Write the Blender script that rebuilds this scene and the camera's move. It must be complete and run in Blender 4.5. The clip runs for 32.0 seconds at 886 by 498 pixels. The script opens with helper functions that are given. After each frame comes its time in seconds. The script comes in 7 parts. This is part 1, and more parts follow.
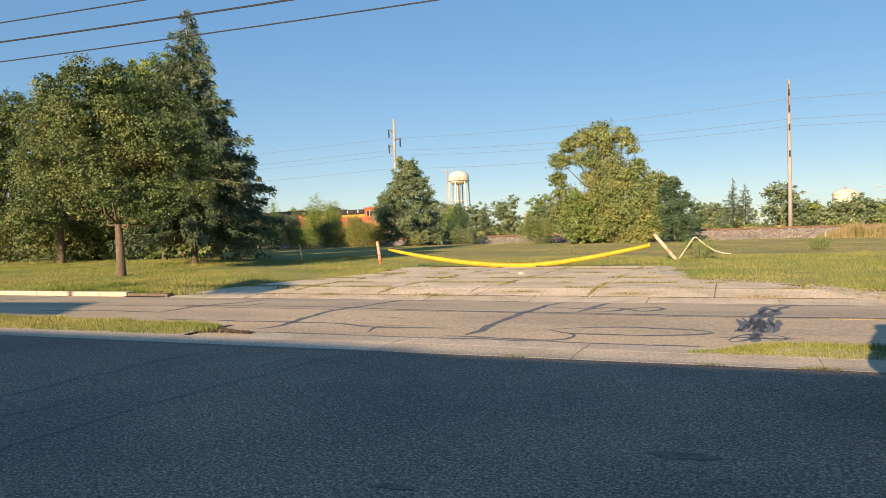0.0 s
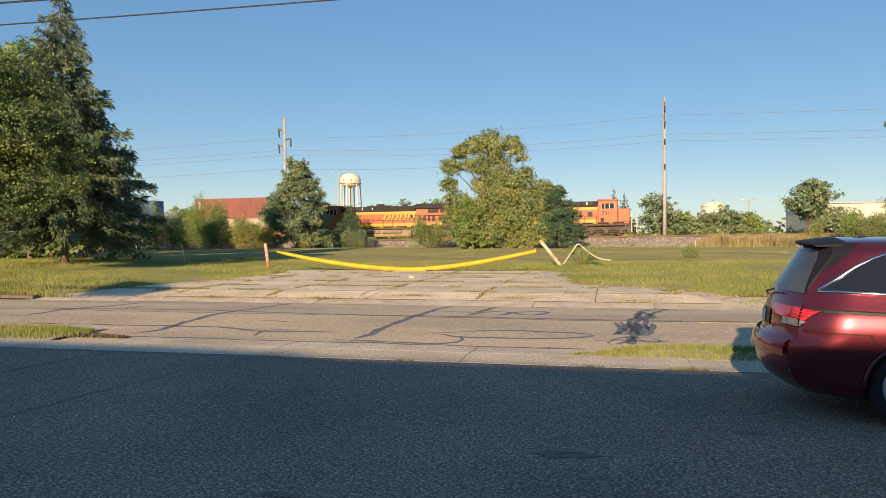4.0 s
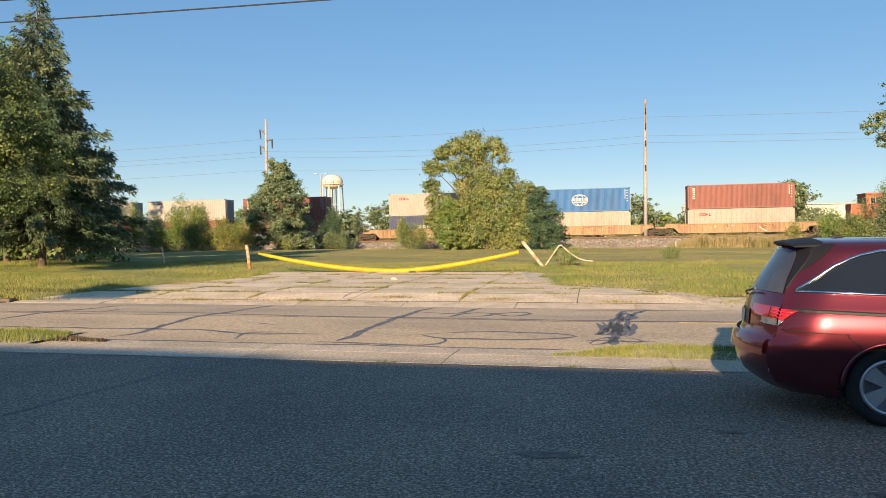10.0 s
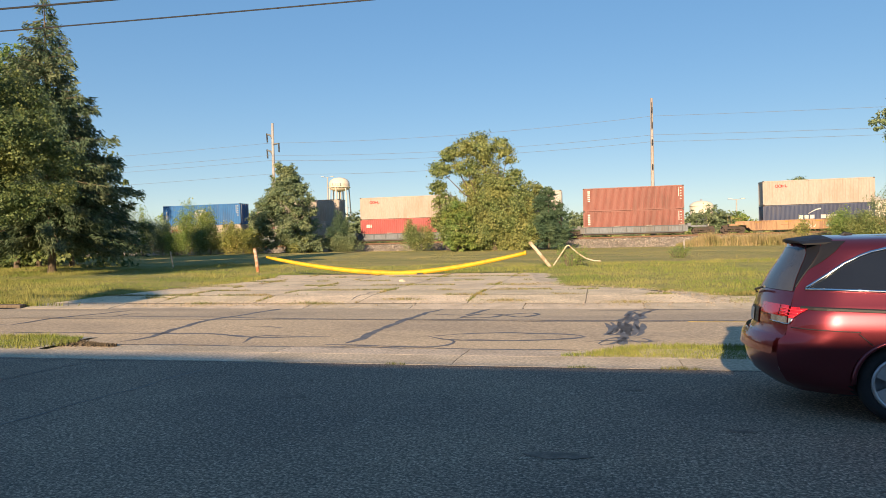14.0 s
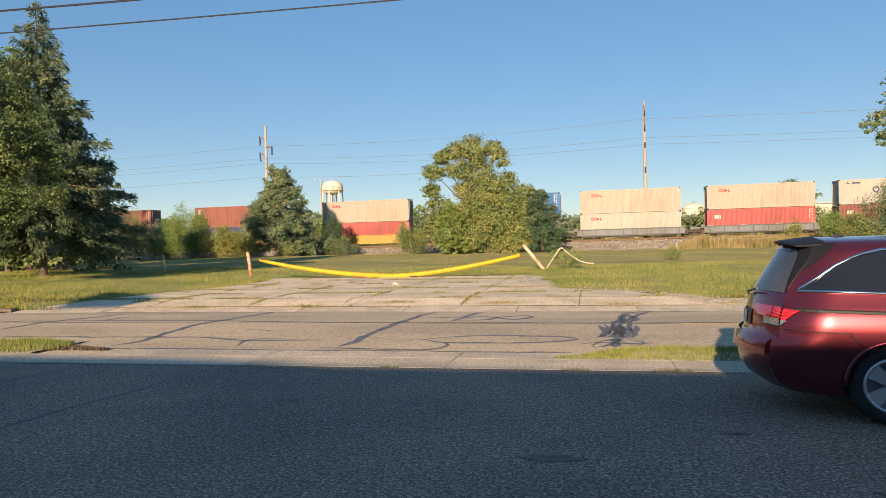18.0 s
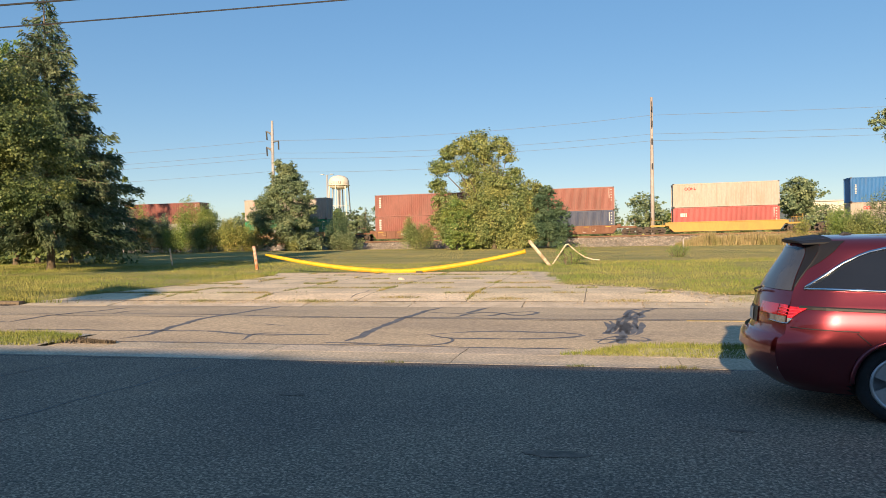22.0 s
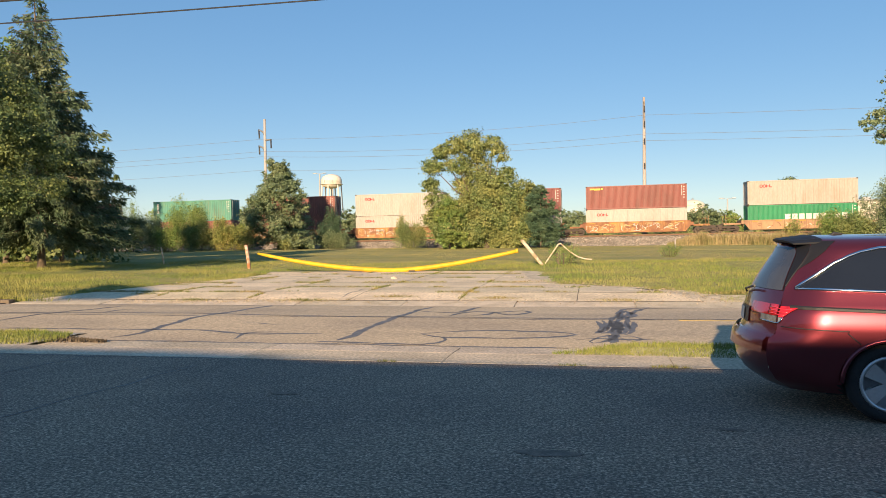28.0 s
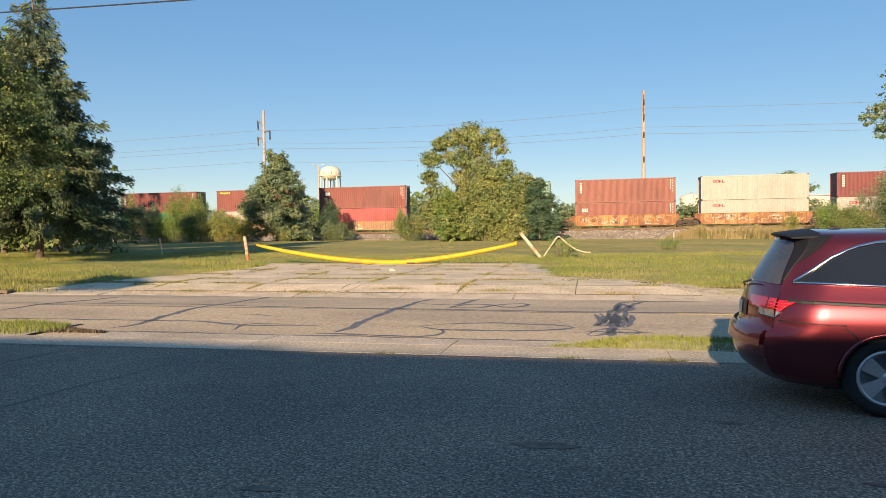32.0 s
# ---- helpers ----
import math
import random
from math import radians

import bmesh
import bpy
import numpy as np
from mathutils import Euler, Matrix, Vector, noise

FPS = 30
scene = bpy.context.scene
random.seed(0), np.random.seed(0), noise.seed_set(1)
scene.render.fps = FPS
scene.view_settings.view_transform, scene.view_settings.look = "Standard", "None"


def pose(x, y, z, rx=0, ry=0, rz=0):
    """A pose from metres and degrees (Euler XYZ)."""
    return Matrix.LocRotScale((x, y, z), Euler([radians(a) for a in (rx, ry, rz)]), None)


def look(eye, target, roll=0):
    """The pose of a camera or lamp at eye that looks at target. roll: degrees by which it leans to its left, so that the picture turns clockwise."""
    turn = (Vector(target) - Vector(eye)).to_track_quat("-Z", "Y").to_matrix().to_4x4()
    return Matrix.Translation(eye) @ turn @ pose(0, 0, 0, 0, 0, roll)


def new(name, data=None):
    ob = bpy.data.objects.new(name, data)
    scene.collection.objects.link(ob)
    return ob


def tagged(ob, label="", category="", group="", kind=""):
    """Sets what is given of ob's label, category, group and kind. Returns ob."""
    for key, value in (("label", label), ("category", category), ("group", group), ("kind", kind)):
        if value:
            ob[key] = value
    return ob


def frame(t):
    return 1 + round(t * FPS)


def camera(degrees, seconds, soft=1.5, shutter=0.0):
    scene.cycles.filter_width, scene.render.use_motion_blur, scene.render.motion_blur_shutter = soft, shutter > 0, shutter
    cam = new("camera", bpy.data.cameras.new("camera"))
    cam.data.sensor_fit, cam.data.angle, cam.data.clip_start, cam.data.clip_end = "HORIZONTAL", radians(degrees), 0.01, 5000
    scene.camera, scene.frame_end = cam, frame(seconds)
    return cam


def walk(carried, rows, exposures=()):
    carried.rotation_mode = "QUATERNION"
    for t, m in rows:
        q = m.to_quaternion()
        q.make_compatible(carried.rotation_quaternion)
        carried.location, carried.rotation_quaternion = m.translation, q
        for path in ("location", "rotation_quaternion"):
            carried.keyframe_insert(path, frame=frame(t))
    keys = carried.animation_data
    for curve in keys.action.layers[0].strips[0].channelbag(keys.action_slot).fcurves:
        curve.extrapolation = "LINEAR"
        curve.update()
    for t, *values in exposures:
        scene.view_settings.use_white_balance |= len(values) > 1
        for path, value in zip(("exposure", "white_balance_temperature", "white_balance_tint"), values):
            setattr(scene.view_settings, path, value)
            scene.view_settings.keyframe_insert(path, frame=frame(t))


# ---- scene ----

# ---- camera ----
cam = camera(63.53, 32.0, soft=0.75)
WALK = [
    (0, pose(0.000, 0.000, 1.750, 88.644, 1.510, 22.037)),
    (0.5, pose(0.000, 0.000, 1.750, 88.723, 1.517, 20.843)),
    (1, pose(0.000, 0.000, 1.750, 88.765, 1.493, 19.607)),
    (1.5, pose(0.000, 0.000, 1.750, 88.794, 1.460, 18.284)),
    (2, pose(0.000, 0.000, 1.750, 88.755, 1.270, 16.921)),
    (2.5, pose(0.000, 0.000, 1.750, 88.720, 1.055, 15.636)),
    (3, pose(0.000, 0.000, 1.750, 88.736, 0.826, 14.607)),
    (3.5, pose(0.000, 0.000, 1.750, 88.761, 0.616, 13.809)),
    (5.5, pose(0.000, 0.000, 1.750, 88.794, 0.313, 12.686)),
    (6, pose(0.000, 0.000, 1.750, 88.731, 0.256, 12.241)),
    (6.5, pose(0.000, 0.000, 1.750, 88.686, 0.073, 11.847)),
    (7, pose(0.000, 0.000, 1.750, 88.682, -0.035, 11.564)),
    (7.5, pose(0.000, 0.000, 1.750, 88.742, -0.048, 11.520)),
    (8, pose(0.000, 0.000, 1.750, 88.776, 0.005, 11.688)),
    (8.5, pose(0.000, 0.000, 1.750, 88.811, 0.090, 11.891)),
    (9, pose(0.000, 0.000, 1.750, 88.857, 0.249, 11.997)),
    (9.5, pose(0.000, 0.000, 1.750, 88.873, 0.392, 11.989)),
    (10, pose(0.000, 0.000, 1.750, 88.883, 0.587, 11.947)),
    (10.5, pose(0.000, 0.000, 1.750, 88.848, 0.766, 12.036)),
    (11, pose(0.000, 0.000, 1.750, 88.816, 0.900, 12.185)),
    (11.5, pose(0.000, 0.000, 1.750, 88.878, 1.038, 12.254)),
    (12, pose(0.000, 0.000, 1.750, 88.949, 1.098, 12.323)),
    (12.5, pose(0.000, 0.000, 1.750, 88.924, 1.107, 12.402)),
    (13, pose(0.000, 0.000, 1.750, 88.907, 1.164, 12.494)),
    (13.5, pose(0.000, 0.000, 1.750, 88.936, 1.215, 12.539)),
    (14, pose(0.000, 0.000, 1.750, 89.020, 1.235, 12.531)),
    (14.5, pose(0.000, 0.000, 1.750, 89.135, 1.266, 12.441)),
    (16.5, pose(0.000, 0.000, 1.750, 89.226, 1.335, 12.340)),
    (17, pose(0.000, 0.000, 1.750, 89.215, 1.371, 12.310)),
    (17.5, pose(0.000, 0.000, 1.750, 89.230, 1.386, 12.192)),
    (18, pose(0.000, 0.000, 1.750, 89.228, 1.350, 12.006)),
    (18.5, pose(0.000, 0.000, 1.750, 89.212, 1.254, 11.887)),
    (19, pose(0.000, 0.000, 1.750, 89.202, 1.236, 11.870)),
    (19.5, pose(0.000, 0.000, 1.750, 89.143, 1.263, 11.965)),
    (20, pose(0.000, 0.000, 1.750, 89.115, 1.222, 12.139)),
    (20.5, pose(0.000, 0.000, 1.750, 89.087, 1.178, 12.286)),
    (21, pose(0.000, 0.000, 1.750, 89.061, 1.121, 12.409)),
    (21.5, pose(0.000, 0.000, 1.750, 89.018, 1.077, 12.486)),
    (22, pose(0.000, 0.000, 1.750, 88.882, 1.017, 12.479)),
    (22.5, pose(0.000, 0.000, 1.750, 88.703, 1.024, 12.409)),
    (23, pose(0.000, 0.000, 1.750, 88.587, 1.013, 12.312)),
    (23.5, pose(0.000, 0.000, 1.750, 88.570, 1.048, 12.254)),
    (24, pose(0.000, 0.000, 1.750, 88.614, 1.040, 12.205)),
    (24.5, pose(0.000, 0.000, 1.750, 88.624, 1.075, 12.107)),
    (25, pose(0.000, 0.000, 1.750, 88.646, 1.072, 11.989)),
    (25.5, pose(0.000, 0.000, 1.750, 88.678, 1.003, 11.847)),
    (27.5, pose(0.000, 0.000, 1.750, 88.779, 0.931, 11.671)),
    (28, pose(0.000, 0.000, 1.750, 88.807, 0.884, 11.898)),
    (28.5, pose(0.000, 0.000, 1.750, 88.718, 0.843, 12.048)),
    (29, pose(0.000, 0.000, 1.750, 88.554, 0.858, 12.060)),
    (29.5, pose(0.000, 0.000, 1.750, 88.426, 0.864, 12.010)),
    (30, pose(0.000, 0.000, 1.750, 88.337, 0.850, 11.957)),
    (30.5, pose(0.000, 0.000, 1.750, 88.246, 0.715, 11.914)),
    (31, pose(0.000, 0.000, 1.750, 88.183, 0.623, 11.877)),
    (31.5, pose(0.000, 0.000, 1.750, 88.161, 0.582, 11.828)),
    (32, pose(0.000, 0.000, 1.750, 88.194, 0.600, 11.797)),
]
# the phone's exposure drifts slightly
walk(cam, WALK, [(0, 0.94), (2, 0.81), (3, 0.79), (6, 0.86), (8, 0.96), (9, 0.96), (12, 0.91), (14, 0.91), (17, 0.84), (19, 0.84), (22, 0.92), (24, 0.96), (28, 0.94), (32, 0.93)])

# ---- world and sun ----
SUN_DIR = Vector((0.05, 0.965, -0.29)).normalized()      # the way the sunlight travels
world = bpy.data.worlds.new("sky")
scene.world = world
world.use_nodes = True
wn = world.node_tree
sky = wn.nodes.new("ShaderNodeTexSky")
sky.sky_type, sky.sun_disc = "NISHITA", False
sky.sun_elevation = math.asin(-SUN_DIR.z)
sky.sun_rotation = math.atan2(-SUN_DIR.x, -SUN_DIR.y)
sky.altitude, sky.air_density, sky.dust_density, sky.ozone_density = 300, 0.9, 0.1, 3.2
bg = wn.nodes["Background"]
tint = wn.nodes.new("ShaderNodeHueSaturation")
tint.inputs["Hue"].default_value, tint.inputs["Saturation"].default_value = 0.507, 1.70
haze = wn.nodes.new("ShaderNodeGamma")      # hazy air: a flatter sky towards the horizon
haze.inputs["Gamma"].default_value = 0.45
wn.links.new(sky.outputs[0], haze.inputs["Color"])
wn.links.new(haze.outputs[0], tint.inputs["Color"])
wn.links.new(tint.outputs[0], bg.inputs[0])
bg.inputs[1].default_value = 0.176
sun = new("sun", bpy.data.lights.new("sun", "SUN"))
sun.data.energy, sun.data.angle, sun.data.color = 4.7, radians(0.8), (1.0, 0.738, 0.47)
sun.matrix_world = look((0, -60, 60), Vector((0, -60, 60)) + SUN_DIR)


# ---- materials ----
def mat(name, col, rough=0.8, metal=0.0, vary=0.25, scale=3.0, fine=40.0, bump=0.15, dist=0.01, col2=None, spec=0.5,
        island=0.0, rnd=0.0, coat=0.0, stretch=(1, 1, 1), cover=(0.42, 0.62), con=(0.25, 0.75)):
    """A surface with stains (scale) and grain (fine, per metre), two colours, and bump."""
    m = bpy.data.materials.new(name)
    m.use_nodes = True
    n, l = m.node_tree.nodes, m.node_tree.links
    b = n["Principled BSDF"]
    b.inputs["Roughness"].default_value, b.inputs["Metallic"].default_value = rough, metal
    b.inputs["Specular IOR Level"].default_value = spec
    b.inputs["Coat Weight"].default_value = coat
    tc, mp = n.new("ShaderNodeTexCoord"), n.new("ShaderNodeMapping")
    mp.inputs["Scale"].default_value = stretch
    l.new(tc.outputs["Object"], mp.inputs[0])
    big, small = n.new("ShaderNodeTexNoise"), n.new("ShaderNodeTexNoise")
    big.inputs["Scale"].default_value, big.inputs["Detail"].default_value = scale, 5
    small.inputs["Scale"].default_value, small.inputs["Detail"].default_value = fine, 4
    for x in (big, small):
        l.new(mp.outputs[0], x.inputs["Vector"])
    ramp = n.new("ShaderNodeMapRange")
    ramp.inputs[1].default_value, ramp.inputs[2].default_value = cover
    l.new(big.outputs["Fac"], ramp.inputs[0])
    mix = n.new("ShaderNodeMix")
    mix.data_type = "RGBA"
    c2 = col2 or tuple(c * (1 - vary) for c in col)
    mix.inputs["A"].default_value, mix.inputs["B"].default_value = (*col, 1), (*c2, 1)
    l.new(ramp.outputs[0], mix.inputs["Factor"])
    hsv = n.new("ShaderNodeHueSaturation")
    l.new(mix.outputs["Result"], hsv.inputs["Color"])
    val = n.new("ShaderNodeMapRange")
    val.inputs[1].default_value, val.inputs[2].default_value = con
    val.inputs[3].default_value, val.inputs[4].default_value = 1 - vary, 1 + vary
    l.new(small.outputs["Fac"], val.inputs[0])
    last = val.outputs[0]
    if island or rnd:
        src = n.new("ShaderNodeNewGeometry").outputs["Random Per Island"] if island else n.new("ShaderNodeObjectInfo").outputs["Random"]
        amp = island or rnd
        r = n.new("ShaderNodeMapRange")
        r.inputs[3].default_value, r.inputs[4].default_value = 1 - amp, 1 + amp
        l.new(src, r.inputs[0])
        mul = n.new("ShaderNodeMath")
        mul.operation = "MULTIPLY"
        l.new(last, mul.inputs[0]), l.new(r.outputs[0], mul.inputs[1])
        last = mul.outputs[0]
        hue = n.new("ShaderNodeMapRange")
        hue.inputs[3].default_value, hue.inputs[4].default_value = 0.5 + 0.06 * amp, 0.5 - 0.06 * amp
        l.new(src, hue.inputs[0]), l.new(hue.outputs[0], hsv.inputs["Hue"])
    l.new(last, hsv.inputs["Value"])
    l.new(hsv.outputs[0], b.inputs["Base Color"])
    if bump:
        bp = n.new("ShaderNodeBump")
        bp.inputs["Strength"].default_value, bp.inputs["Distance"].default_value = bump, dist
        l.new(small.outputs["Fac"], bp.inputs["Height"]), l.new(bp.outputs[0], b.inputs["Normal"])
    return m


def leaf_mat(name, col, col2, island=0.42):
    m = mat(name, col, 0.55, vary=0.2, scale=0.5, fine=6, bump=0, col2=col2, island=island, spec=0.3)
    b = m.node_tree.nodes["Principled BSDF"]
    n, l = m.node_tree.nodes, m.node_tree.links
    tr, add = n.new("ShaderNodeBsdfTranslucent"), n.new("ShaderNodeMixShader")
    l.new(b.inputs["Base Color"].links[0].from_socket, tr.inputs["Color"])
    add.inputs[0].default_value = 0.25
    l.new(b.outputs[0], add.inputs[1]), l.new(tr.outputs[0], add.inputs[2])
    l.new(add.outputs[0], n["Material Output"].inputs["Surface"])
    return m


M = {
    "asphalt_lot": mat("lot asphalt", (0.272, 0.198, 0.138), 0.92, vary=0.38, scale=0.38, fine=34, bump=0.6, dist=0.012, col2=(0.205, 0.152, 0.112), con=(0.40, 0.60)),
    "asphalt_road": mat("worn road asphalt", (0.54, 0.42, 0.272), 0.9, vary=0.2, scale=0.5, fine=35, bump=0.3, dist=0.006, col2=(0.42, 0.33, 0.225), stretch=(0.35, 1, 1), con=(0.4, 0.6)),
    "tar": mat("crack tar", (0.125, 0.118, 0.115), 0.6, vary=0.3, scale=4, fine=30, bump=0.2, col2=(0.175, 0.16, 0.145)),
    "concrete": mat("old concrete", (0.74, 0.60, 0.405), 0.9, vary=0.22, scale=0.8, fine=18, bump=0.4, dist=0.01, con=(0.38, 0.62), col2=(0.59, 0.475, 0.318), rnd=0.08),
    "kerb": mat("kerb concrete", (0.60, 0.50, 0.365), 0.9, vary=0.25, scale=2, fine=30, bump=0.3, col2=(0.47, 0.39, 0.28), rnd=0.08),
    "walk": mat("dusty walk concrete", (0.60, 0.485, 0.345), 0.9, vary=0.22, scale=0.9, fine=22, bump=0.4, dist=0.01, con=(0.38, 0.62), col2=(0.48, 0.385, 0.27), rnd=0.07),
    "weeds": mat("half-dry joint weeds", (0.165, 0.175, 0.052), 0.8, vary=0.3, scale=0.8, fine=9, bump=0, col2=(0.26, 0.215, 0.085), island=0.35, spec=0.2),
    "rubble": mat("dusty rubble", (0.45, 0.365, 0.25), 0.95, vary=0.3, scale=6, fine=40, bump=0.2, col2=(0.30, 0.24, 0.16), island=0.3),
    "dirt": mat("dry dirt", (0.66, 0.55, 0.40), 0.95, vary=0.25, scale=3, fine=40, bump=0.5, col2=(0.43, 0.35, 0.235)),
    "soil": mat("dark joint soil", (0.14, 0.11, 0.075), 0.95, vary=0.3, scale=4, fine=30),
    "field": mat("meadow", (0.225, 0.225, 0.062), 0.95, vary=0.35, scale=0.2, fine=7, bump=0.8, dist=0.08, col2=(0.335, 0.285, 0.10), cover=(0.4, 0.64), stretch=(0.4, 1.5, 1)),
    "grass": mat("grass blades", (0.150, 0.195, 0.040), 0.75, vary=0.25, scale=0.30, fine=5, bump=0, col2=(0.270, 0.262, 0.075), island=0.32, spec=0.2, cover=(0.40, 0.60)),
    "far_grass": mat("straw meadow grass", (0.245, 0.230, 0.072), 0.8, stretch=(0.4, 1.6, 1), vary=0.2, scale=0.2, fine=5, bump=0, col2=(0.32, 0.265, 0.10), island=0.25, spec=0.2),
    "dry_grass": mat("dry tall grass", (0.34, 0.275, 0.135), 0.8, vary=0.3, scale=0.5, fine=6, bump=0, col2=(0.23, 0.21, 0.085), island=0.4, spec=0.2),
    "ballast": mat("ballast", (0.37, 0.325, 0.275), 0.95, vary=0.3, scale=1.5, fine=12, bump=1.0, dist=0.08, col2=(0.28, 0.24, 0.20), island=0.35),
    "rail": mat("rusty rail", (0.16, 0.085, 0.05), 0.6, 0.3, vary=0.25, scale=5, fine=30),
    "tie": mat("timber tie", (0.085, 0.065, 0.05), 0.9, vary=0.3, scale=5, fine=20),
    "bark": mat("bark", (0.155, 0.122, 0.088), 0.95, vary=0.35, scale=4, fine=14, bump=0.9, dist=0.03, stretch=(1, 1, 0.25), col2=(0.12, 0.09, 0.06)),
    "pole_wood": mat("weathered pole wood", (0.42, 0.375, 0.345), 0.9, vary=0.25, scale=1.2, fine=14, bump=0.4, stretch=(1, 1, 0.15), col2=(0.33, 0.275, 0.235)),
    "pole_grey": mat("pale pole", (0.40, 0.38, 0.36), 0.85, vary=0.15, scale=1.2, fine=14, stretch=(1, 1, 0.2)),
    "steel": mat("galvanised steel", (0.35, 0.35, 0.35), 0.5, 0.6, vary=0.15, scale=4, fine=30),
    "dark_metal": mat("dark metal", (0.045, 0.043, 0.042), 0.6, 0.2, vary=0.3, scale=4, fine=30),
    "far_wire": mat("weathered aluminium cable", (0.16, 0.17, 0.18), 0.6, vary=0.1, bump=0),
    "wire": mat("cable sheath", (0.02, 0.02, 0.022), 0.6, vary=0.1, bump=0),
    "gate_yellow": mat("yellow gate paint", (0.60, 0.395, 0.008), 0.62, vary=0.1, scale=3, fine=25, bump=0.08, col2=(0.56, 0.30, 0.015)),
    "tower_white": mat("tank paint", (0.72, 0.64, 0.52), 0.6, vary=0.08, scale=0.3, fine=3, bump=0, col2=(0.60, 0.52, 0.42)),
    "rust_orange": mat("rusty orange paint", (0.46, 0.17, 0.065), 0.8, vary=0.25, scale=5, fine=30, col2=(0.56, 0.43, 0.33)),
    "cream": mat("cream wall", (0.68, 0.62, 0.50), 0.8, vary=0.08, scale=0.4, fine=4, bump=0),
    "white_post": mat("peeling white paint", (0.62, 0.52, 0.38), 0.8, vary=0.2, scale=5, fine=30, col2=(0.40, 0.28, 0.17)),
    "leaf_green": leaf_mat("green leaves", (0.19, 0.285, 0.08), (0.26, 0.315, 0.085)),
    "leaf_olive": leaf_mat("olive leaves", (0.20, 0.258, 0.095), (0.295, 0.312, 0.108)),
    "leaf_dark": leaf_mat("dark leaves", (0.182, 0.248, 0.132), (0.252, 0.298, 0.150)),
    "leaf_yellow": leaf_mat("yellowing leaves", (0.27, 0.305, 0.09), (0.36, 0.33, 0.09)),
    "leaf_maple": leaf_mat("dark maple leaves", (0.122, 0.175, 0.063), (0.178, 0.212, 0.07)),
    "leaf_pine": leaf_mat("dark cone tree leaves", (0.085, 0.15, 0.085), (0.12, 0.18, 0.095)),
    "needles": leaf_mat("spruce needles", (0.096, 0.148, 0.082), (0.138, 0.172, 0.090)),
    "glass_dark": mat("tinted glass", (0.012, 0.013, 0.015), 0.06, vary=0.05, bump=0, spec=0.8),
    "rubber": mat("tyre rubber", (0.022, 0.022, 0.023), 0.85, vary=0.2, scale=8, fine=60, bump=0.2),
}



def speckle(m, scale, low, high):
    """Stones of the aggregate showing as lighter and darker specks."""
    n, l = m.node_tree.nodes, m.node_tree.links
    hsv = next(q for q in n if q.type == "HUE_SAT")
    tc, v, r, mul = n.new("ShaderNodeTexCoord"), n.new("ShaderNodeTexVoronoi"), n.new("ShaderNodeMapRange"), n.new("ShaderNodeMath")
    v.inputs["Scale"].default_value = scale
    l.new(tc.outputs["Object"], v.inputs["Vector"])
    sep = n.new("ShaderNodeSeparateColor")
    l.new(v.outputs["Color"], sep.inputs[0])
    pw = n.new("ShaderNodeMath")
    pw.operation, pw.inputs[1].default_value = "POWER", 3.0
    l.new(sep.outputs[0], pw.inputs[0])
    r.inputs[3].default_value, r.inputs[4].default_value = low, high
    l.new(pw.outputs[0], r.inputs[0])
    mul.operation = "MULTIPLY"
    l.new(hsv.inputs["Value"].links[0].from_socket, mul.inputs[0])
    l.new(r.outputs[0], mul.inputs[1])
    l.new(mul.outputs[0], hsv.inputs["Value"])


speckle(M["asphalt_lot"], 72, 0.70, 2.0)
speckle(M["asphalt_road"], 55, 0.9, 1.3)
speckle(M["concrete"], 40, 0.92, 1.22)
speckle(M["ballast"], 9, 0.75, 1.6)

# ---- mesh helpers ----
def mesh_of(name, bm, *mats):
    me = bpy.data.meshes.new(name)
    bm.to_mesh(me)
    bm.free()
    for m in mats:
        me.materials.append(m)
    return me


def part(name, bm, material, parent, label="", smooth=False):
    """One mesh object under a thing or a part."""
    me = mesh_of(name, bm, material) if isinstance(bm, bmesh.types.BMesh) else bm
    if smooth:
        for p in me.polygons:
            p.use_smooth = True
    ob = new(name, me)
    ob.parent = parent
    if label:
        ob["label"] = label
    return ob


def thing(name, label, category, m=None, group="", kind=""):
    ob = new(name)
    ob.empty_display_size = 0.2
    if m is not None:
        ob.matrix_world = m
    return tagged(ob, label, category, group, kind)


def box(bm, x0, x1, y0, y1, z0, z1, bevel=0.0):
    r = bmesh.ops.create_cube(bm, size=1.0)
    vs = r["verts"]
    bmesh.ops.scale(bm, vec=(x1 - x0, y1 - y0, z1 - z0), verts=vs)
    bmesh.ops.translate(bm, vec=((x0 + x1) / 2, (y0 + y1) / 2, (z0 + z1) / 2), verts=vs)
    if bevel:
        es = list({e for v in vs for e in v.link_edges})
        bmesh.ops.bevel(bm, geom=es, offset=bevel, segments=2, affect="EDGES", profile=0.6)
    return bm


def boxes(*dims, bevel=0.0):
    bm = bmesh.new()
    for d in dims:
        box(bm, *d, bevel=bevel)
    return bm


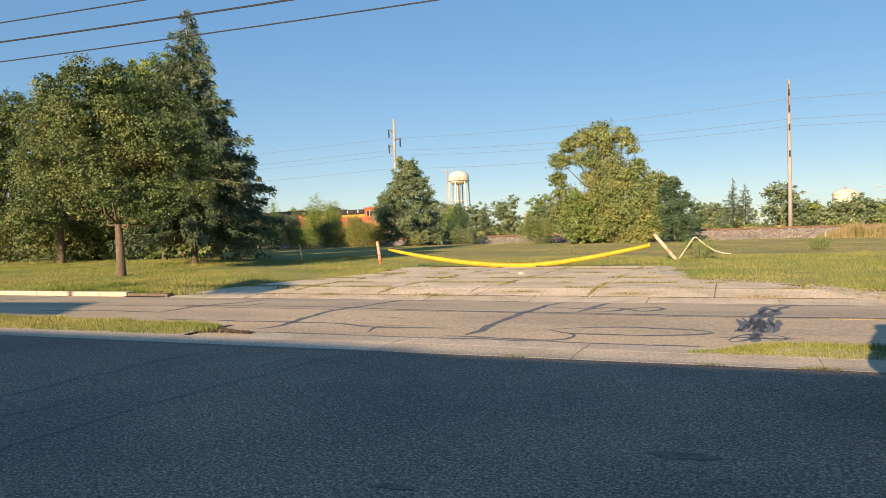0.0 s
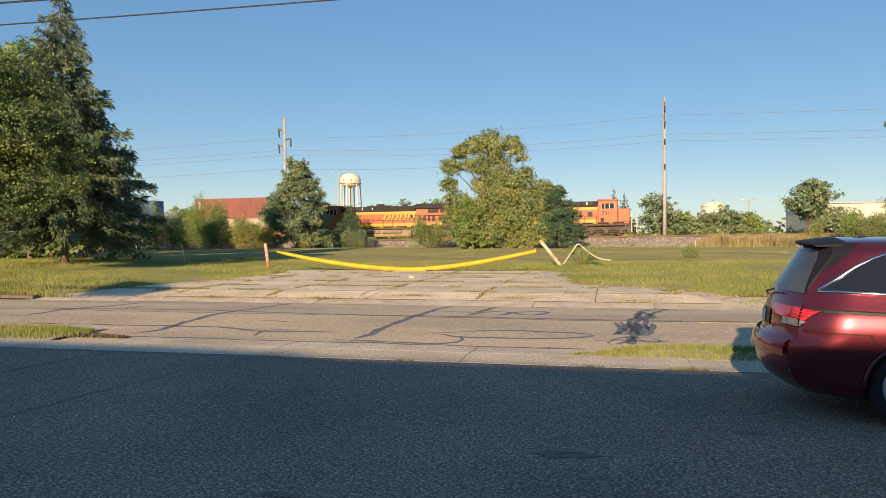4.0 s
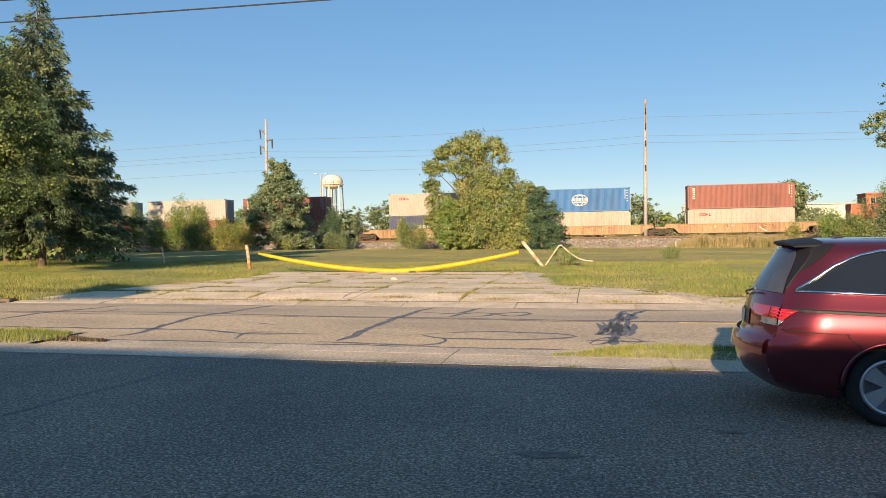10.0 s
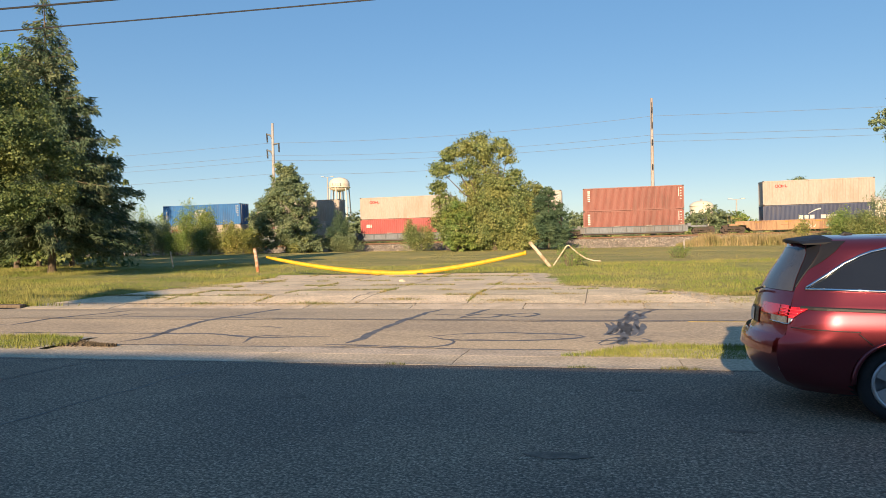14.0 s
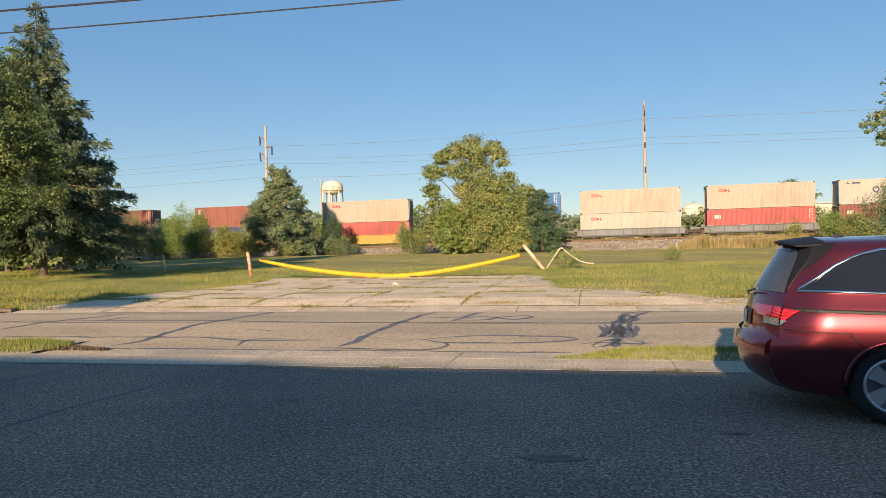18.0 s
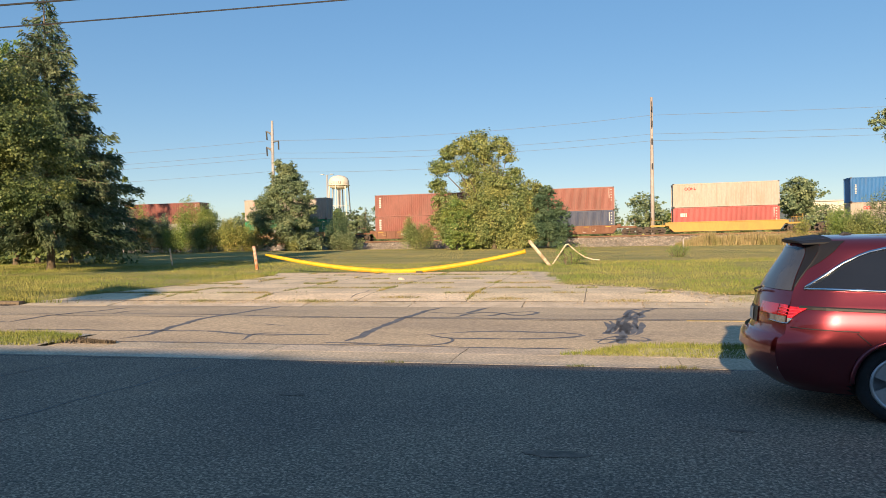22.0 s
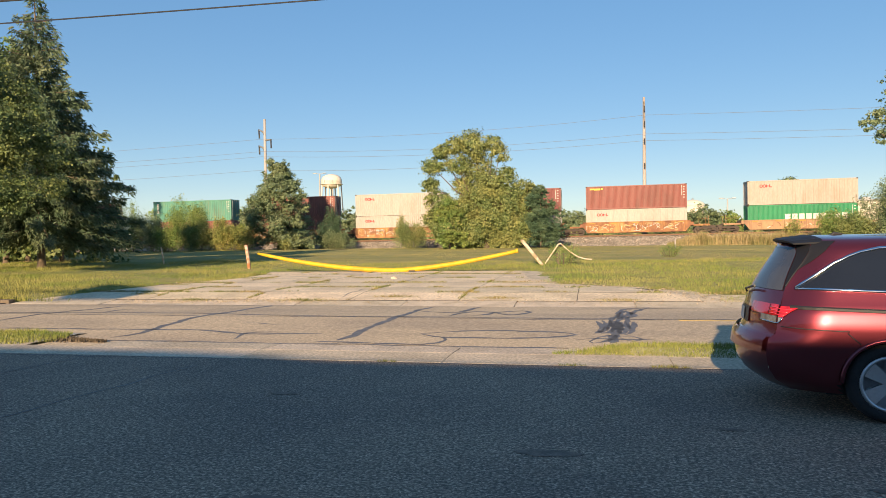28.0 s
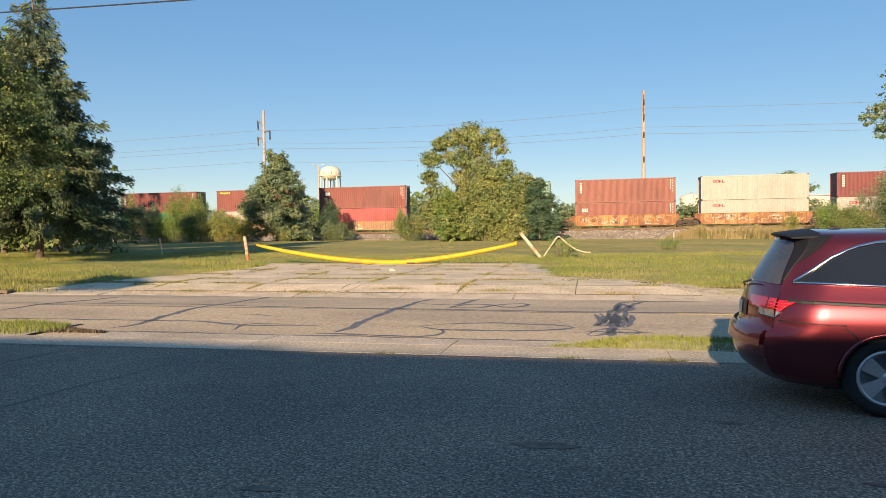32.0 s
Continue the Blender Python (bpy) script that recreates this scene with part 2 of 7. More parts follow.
def tube(bm, pts, radii, sides=8, cap=True):
    """A round rod along points."""
    pts = [Vector(p) for p in pts]
    if not isinstance(radii, (list, tuple)):
        radii = [radii] * len(pts)
    rings = []
    for i, p in enumerate(pts):
        d = (pts[min(i + 1, len(pts) - 1)] - pts[max(i - 1, 0)])
        d = d.normalized() if d.length > 1e-9 else Vector((0, 0, 1))
        a = d.cross(Vector((0, 1, 0)) if abs(d.y) < 0.9 else Vector((1, 0, 0))).normalized()
        b = d.cross(a)
        rings.append([bm.verts.new(p + (a * math.cos(2 * math.pi * k / sides) + b * math.sin(2 * math.pi * k / sides)) * radii[i]) for k in range(sides)])
    for r0, r1 in zip(rings, rings[1:]):
        for k in range(sides):
            bm.faces.new((r0[k], r0[(k + 1) % sides], r1[(k + 1) % sides], r1[k]))
    if cap:
        bm.faces.new(rings[0][::-1]), bm.faces.new(rings[-1])
    return bm


def tubes(*items, sides=8):
    bm = bmesh.new()
    for pts, r in items:
        tube(bm, pts, r, sides)
    return bm


def lathe(bm, rz, sides=24, centre=(0, 0, 0)):
    """A turned body from (radius, height) pairs."""
    c = Vector(centre)
    rings = [[bm.verts.new(c + Vector((r * math.cos(2 * math.pi * k / sides), r * math.sin(2 * math.pi * k / sides), z))) for k in range(sides)] for r, z in rz]
    for a, b in zip(rings, rings[1:]):
        for k in range(sides):
            bm.faces.new((a[k], a[(k + 1) % sides], b[(k + 1) % sides], b[k]))
    bm.faces.new(rings[0][::-1]), bm.faces.new(rings[-1])
    return bm


def quads_mesh(name, verts, material, per=4):
    """A mesh of loose faces of `per` corners from an (n*per, 3) array."""
    n = len(verts) // per
    me = bpy.data.meshes.new(name)
    me.vertices.add(n * per), me.loops.add(n * per), me.polygons.add(n)
    me.vertices.foreach_set("co", np.asarray(verts, dtype=np.float32).ravel())
    me.loops.foreach_set("vertex_index", np.arange(n * per, dtype=np.int32))
    me.polygons.foreach_set("loop_start", np.arange(0, n * per, per, dtype=np.int32))
    me.update(calc_edges=True)
    me.materials.append(material)
    return me


def profile_sheet(name, xs, prof, material, zf=None):
    """A ground sheet: stations along x, (y, z) profile across."""
    bm = bmesh.new()
    rows = [[bm.verts.new((x, y, z + (zf(x, y) if zf else 0))) for y, z in prof] for x in xs]
    for a, b in zip(rows, rows[1:]):
        for k in range(len(prof) - 1):
            bm.faces.new((a[k], b[k], b[k + 1], a[k + 1]))
    return new(name, mesh_of(name, bm, material))


# ---- ground, lot, road, drive ----
def bank(x, y):
    """Gentle unevenness of the meadow."""
    if 18.2 < y < 20.6 and -18.0 < x < 5.0:
        return -0.14 * (20.6 - y) / 2.4
    if y < 18.6 or y > 88:
        return 0.0
    edge = min(1.0, (y - 18.6) / 5.0) * min(1.0, (88 - y) / 6.0)
    wild = 0.10 * noise.noise(Vector((x * 0.09, y * 0.09, 0.0))) * edge
    left = 0.16 * min(1.0, max(0.0, (-17.0 - x) / 6.0)) * edge
    return wild * min(1.0, max(0.25, abs(x + 9) / 9 - 0.6)) + left


GX = [-3000, -900, -300, -120] + [-80 + 2 * i for i in range(66)] + [60, 120, 300, 900, 3000]
GY = [(-600, -0.06), (9.0, -0.06), (10.9, -0.10), (18.0, -0.22), (18.32, -0.05), (19.2, -0.02)] + [(20.5 + 1.6 * i, 0.0) for i in range(42)] + [(92, 0.0), (130, -0.3), (400, -0.5), (1200, -0.5), (4000, -0.5)]
ground = tagged(profile_sheet("ground", GX, GY, M["field"], bank), "uneven green and straw-coloured meadow ground", "ground", kind="structure")
for p in ground.data.polygons:
    p.use_smooth = True

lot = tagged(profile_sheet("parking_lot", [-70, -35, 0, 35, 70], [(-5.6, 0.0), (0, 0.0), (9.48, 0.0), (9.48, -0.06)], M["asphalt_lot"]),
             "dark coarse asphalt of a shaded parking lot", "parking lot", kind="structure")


def road_z(y):
    return -0.035 + 0.035 * (y - 11.0) / 3.6 if y < 14.6 else -0.12 * (y - 14.6) / 3.5


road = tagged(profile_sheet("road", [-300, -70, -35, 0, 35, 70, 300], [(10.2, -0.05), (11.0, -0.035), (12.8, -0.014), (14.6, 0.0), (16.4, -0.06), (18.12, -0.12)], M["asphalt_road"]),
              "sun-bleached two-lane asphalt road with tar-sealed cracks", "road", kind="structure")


def slab_mesh(name, quad, z, t, material, lift=0.004):
    """A flat slab with softened upper edges over four corners (x, y)."""
    cx, cy = sum(q[0] for q in quad) / 4, sum(q[1] for q in quad) / 4
    bm = bmesh.new()
    low = [bm.verts.new((x, y, z(x, y) - t)) for x, y in quad]
    mid = [bm.verts.new((x, y, z(x, y) - lift)) for x, y in quad]
    top = [bm.verts.new((x + (cx - x) * 0.012, y + (cy - y) * 0.012, z(x, y))) for x, y in quad]
    for a, b in ((low, mid), (mid, top)):
        for k in range(4):
            bm.faces.new((a[k], a[(k + 1) % 4], b[(k + 1) % 4], b[k]))
    bm.faces.new(top)
    bmesh.ops.recalc_face_normals(bm, faces=bm.faces)
    return mesh_of(name, bm, material)


# gutter walk between the lot and the road
walkway = thing("pavement", "pale concrete walk strip along the lot edge", "pavement", kind="structure")
rng = random.Random(4)
x = -60.0
while x < 60:
    w = 3.05
    near = 10.28
    h = rng.uniform(-0.002, 0.002)
    part("slab", slab_mesh("slab", [(x + 0.004, 9.5), (x + w - 0.004, 9.5), (x + w - 0.004, near), (x + 0.004, near)], lambda a, b: 0.002 + h * 0.3, 0.1, M["walk"]), None, walkway)
    if -10.0 < x < -1.6:
        part("slab", slab_mesh("slab", [(x + 0.006, near + 0.003), (x + w - 0.006, near + 0.003), (x + w - 0.008, 11.02), (x + 0.008, 11.02)],
                               lambda a, b: 0.002 + h * 0.3 - 0.028 * (b - near) / 0.74, 0.1, M["walk"]), None, walkway)
    x += w

# far kerb, lowered at the drive
kerb = thing("kerb", "pale worn concrete kerb along the far road edge", "kerb", kind="structure")
x = -62.0
while x < 62:
    w = 3.0
    low = -16.2 < x + 1.5 < 3.2
    zt = -0.118 if low else 0.03
    if not (-20.2 < x + 1.5 < -17.6):
        bm = boxes((x + 0.012, x + w - 0.012, 18.10, 18.95 if low else 18.34, -0.24, zt + rng.uniform(-0.006, 0.006)), bevel=0.02)
        if low:
            for v in bm.verts:
                if v.co.y > 18.5:
                    v.co.z += 0.06
        part("kerb_stone", bm, M["kerb"], kerb)
    x += w
part("kerb_stone", boxes((-19.99, -18.78, 18.10, 18.34, -0.24, 0.03), bevel=0.02), M["kerb"], kerb)
drain = thing("storm_drain", "rusty iron storm drain inlet set in the kerb", "drain")
part("hood", boxes((-18.75, -17.05, 18.12, 18.36, -0.2, -0.01), bevel=0.02), M["bark"], drain)
part("grate", boxes(*[(-18.7 + 0.16 * i, -18.6 + 0.16 * i, 17.8, 18.12, -0.16, -0.10) for i in range(10)]), M["dark_metal"], drain)


# broken concrete drive
def drive_left(y):
    return float(np.interp(y, (18.3, 20.8, 24.2, 25.4, 29.8, 32.2), (-17.2, -15.6, -15.7, -14.2, -14.5, -15.3))) + 0.2 * noise.noise(Vector((0, y * 0.9, 3)))


def drive_right(y):
    return float(np.interp(y, (18.3, 19.2, 21.7, 24.1, 24.7, 32.2), (3.2, 2.6, 1.6, -0.8, -2.1, -3.2))) + 0.22 * noise.noise(Vector((5, y * 0.9, 3)))


driveway = thing("driveway", "cracked old concrete driveway slabs with weeds in the joints", "driveway", kind="structure")
JX = [-17.4, -13.1, -9.9, -6.75, -3.6, -0.45, 3.2]
JY = [18.97, 20.5, 22.4, 24.6, 27.2, 29.8, 32.2]
for i in range(len(JX) - 1):
    for j in range(len(JY) - 1):
        y0, y1 = JY[j] + 0.045, JY[j + 1] - 0.045
        xs = []
        for xx, yy in ((JX[i] + 0.008, y0), (JX[i + 1] - 0.008, y0), (JX[i + 1] - 0.008, y1), (JX[i] + 0.008, y1)):
            xs.append((min(max(xx, drive_left(yy)), drive_right(yy)), yy))
        if xs[1][0] - xs[0][0] < 0.25 and xs[2][0] - xs[3][0] < 0.25:
            continue
        tx, ty, h = rng.uniform(-0.0003, 0.0003), rng.uniform(-0.0003, 0.0003), rng.uniform(-0.001, 0.001)
        zz = lambda a, b: 0.052 + h + tx * (a - JX[i]) + ty * (b - y0) - 0.150 * max(0.0, 1 - (b - 18.3) / 2.2)
        part("slab", slab_mesh("slab", xs, zz, 0.14, M["concrete"]), None, driveway)
bm = bmesh.new()
rows = []
for k in range(68):
    y = 18.93 + 0.2 * k
    a, b = drive_left(y) + 0.05, drive_right(y) - 0.05
    rows.append([bm.verts.new((a + (b - a) * q / 6, y, 0.049 - 0.150 * max(0.0, 1 - (y - 18.3) / 2.2))) for q in range(7)])
for a, b in zip(rows, rows[1:]):
    for k in range(6):
        bm.faces.new((a[k], a[k + 1], b[k + 1], b[k]))
tagged(new("joint_soil", mesh_of("joint_soil", bm, M["soil"])), "dark soil filling the slab joints", "soil", kind="structure")
tagged(profile_sheet("dirt_edge", [-17 + 0.7 * i for i in range(46)], [(18.34, -0.125), (18.9, -0.095), (19.6, -0.05), (20.4, 0.0)], M["dirt"], lambda a, b: 0.02 * noise.noise(Vector((a, b, 0)))),
       "bare dry dirt beside the driveway apron", "dirt", kind="structure")
bm = bmesh.new()
rows = []
for k in range(60):
    y = 18.4 + 0.24 * k
    xr = drive_right(y)
    w = 0.8 + 0.8 * noise.noise(Vector((1, y * 0.9, 2))) + 0.9 * max(0.0, min(1.0, (21.5 - y) / 1.5))
    rows.append([bm.verts.new((xr - 0.3 + (w + 0.3) * q, y, 0.035 - 0.14 * max(0, 1 - (y - 18.3) / 2.2) + 0.02 * noise.noise(Vector((xr + q * 3, y * 2, 0))) - 0.03 * q)) for q in (0, 0.35, 0.7, 1.0)])
for a, b in zip(rows, rows[1:]):
    for k in range(3):
        bm.faces.new((a[k], a[k + 1], b[k + 1], b[k]))
tagged(new("dirt_shoulder", mesh_of("dirt_shoulder", bm, M["dirt"])), "worn pale dirt along the drive's ragged edge", "dirt", kind="structure")


# cracks in the slabs
cr = random.Random(77)
bm = bmesh.new()
for k in range(26):
    x, y = cr.uniform(-14.5, -0.5), cr.uniform(19.2, 31.5)
    a = cr.choice((0.0, 0.15, 1.5, 1.3, 0.5)) + cr.uniform(-0.25, 0.25)
    pts = []
    for q in range(cr.randint(5, 11)):
        pts.append((x, y))
        a += cr.uniform(-0.35, 0.35)
        x, y = x + 0.32 * math.cos(a), y + 0.32 * math.sin(a)
    pts = [p for p in pts if 18.6 < p[1] < 32 and drive_left(p[1]) + 0.2 < p[0] < drive_right(p[1]) - 0.2]
    for p, q in zip(pts, pts[1:]):
        w = cr.uniform(0.008, 0.022)
        d = (Vector(q) - Vector(p)).normalized()
        n = Vector((-d.y, d.x)) * w
        z = [0.0595 - 0.150 * max(0.0, 1 - (t[1] - 18.3) / 2.2) for t in (p, q)]
        bm.faces.new([bm.verts.new(v) for v in ((p[0] - n.x, p[1] - n.y, z[0]), (q[0] - n.x, q[1] - n.y, z[1]), (q[0] + n.x, q[1] + n.y, z[1]), (p[0] + n.x, p[1] + n.y, z[0]))])
tagged(new("slab_cracks", mesh_of("slab_cracks", bm, M["tar"])), "fine dark cracks across the concrete slabs", "crack", kind="stuff")


# tar sealing on the road
def ribbon(bm, pts, width, wig=0.05, seed=1, step=0.16):
    """A tar band of uneven width over the road along a path of (x, y)."""
    pts = [Vector((px_, py_)) for px_, py_ in pts]
    run = []
    for i in range(len(pts) - 1):
        a, b = pts[i], pts[i + 1]
        p, q = pts[max(i - 1, 0)], pts[min(i + 2, len(pts) - 1)]
        n = max(1, int((b - a).length / step))
        for k in range(n):
            u = k / n
            run.append(0.5 * (2 * a + (b - p) * u + (2 * p - 5 * a + 4 * b - q) * u * u + (3 * a - p - 3 * b + q) * u ** 3))
    run.append(pts[-1])
    left, right = [], []
    for i, p in enumerate(run):
        d = (run[min(i + 1, len(run) - 1)] - run[max(i - 1, 0)]).normalized()
        s = Vector((-d.y, d.x))
        o = noise.noise(Vector((p.x * 1.7, p.y * 1.7, seed))) * wig
        w = width * (0.65 + 0.8 * abs(noise.noise(Vector((p.x * 2.3, p.y * 2.3, seed + 9)))) + 0.5 * noise.noise(Vector((p.x * 7, p.y * 7, seed))))
        w *= min(1.0, 0.25 + 0.25 * i, 0.25 + 0.25 * (len(run) - 1 - i))
        for side, q in ((left, p + s * (o + w)), (right, p + s * (o - w))):
            side.append(bm.verts.new((q.x, q.y, road_z(q.y) + 0.004)))
    for k in range(len(run) - 1):
        bm.faces.new((left[k], right[k], right[k + 1], left[k + 1]))


def tar(paths, label, width=0.05, wig=0.08):
    bm = bmesh.new()
    for i, p in enumerate(paths):
        ribbon(bm, p[0], p[1] if len(p) > 1 else width, wig, i)
    bmesh.ops.recalc_face_normals(bm, faces=bm.faces)
    ob = new("tar_seal", mesh_of("tar_seal", bm, M["tar"]))
    for p in ob.data.polygons:
        if p.normal.z < 0:
            p.flip()
    return tagged(ob, label, "road repair", kind="structure")


tar([([(-8.61, 11.41), (-8.36, 11.96), (-8.61, 13.90), (-8.54, 15.19), (-8.59, 18.05)], 0.095),
     ([(-4.27, 11.49), (-4.20, 12.15), (-4.23, 13.03), (-4.12, 14.52), (-4.13, 16.82), (-3.98, 17.86)], 0.09)],
    "broad dark tar seams across the road")
tar([([(-14.31, 14.90), (-9.88, 15.23), (-6.00, 14.80), (-2.95, 14.79), (-0.59, 14.66), (2.77, 14.83)], 0.065),
     ([(-17.0, 14.55), (-13.0, 14.62), (-9.0, 14.55), (-5.0, 14.62), (-1.0, 14.5), (1.6, 14.55)], 0.03),
     ([(-9.2, 11.05), (-7.0, 11.12), (-5.2, 11.06), (-3.4, 11.14), (-1.6, 11.08), (-0.4, 11.12)], 0.045),
     ([(-14.0, 17.95), (-11.5, 18.0), (-9.0, 17.94), (-6.4, 18.02), (-5.0, 17.96)], 0.035),
     ([(-16.8, 13.2), (-14.9, 13.5), (-12.9, 13.4)], 0.05),
     ([(-11.87, 12.35), (-9.03, 12.40), (-7.46, 12.42), (-6.34, 12.08), (-5.37, 12.17), (-4.84, 12.18)], 0.065),
     ([(-12.89, 13.42), (-12.84, 15.07), (-12.74, 16.13), (-12.69, 17.30)], 0.09)],
    "long thin tar lines along the road")
tar([([(-3.06, 12.34), (-2.53, 12.64), (-1.95, 12.88), (-1.12, 12.81), (-0.42, 12.65), (-0.30, 12.48), (-0.50, 12.25), (-1.43, 12.03), (-2.40, 11.99), (-2.69, 12.07), (-3.06, 12.34)], 0.06),
     ([(-4.61, 11.37), (-3.78, 11.27), (-2.72, 11.27), (-2.46, 11.80), (-2.71, 12.07)], 0.06),
     ([(-3.07, 15.05), (-2.84, 16.23), (-2.31, 16.19), (-1.78, 15.52), (-1.42, 16.24), (-1.65, 16.69), (-2.17, 16.06), (-2.44, 15.36), (-3.07, 15.36)], 0.075),
     ([(-4.00, 16.30), (-3.19, 15.98), (-3.00, 16.37), (-2.85, 17.92)], 0.08),
     ([(-6.17, 11.42), (-6.30, 12.16), (-5.67, 12.33)], 0.05),
     ([(-11.66, 15.16), (-11.77, 16.15), (-11.28, 16.27)], 0.05),
     ([(-7.08, 13.49), (-6.74, 13.45), (-6.11, 13.29)], 0.05),
     ([(-1.99, 17.93), (-1.43, 18.05)], 0.05),
     ([(-0.70, 17.28), (2.61, 18.05)], 0.03)],
    "looping thin tar crack fillings")
tar([([(-0.09, 11.78), (0.06, 12.23), (0.35, 12.52), (0.20, 11.89), (-0.03, 11.63), (-0.09, 11.78)], 0.05),
     ([(0.39, 12.40), (0.62, 12.38), (0.76, 12.05), (0.59, 11.85), (0.41, 12.22)], 0.05),
     ([(0.28, 11.68), (0.32, 12.39), (0.42, 13.42), (0.40, 14.36)], 0.13),
     ([(0.15, 14.40), (0.22, 13.54), (0.17, 13.02), (0.02, 12.73), (0.21, 12.76), (0.32, 13.41), (0.29, 14.42)], 0.055),
     ([(0.48, 14.21), (0.41, 13.07), (0.47, 12.61)], 0.09),
     ([(0.74, 14.25), (0.65, 12.97), (0.49, 12.55)], 0.075),
     ([(0.56, 14.30), (0.59, 13.45), (0.48, 12.67)], 0.075),
     ([(0.44, 14.91), (0.56, 16.72), (0.74, 17.45), (1.31, 18.05)], 0.07),
     ([(0.66, 16.91), (0.84, 15.56), (0.58, 14.94), (0.44, 14.91)], 0.08),
     ([(0.77, 17.46), (0.99, 17.16), (1.31, 18.05)], 0.05),
     ([(0.44, 14.75), (0.70, 15.7), (0.86, 16.6), (1.10, 17.5)], 0.09),
     ([(0.26, 14.55), (0.50, 15.5), (0.60, 16.4), (0.72, 17.0)], 0.07),
     ([(0.08, 12.75), (0.14, 13.6), (0.02, 14.3)], 0.08),
     ([(0.35, 13.2), (0.45, 14.4), (0.60, 15.3)], 0.06),
     ([(0.62, 13.3), (0.62, 14.5), (0.72, 15.4)], 0.055),
     ([(0.20, 13.0), (0.28, 14.0), (0.40, 15.0)], 0.05),
     ([(-0.30, 11.95), (0.05, 12.1), (0.45, 12.05), (0.95, 12.1)], 0.05),
     ([(1.0, 17.9), (1.6, 17.8), (2.1, 18.0)], 0.05)],
    "dark splayed tar patch on the road", wig=0.03)

lot_seams = bmesh.new()
for k, path in enumerate(([(-7.8, 4.6), (-7.75, 6.7), (-7.7, 8.1), (-7.4, 9.45)], [(-7.1, 3.6), (-6.9, 5.0), (-6.65, 6.0)], [(-5.7, 2.4), (-5.8, 4.6), (-5.75, 6.1), (-5.5, 8.0), (-5.35, 8.9)], [(-13.0, 9.40), (-10.5, 9.44), (-8.2, 9.38), (-6.4, 9.43), (-4.9, 9.40)], [(-2.4, 9.44), (-0.6, 9.42), (1.0, 9.45), (2.2, 9.43)])):
    ribbon(lot_seams, path, 0.015, 0.09, 30 + k, 0.1)
for v in lot_seams.verts:
    v.co.z = 0.004
bmesh.ops.recalc_face_normals(lot_seams, faces=lot_seams.faces)
ob = tagged(new("lot_crack", mesh_of("lot_crack", lot_seams, M["tar"])), "thin dark cracks across the lot asphalt", "crack", kind="structure")
for p in ob.data.polygons:
    if p.normal.z < 0:
        p.flip()
OIL = mat("old oil stain", (0.205, 0.15, 0.11), 0.85, vary=0.3, scale=9, fine=40, bump=0.5, dist=0.012)
for k, (x, y, a, b) in enumerate(((-0.38, 5.68, 0.26, 0.09), (1.15, 6.6, 0.10, 0.05), (-3.4, 7.4, 0.16, 0.06), (1.9, 5.2, 0.12, 0.05), (-2.2, 4.4, 0.14, 0.05), (0.3, 8.2, 0.12, 0.06))):
    bm = bmesh.new()
    bmesh.ops.create_circle(bm, cap_ends=True, segments=22, radius=1.0)
    for v in bm.verts:
        w = 1 + 0.45 * noise.noise(v.co * 2.2 + Vector((k * 3.1, 0, 0)))
        v.co = Vector((x + v.co.x * a * w, y + v.co.y * b * w, 0.004))
    tagged(new("oil_stain", mesh_of("oil_stain", bm, OIL)), "brown oil stain on the asphalt", "stain", kind="structure")

stripe = bmesh.new()
box(stripe, 1.6, 70, 14.52, 14.62, -0.02, 0.005)
tagged(new("road_marking", mesh_of("road_marking", stripe, mat("worn yellow line", (0.50, 0.34, 0.08), 0.8, vary=0.2, scale=2, fine=20, col2=(0.26, 0.215, 0.14)))),
       "worn yellow centre line", "road marking", kind="structure")


# ---- grass ----
def blades(name, n, where, height, width, material, label, seed, lean=0.35):
    """Grass blades: narrow triangles at places given by where(rng, n) -> x, y, z, scale."""
    r = np.random.RandomState(seed)
    x, y, z, s = where(r, n)
    n = len(x)
    h = height * s * r.uniform(0.55, 1.25, n)
    a = r.uniform(0, 2 * np.pi, n)
    w = width * r.uniform(0.6, 1.4, n)
    lx, ly = r.normal(0, lean, n) * h, r.normal(0, lean, n) * h
    v = np.zeros((n, 3, 3))
    v[:, 0] = np.stack([x - np.cos(a) * w, y - np.sin(a) * w, z - 0.02], 1)
    v[:, 1] = np.stack([x + np.cos(a) * w, y + np.sin(a) * w, z - 0.02], 1)
    v[:, 2] = np.stack([x + lx, y + ly, z + h], 1)
    ob = new(name, quads_mesh(name, v.reshape(-1, 3), material, 3))
    return tagged(ob, label, "grass", kind="stuff")


def bank_np(x, y):
    return np.array([bank(a, b) for a, b in zip(x, y)])


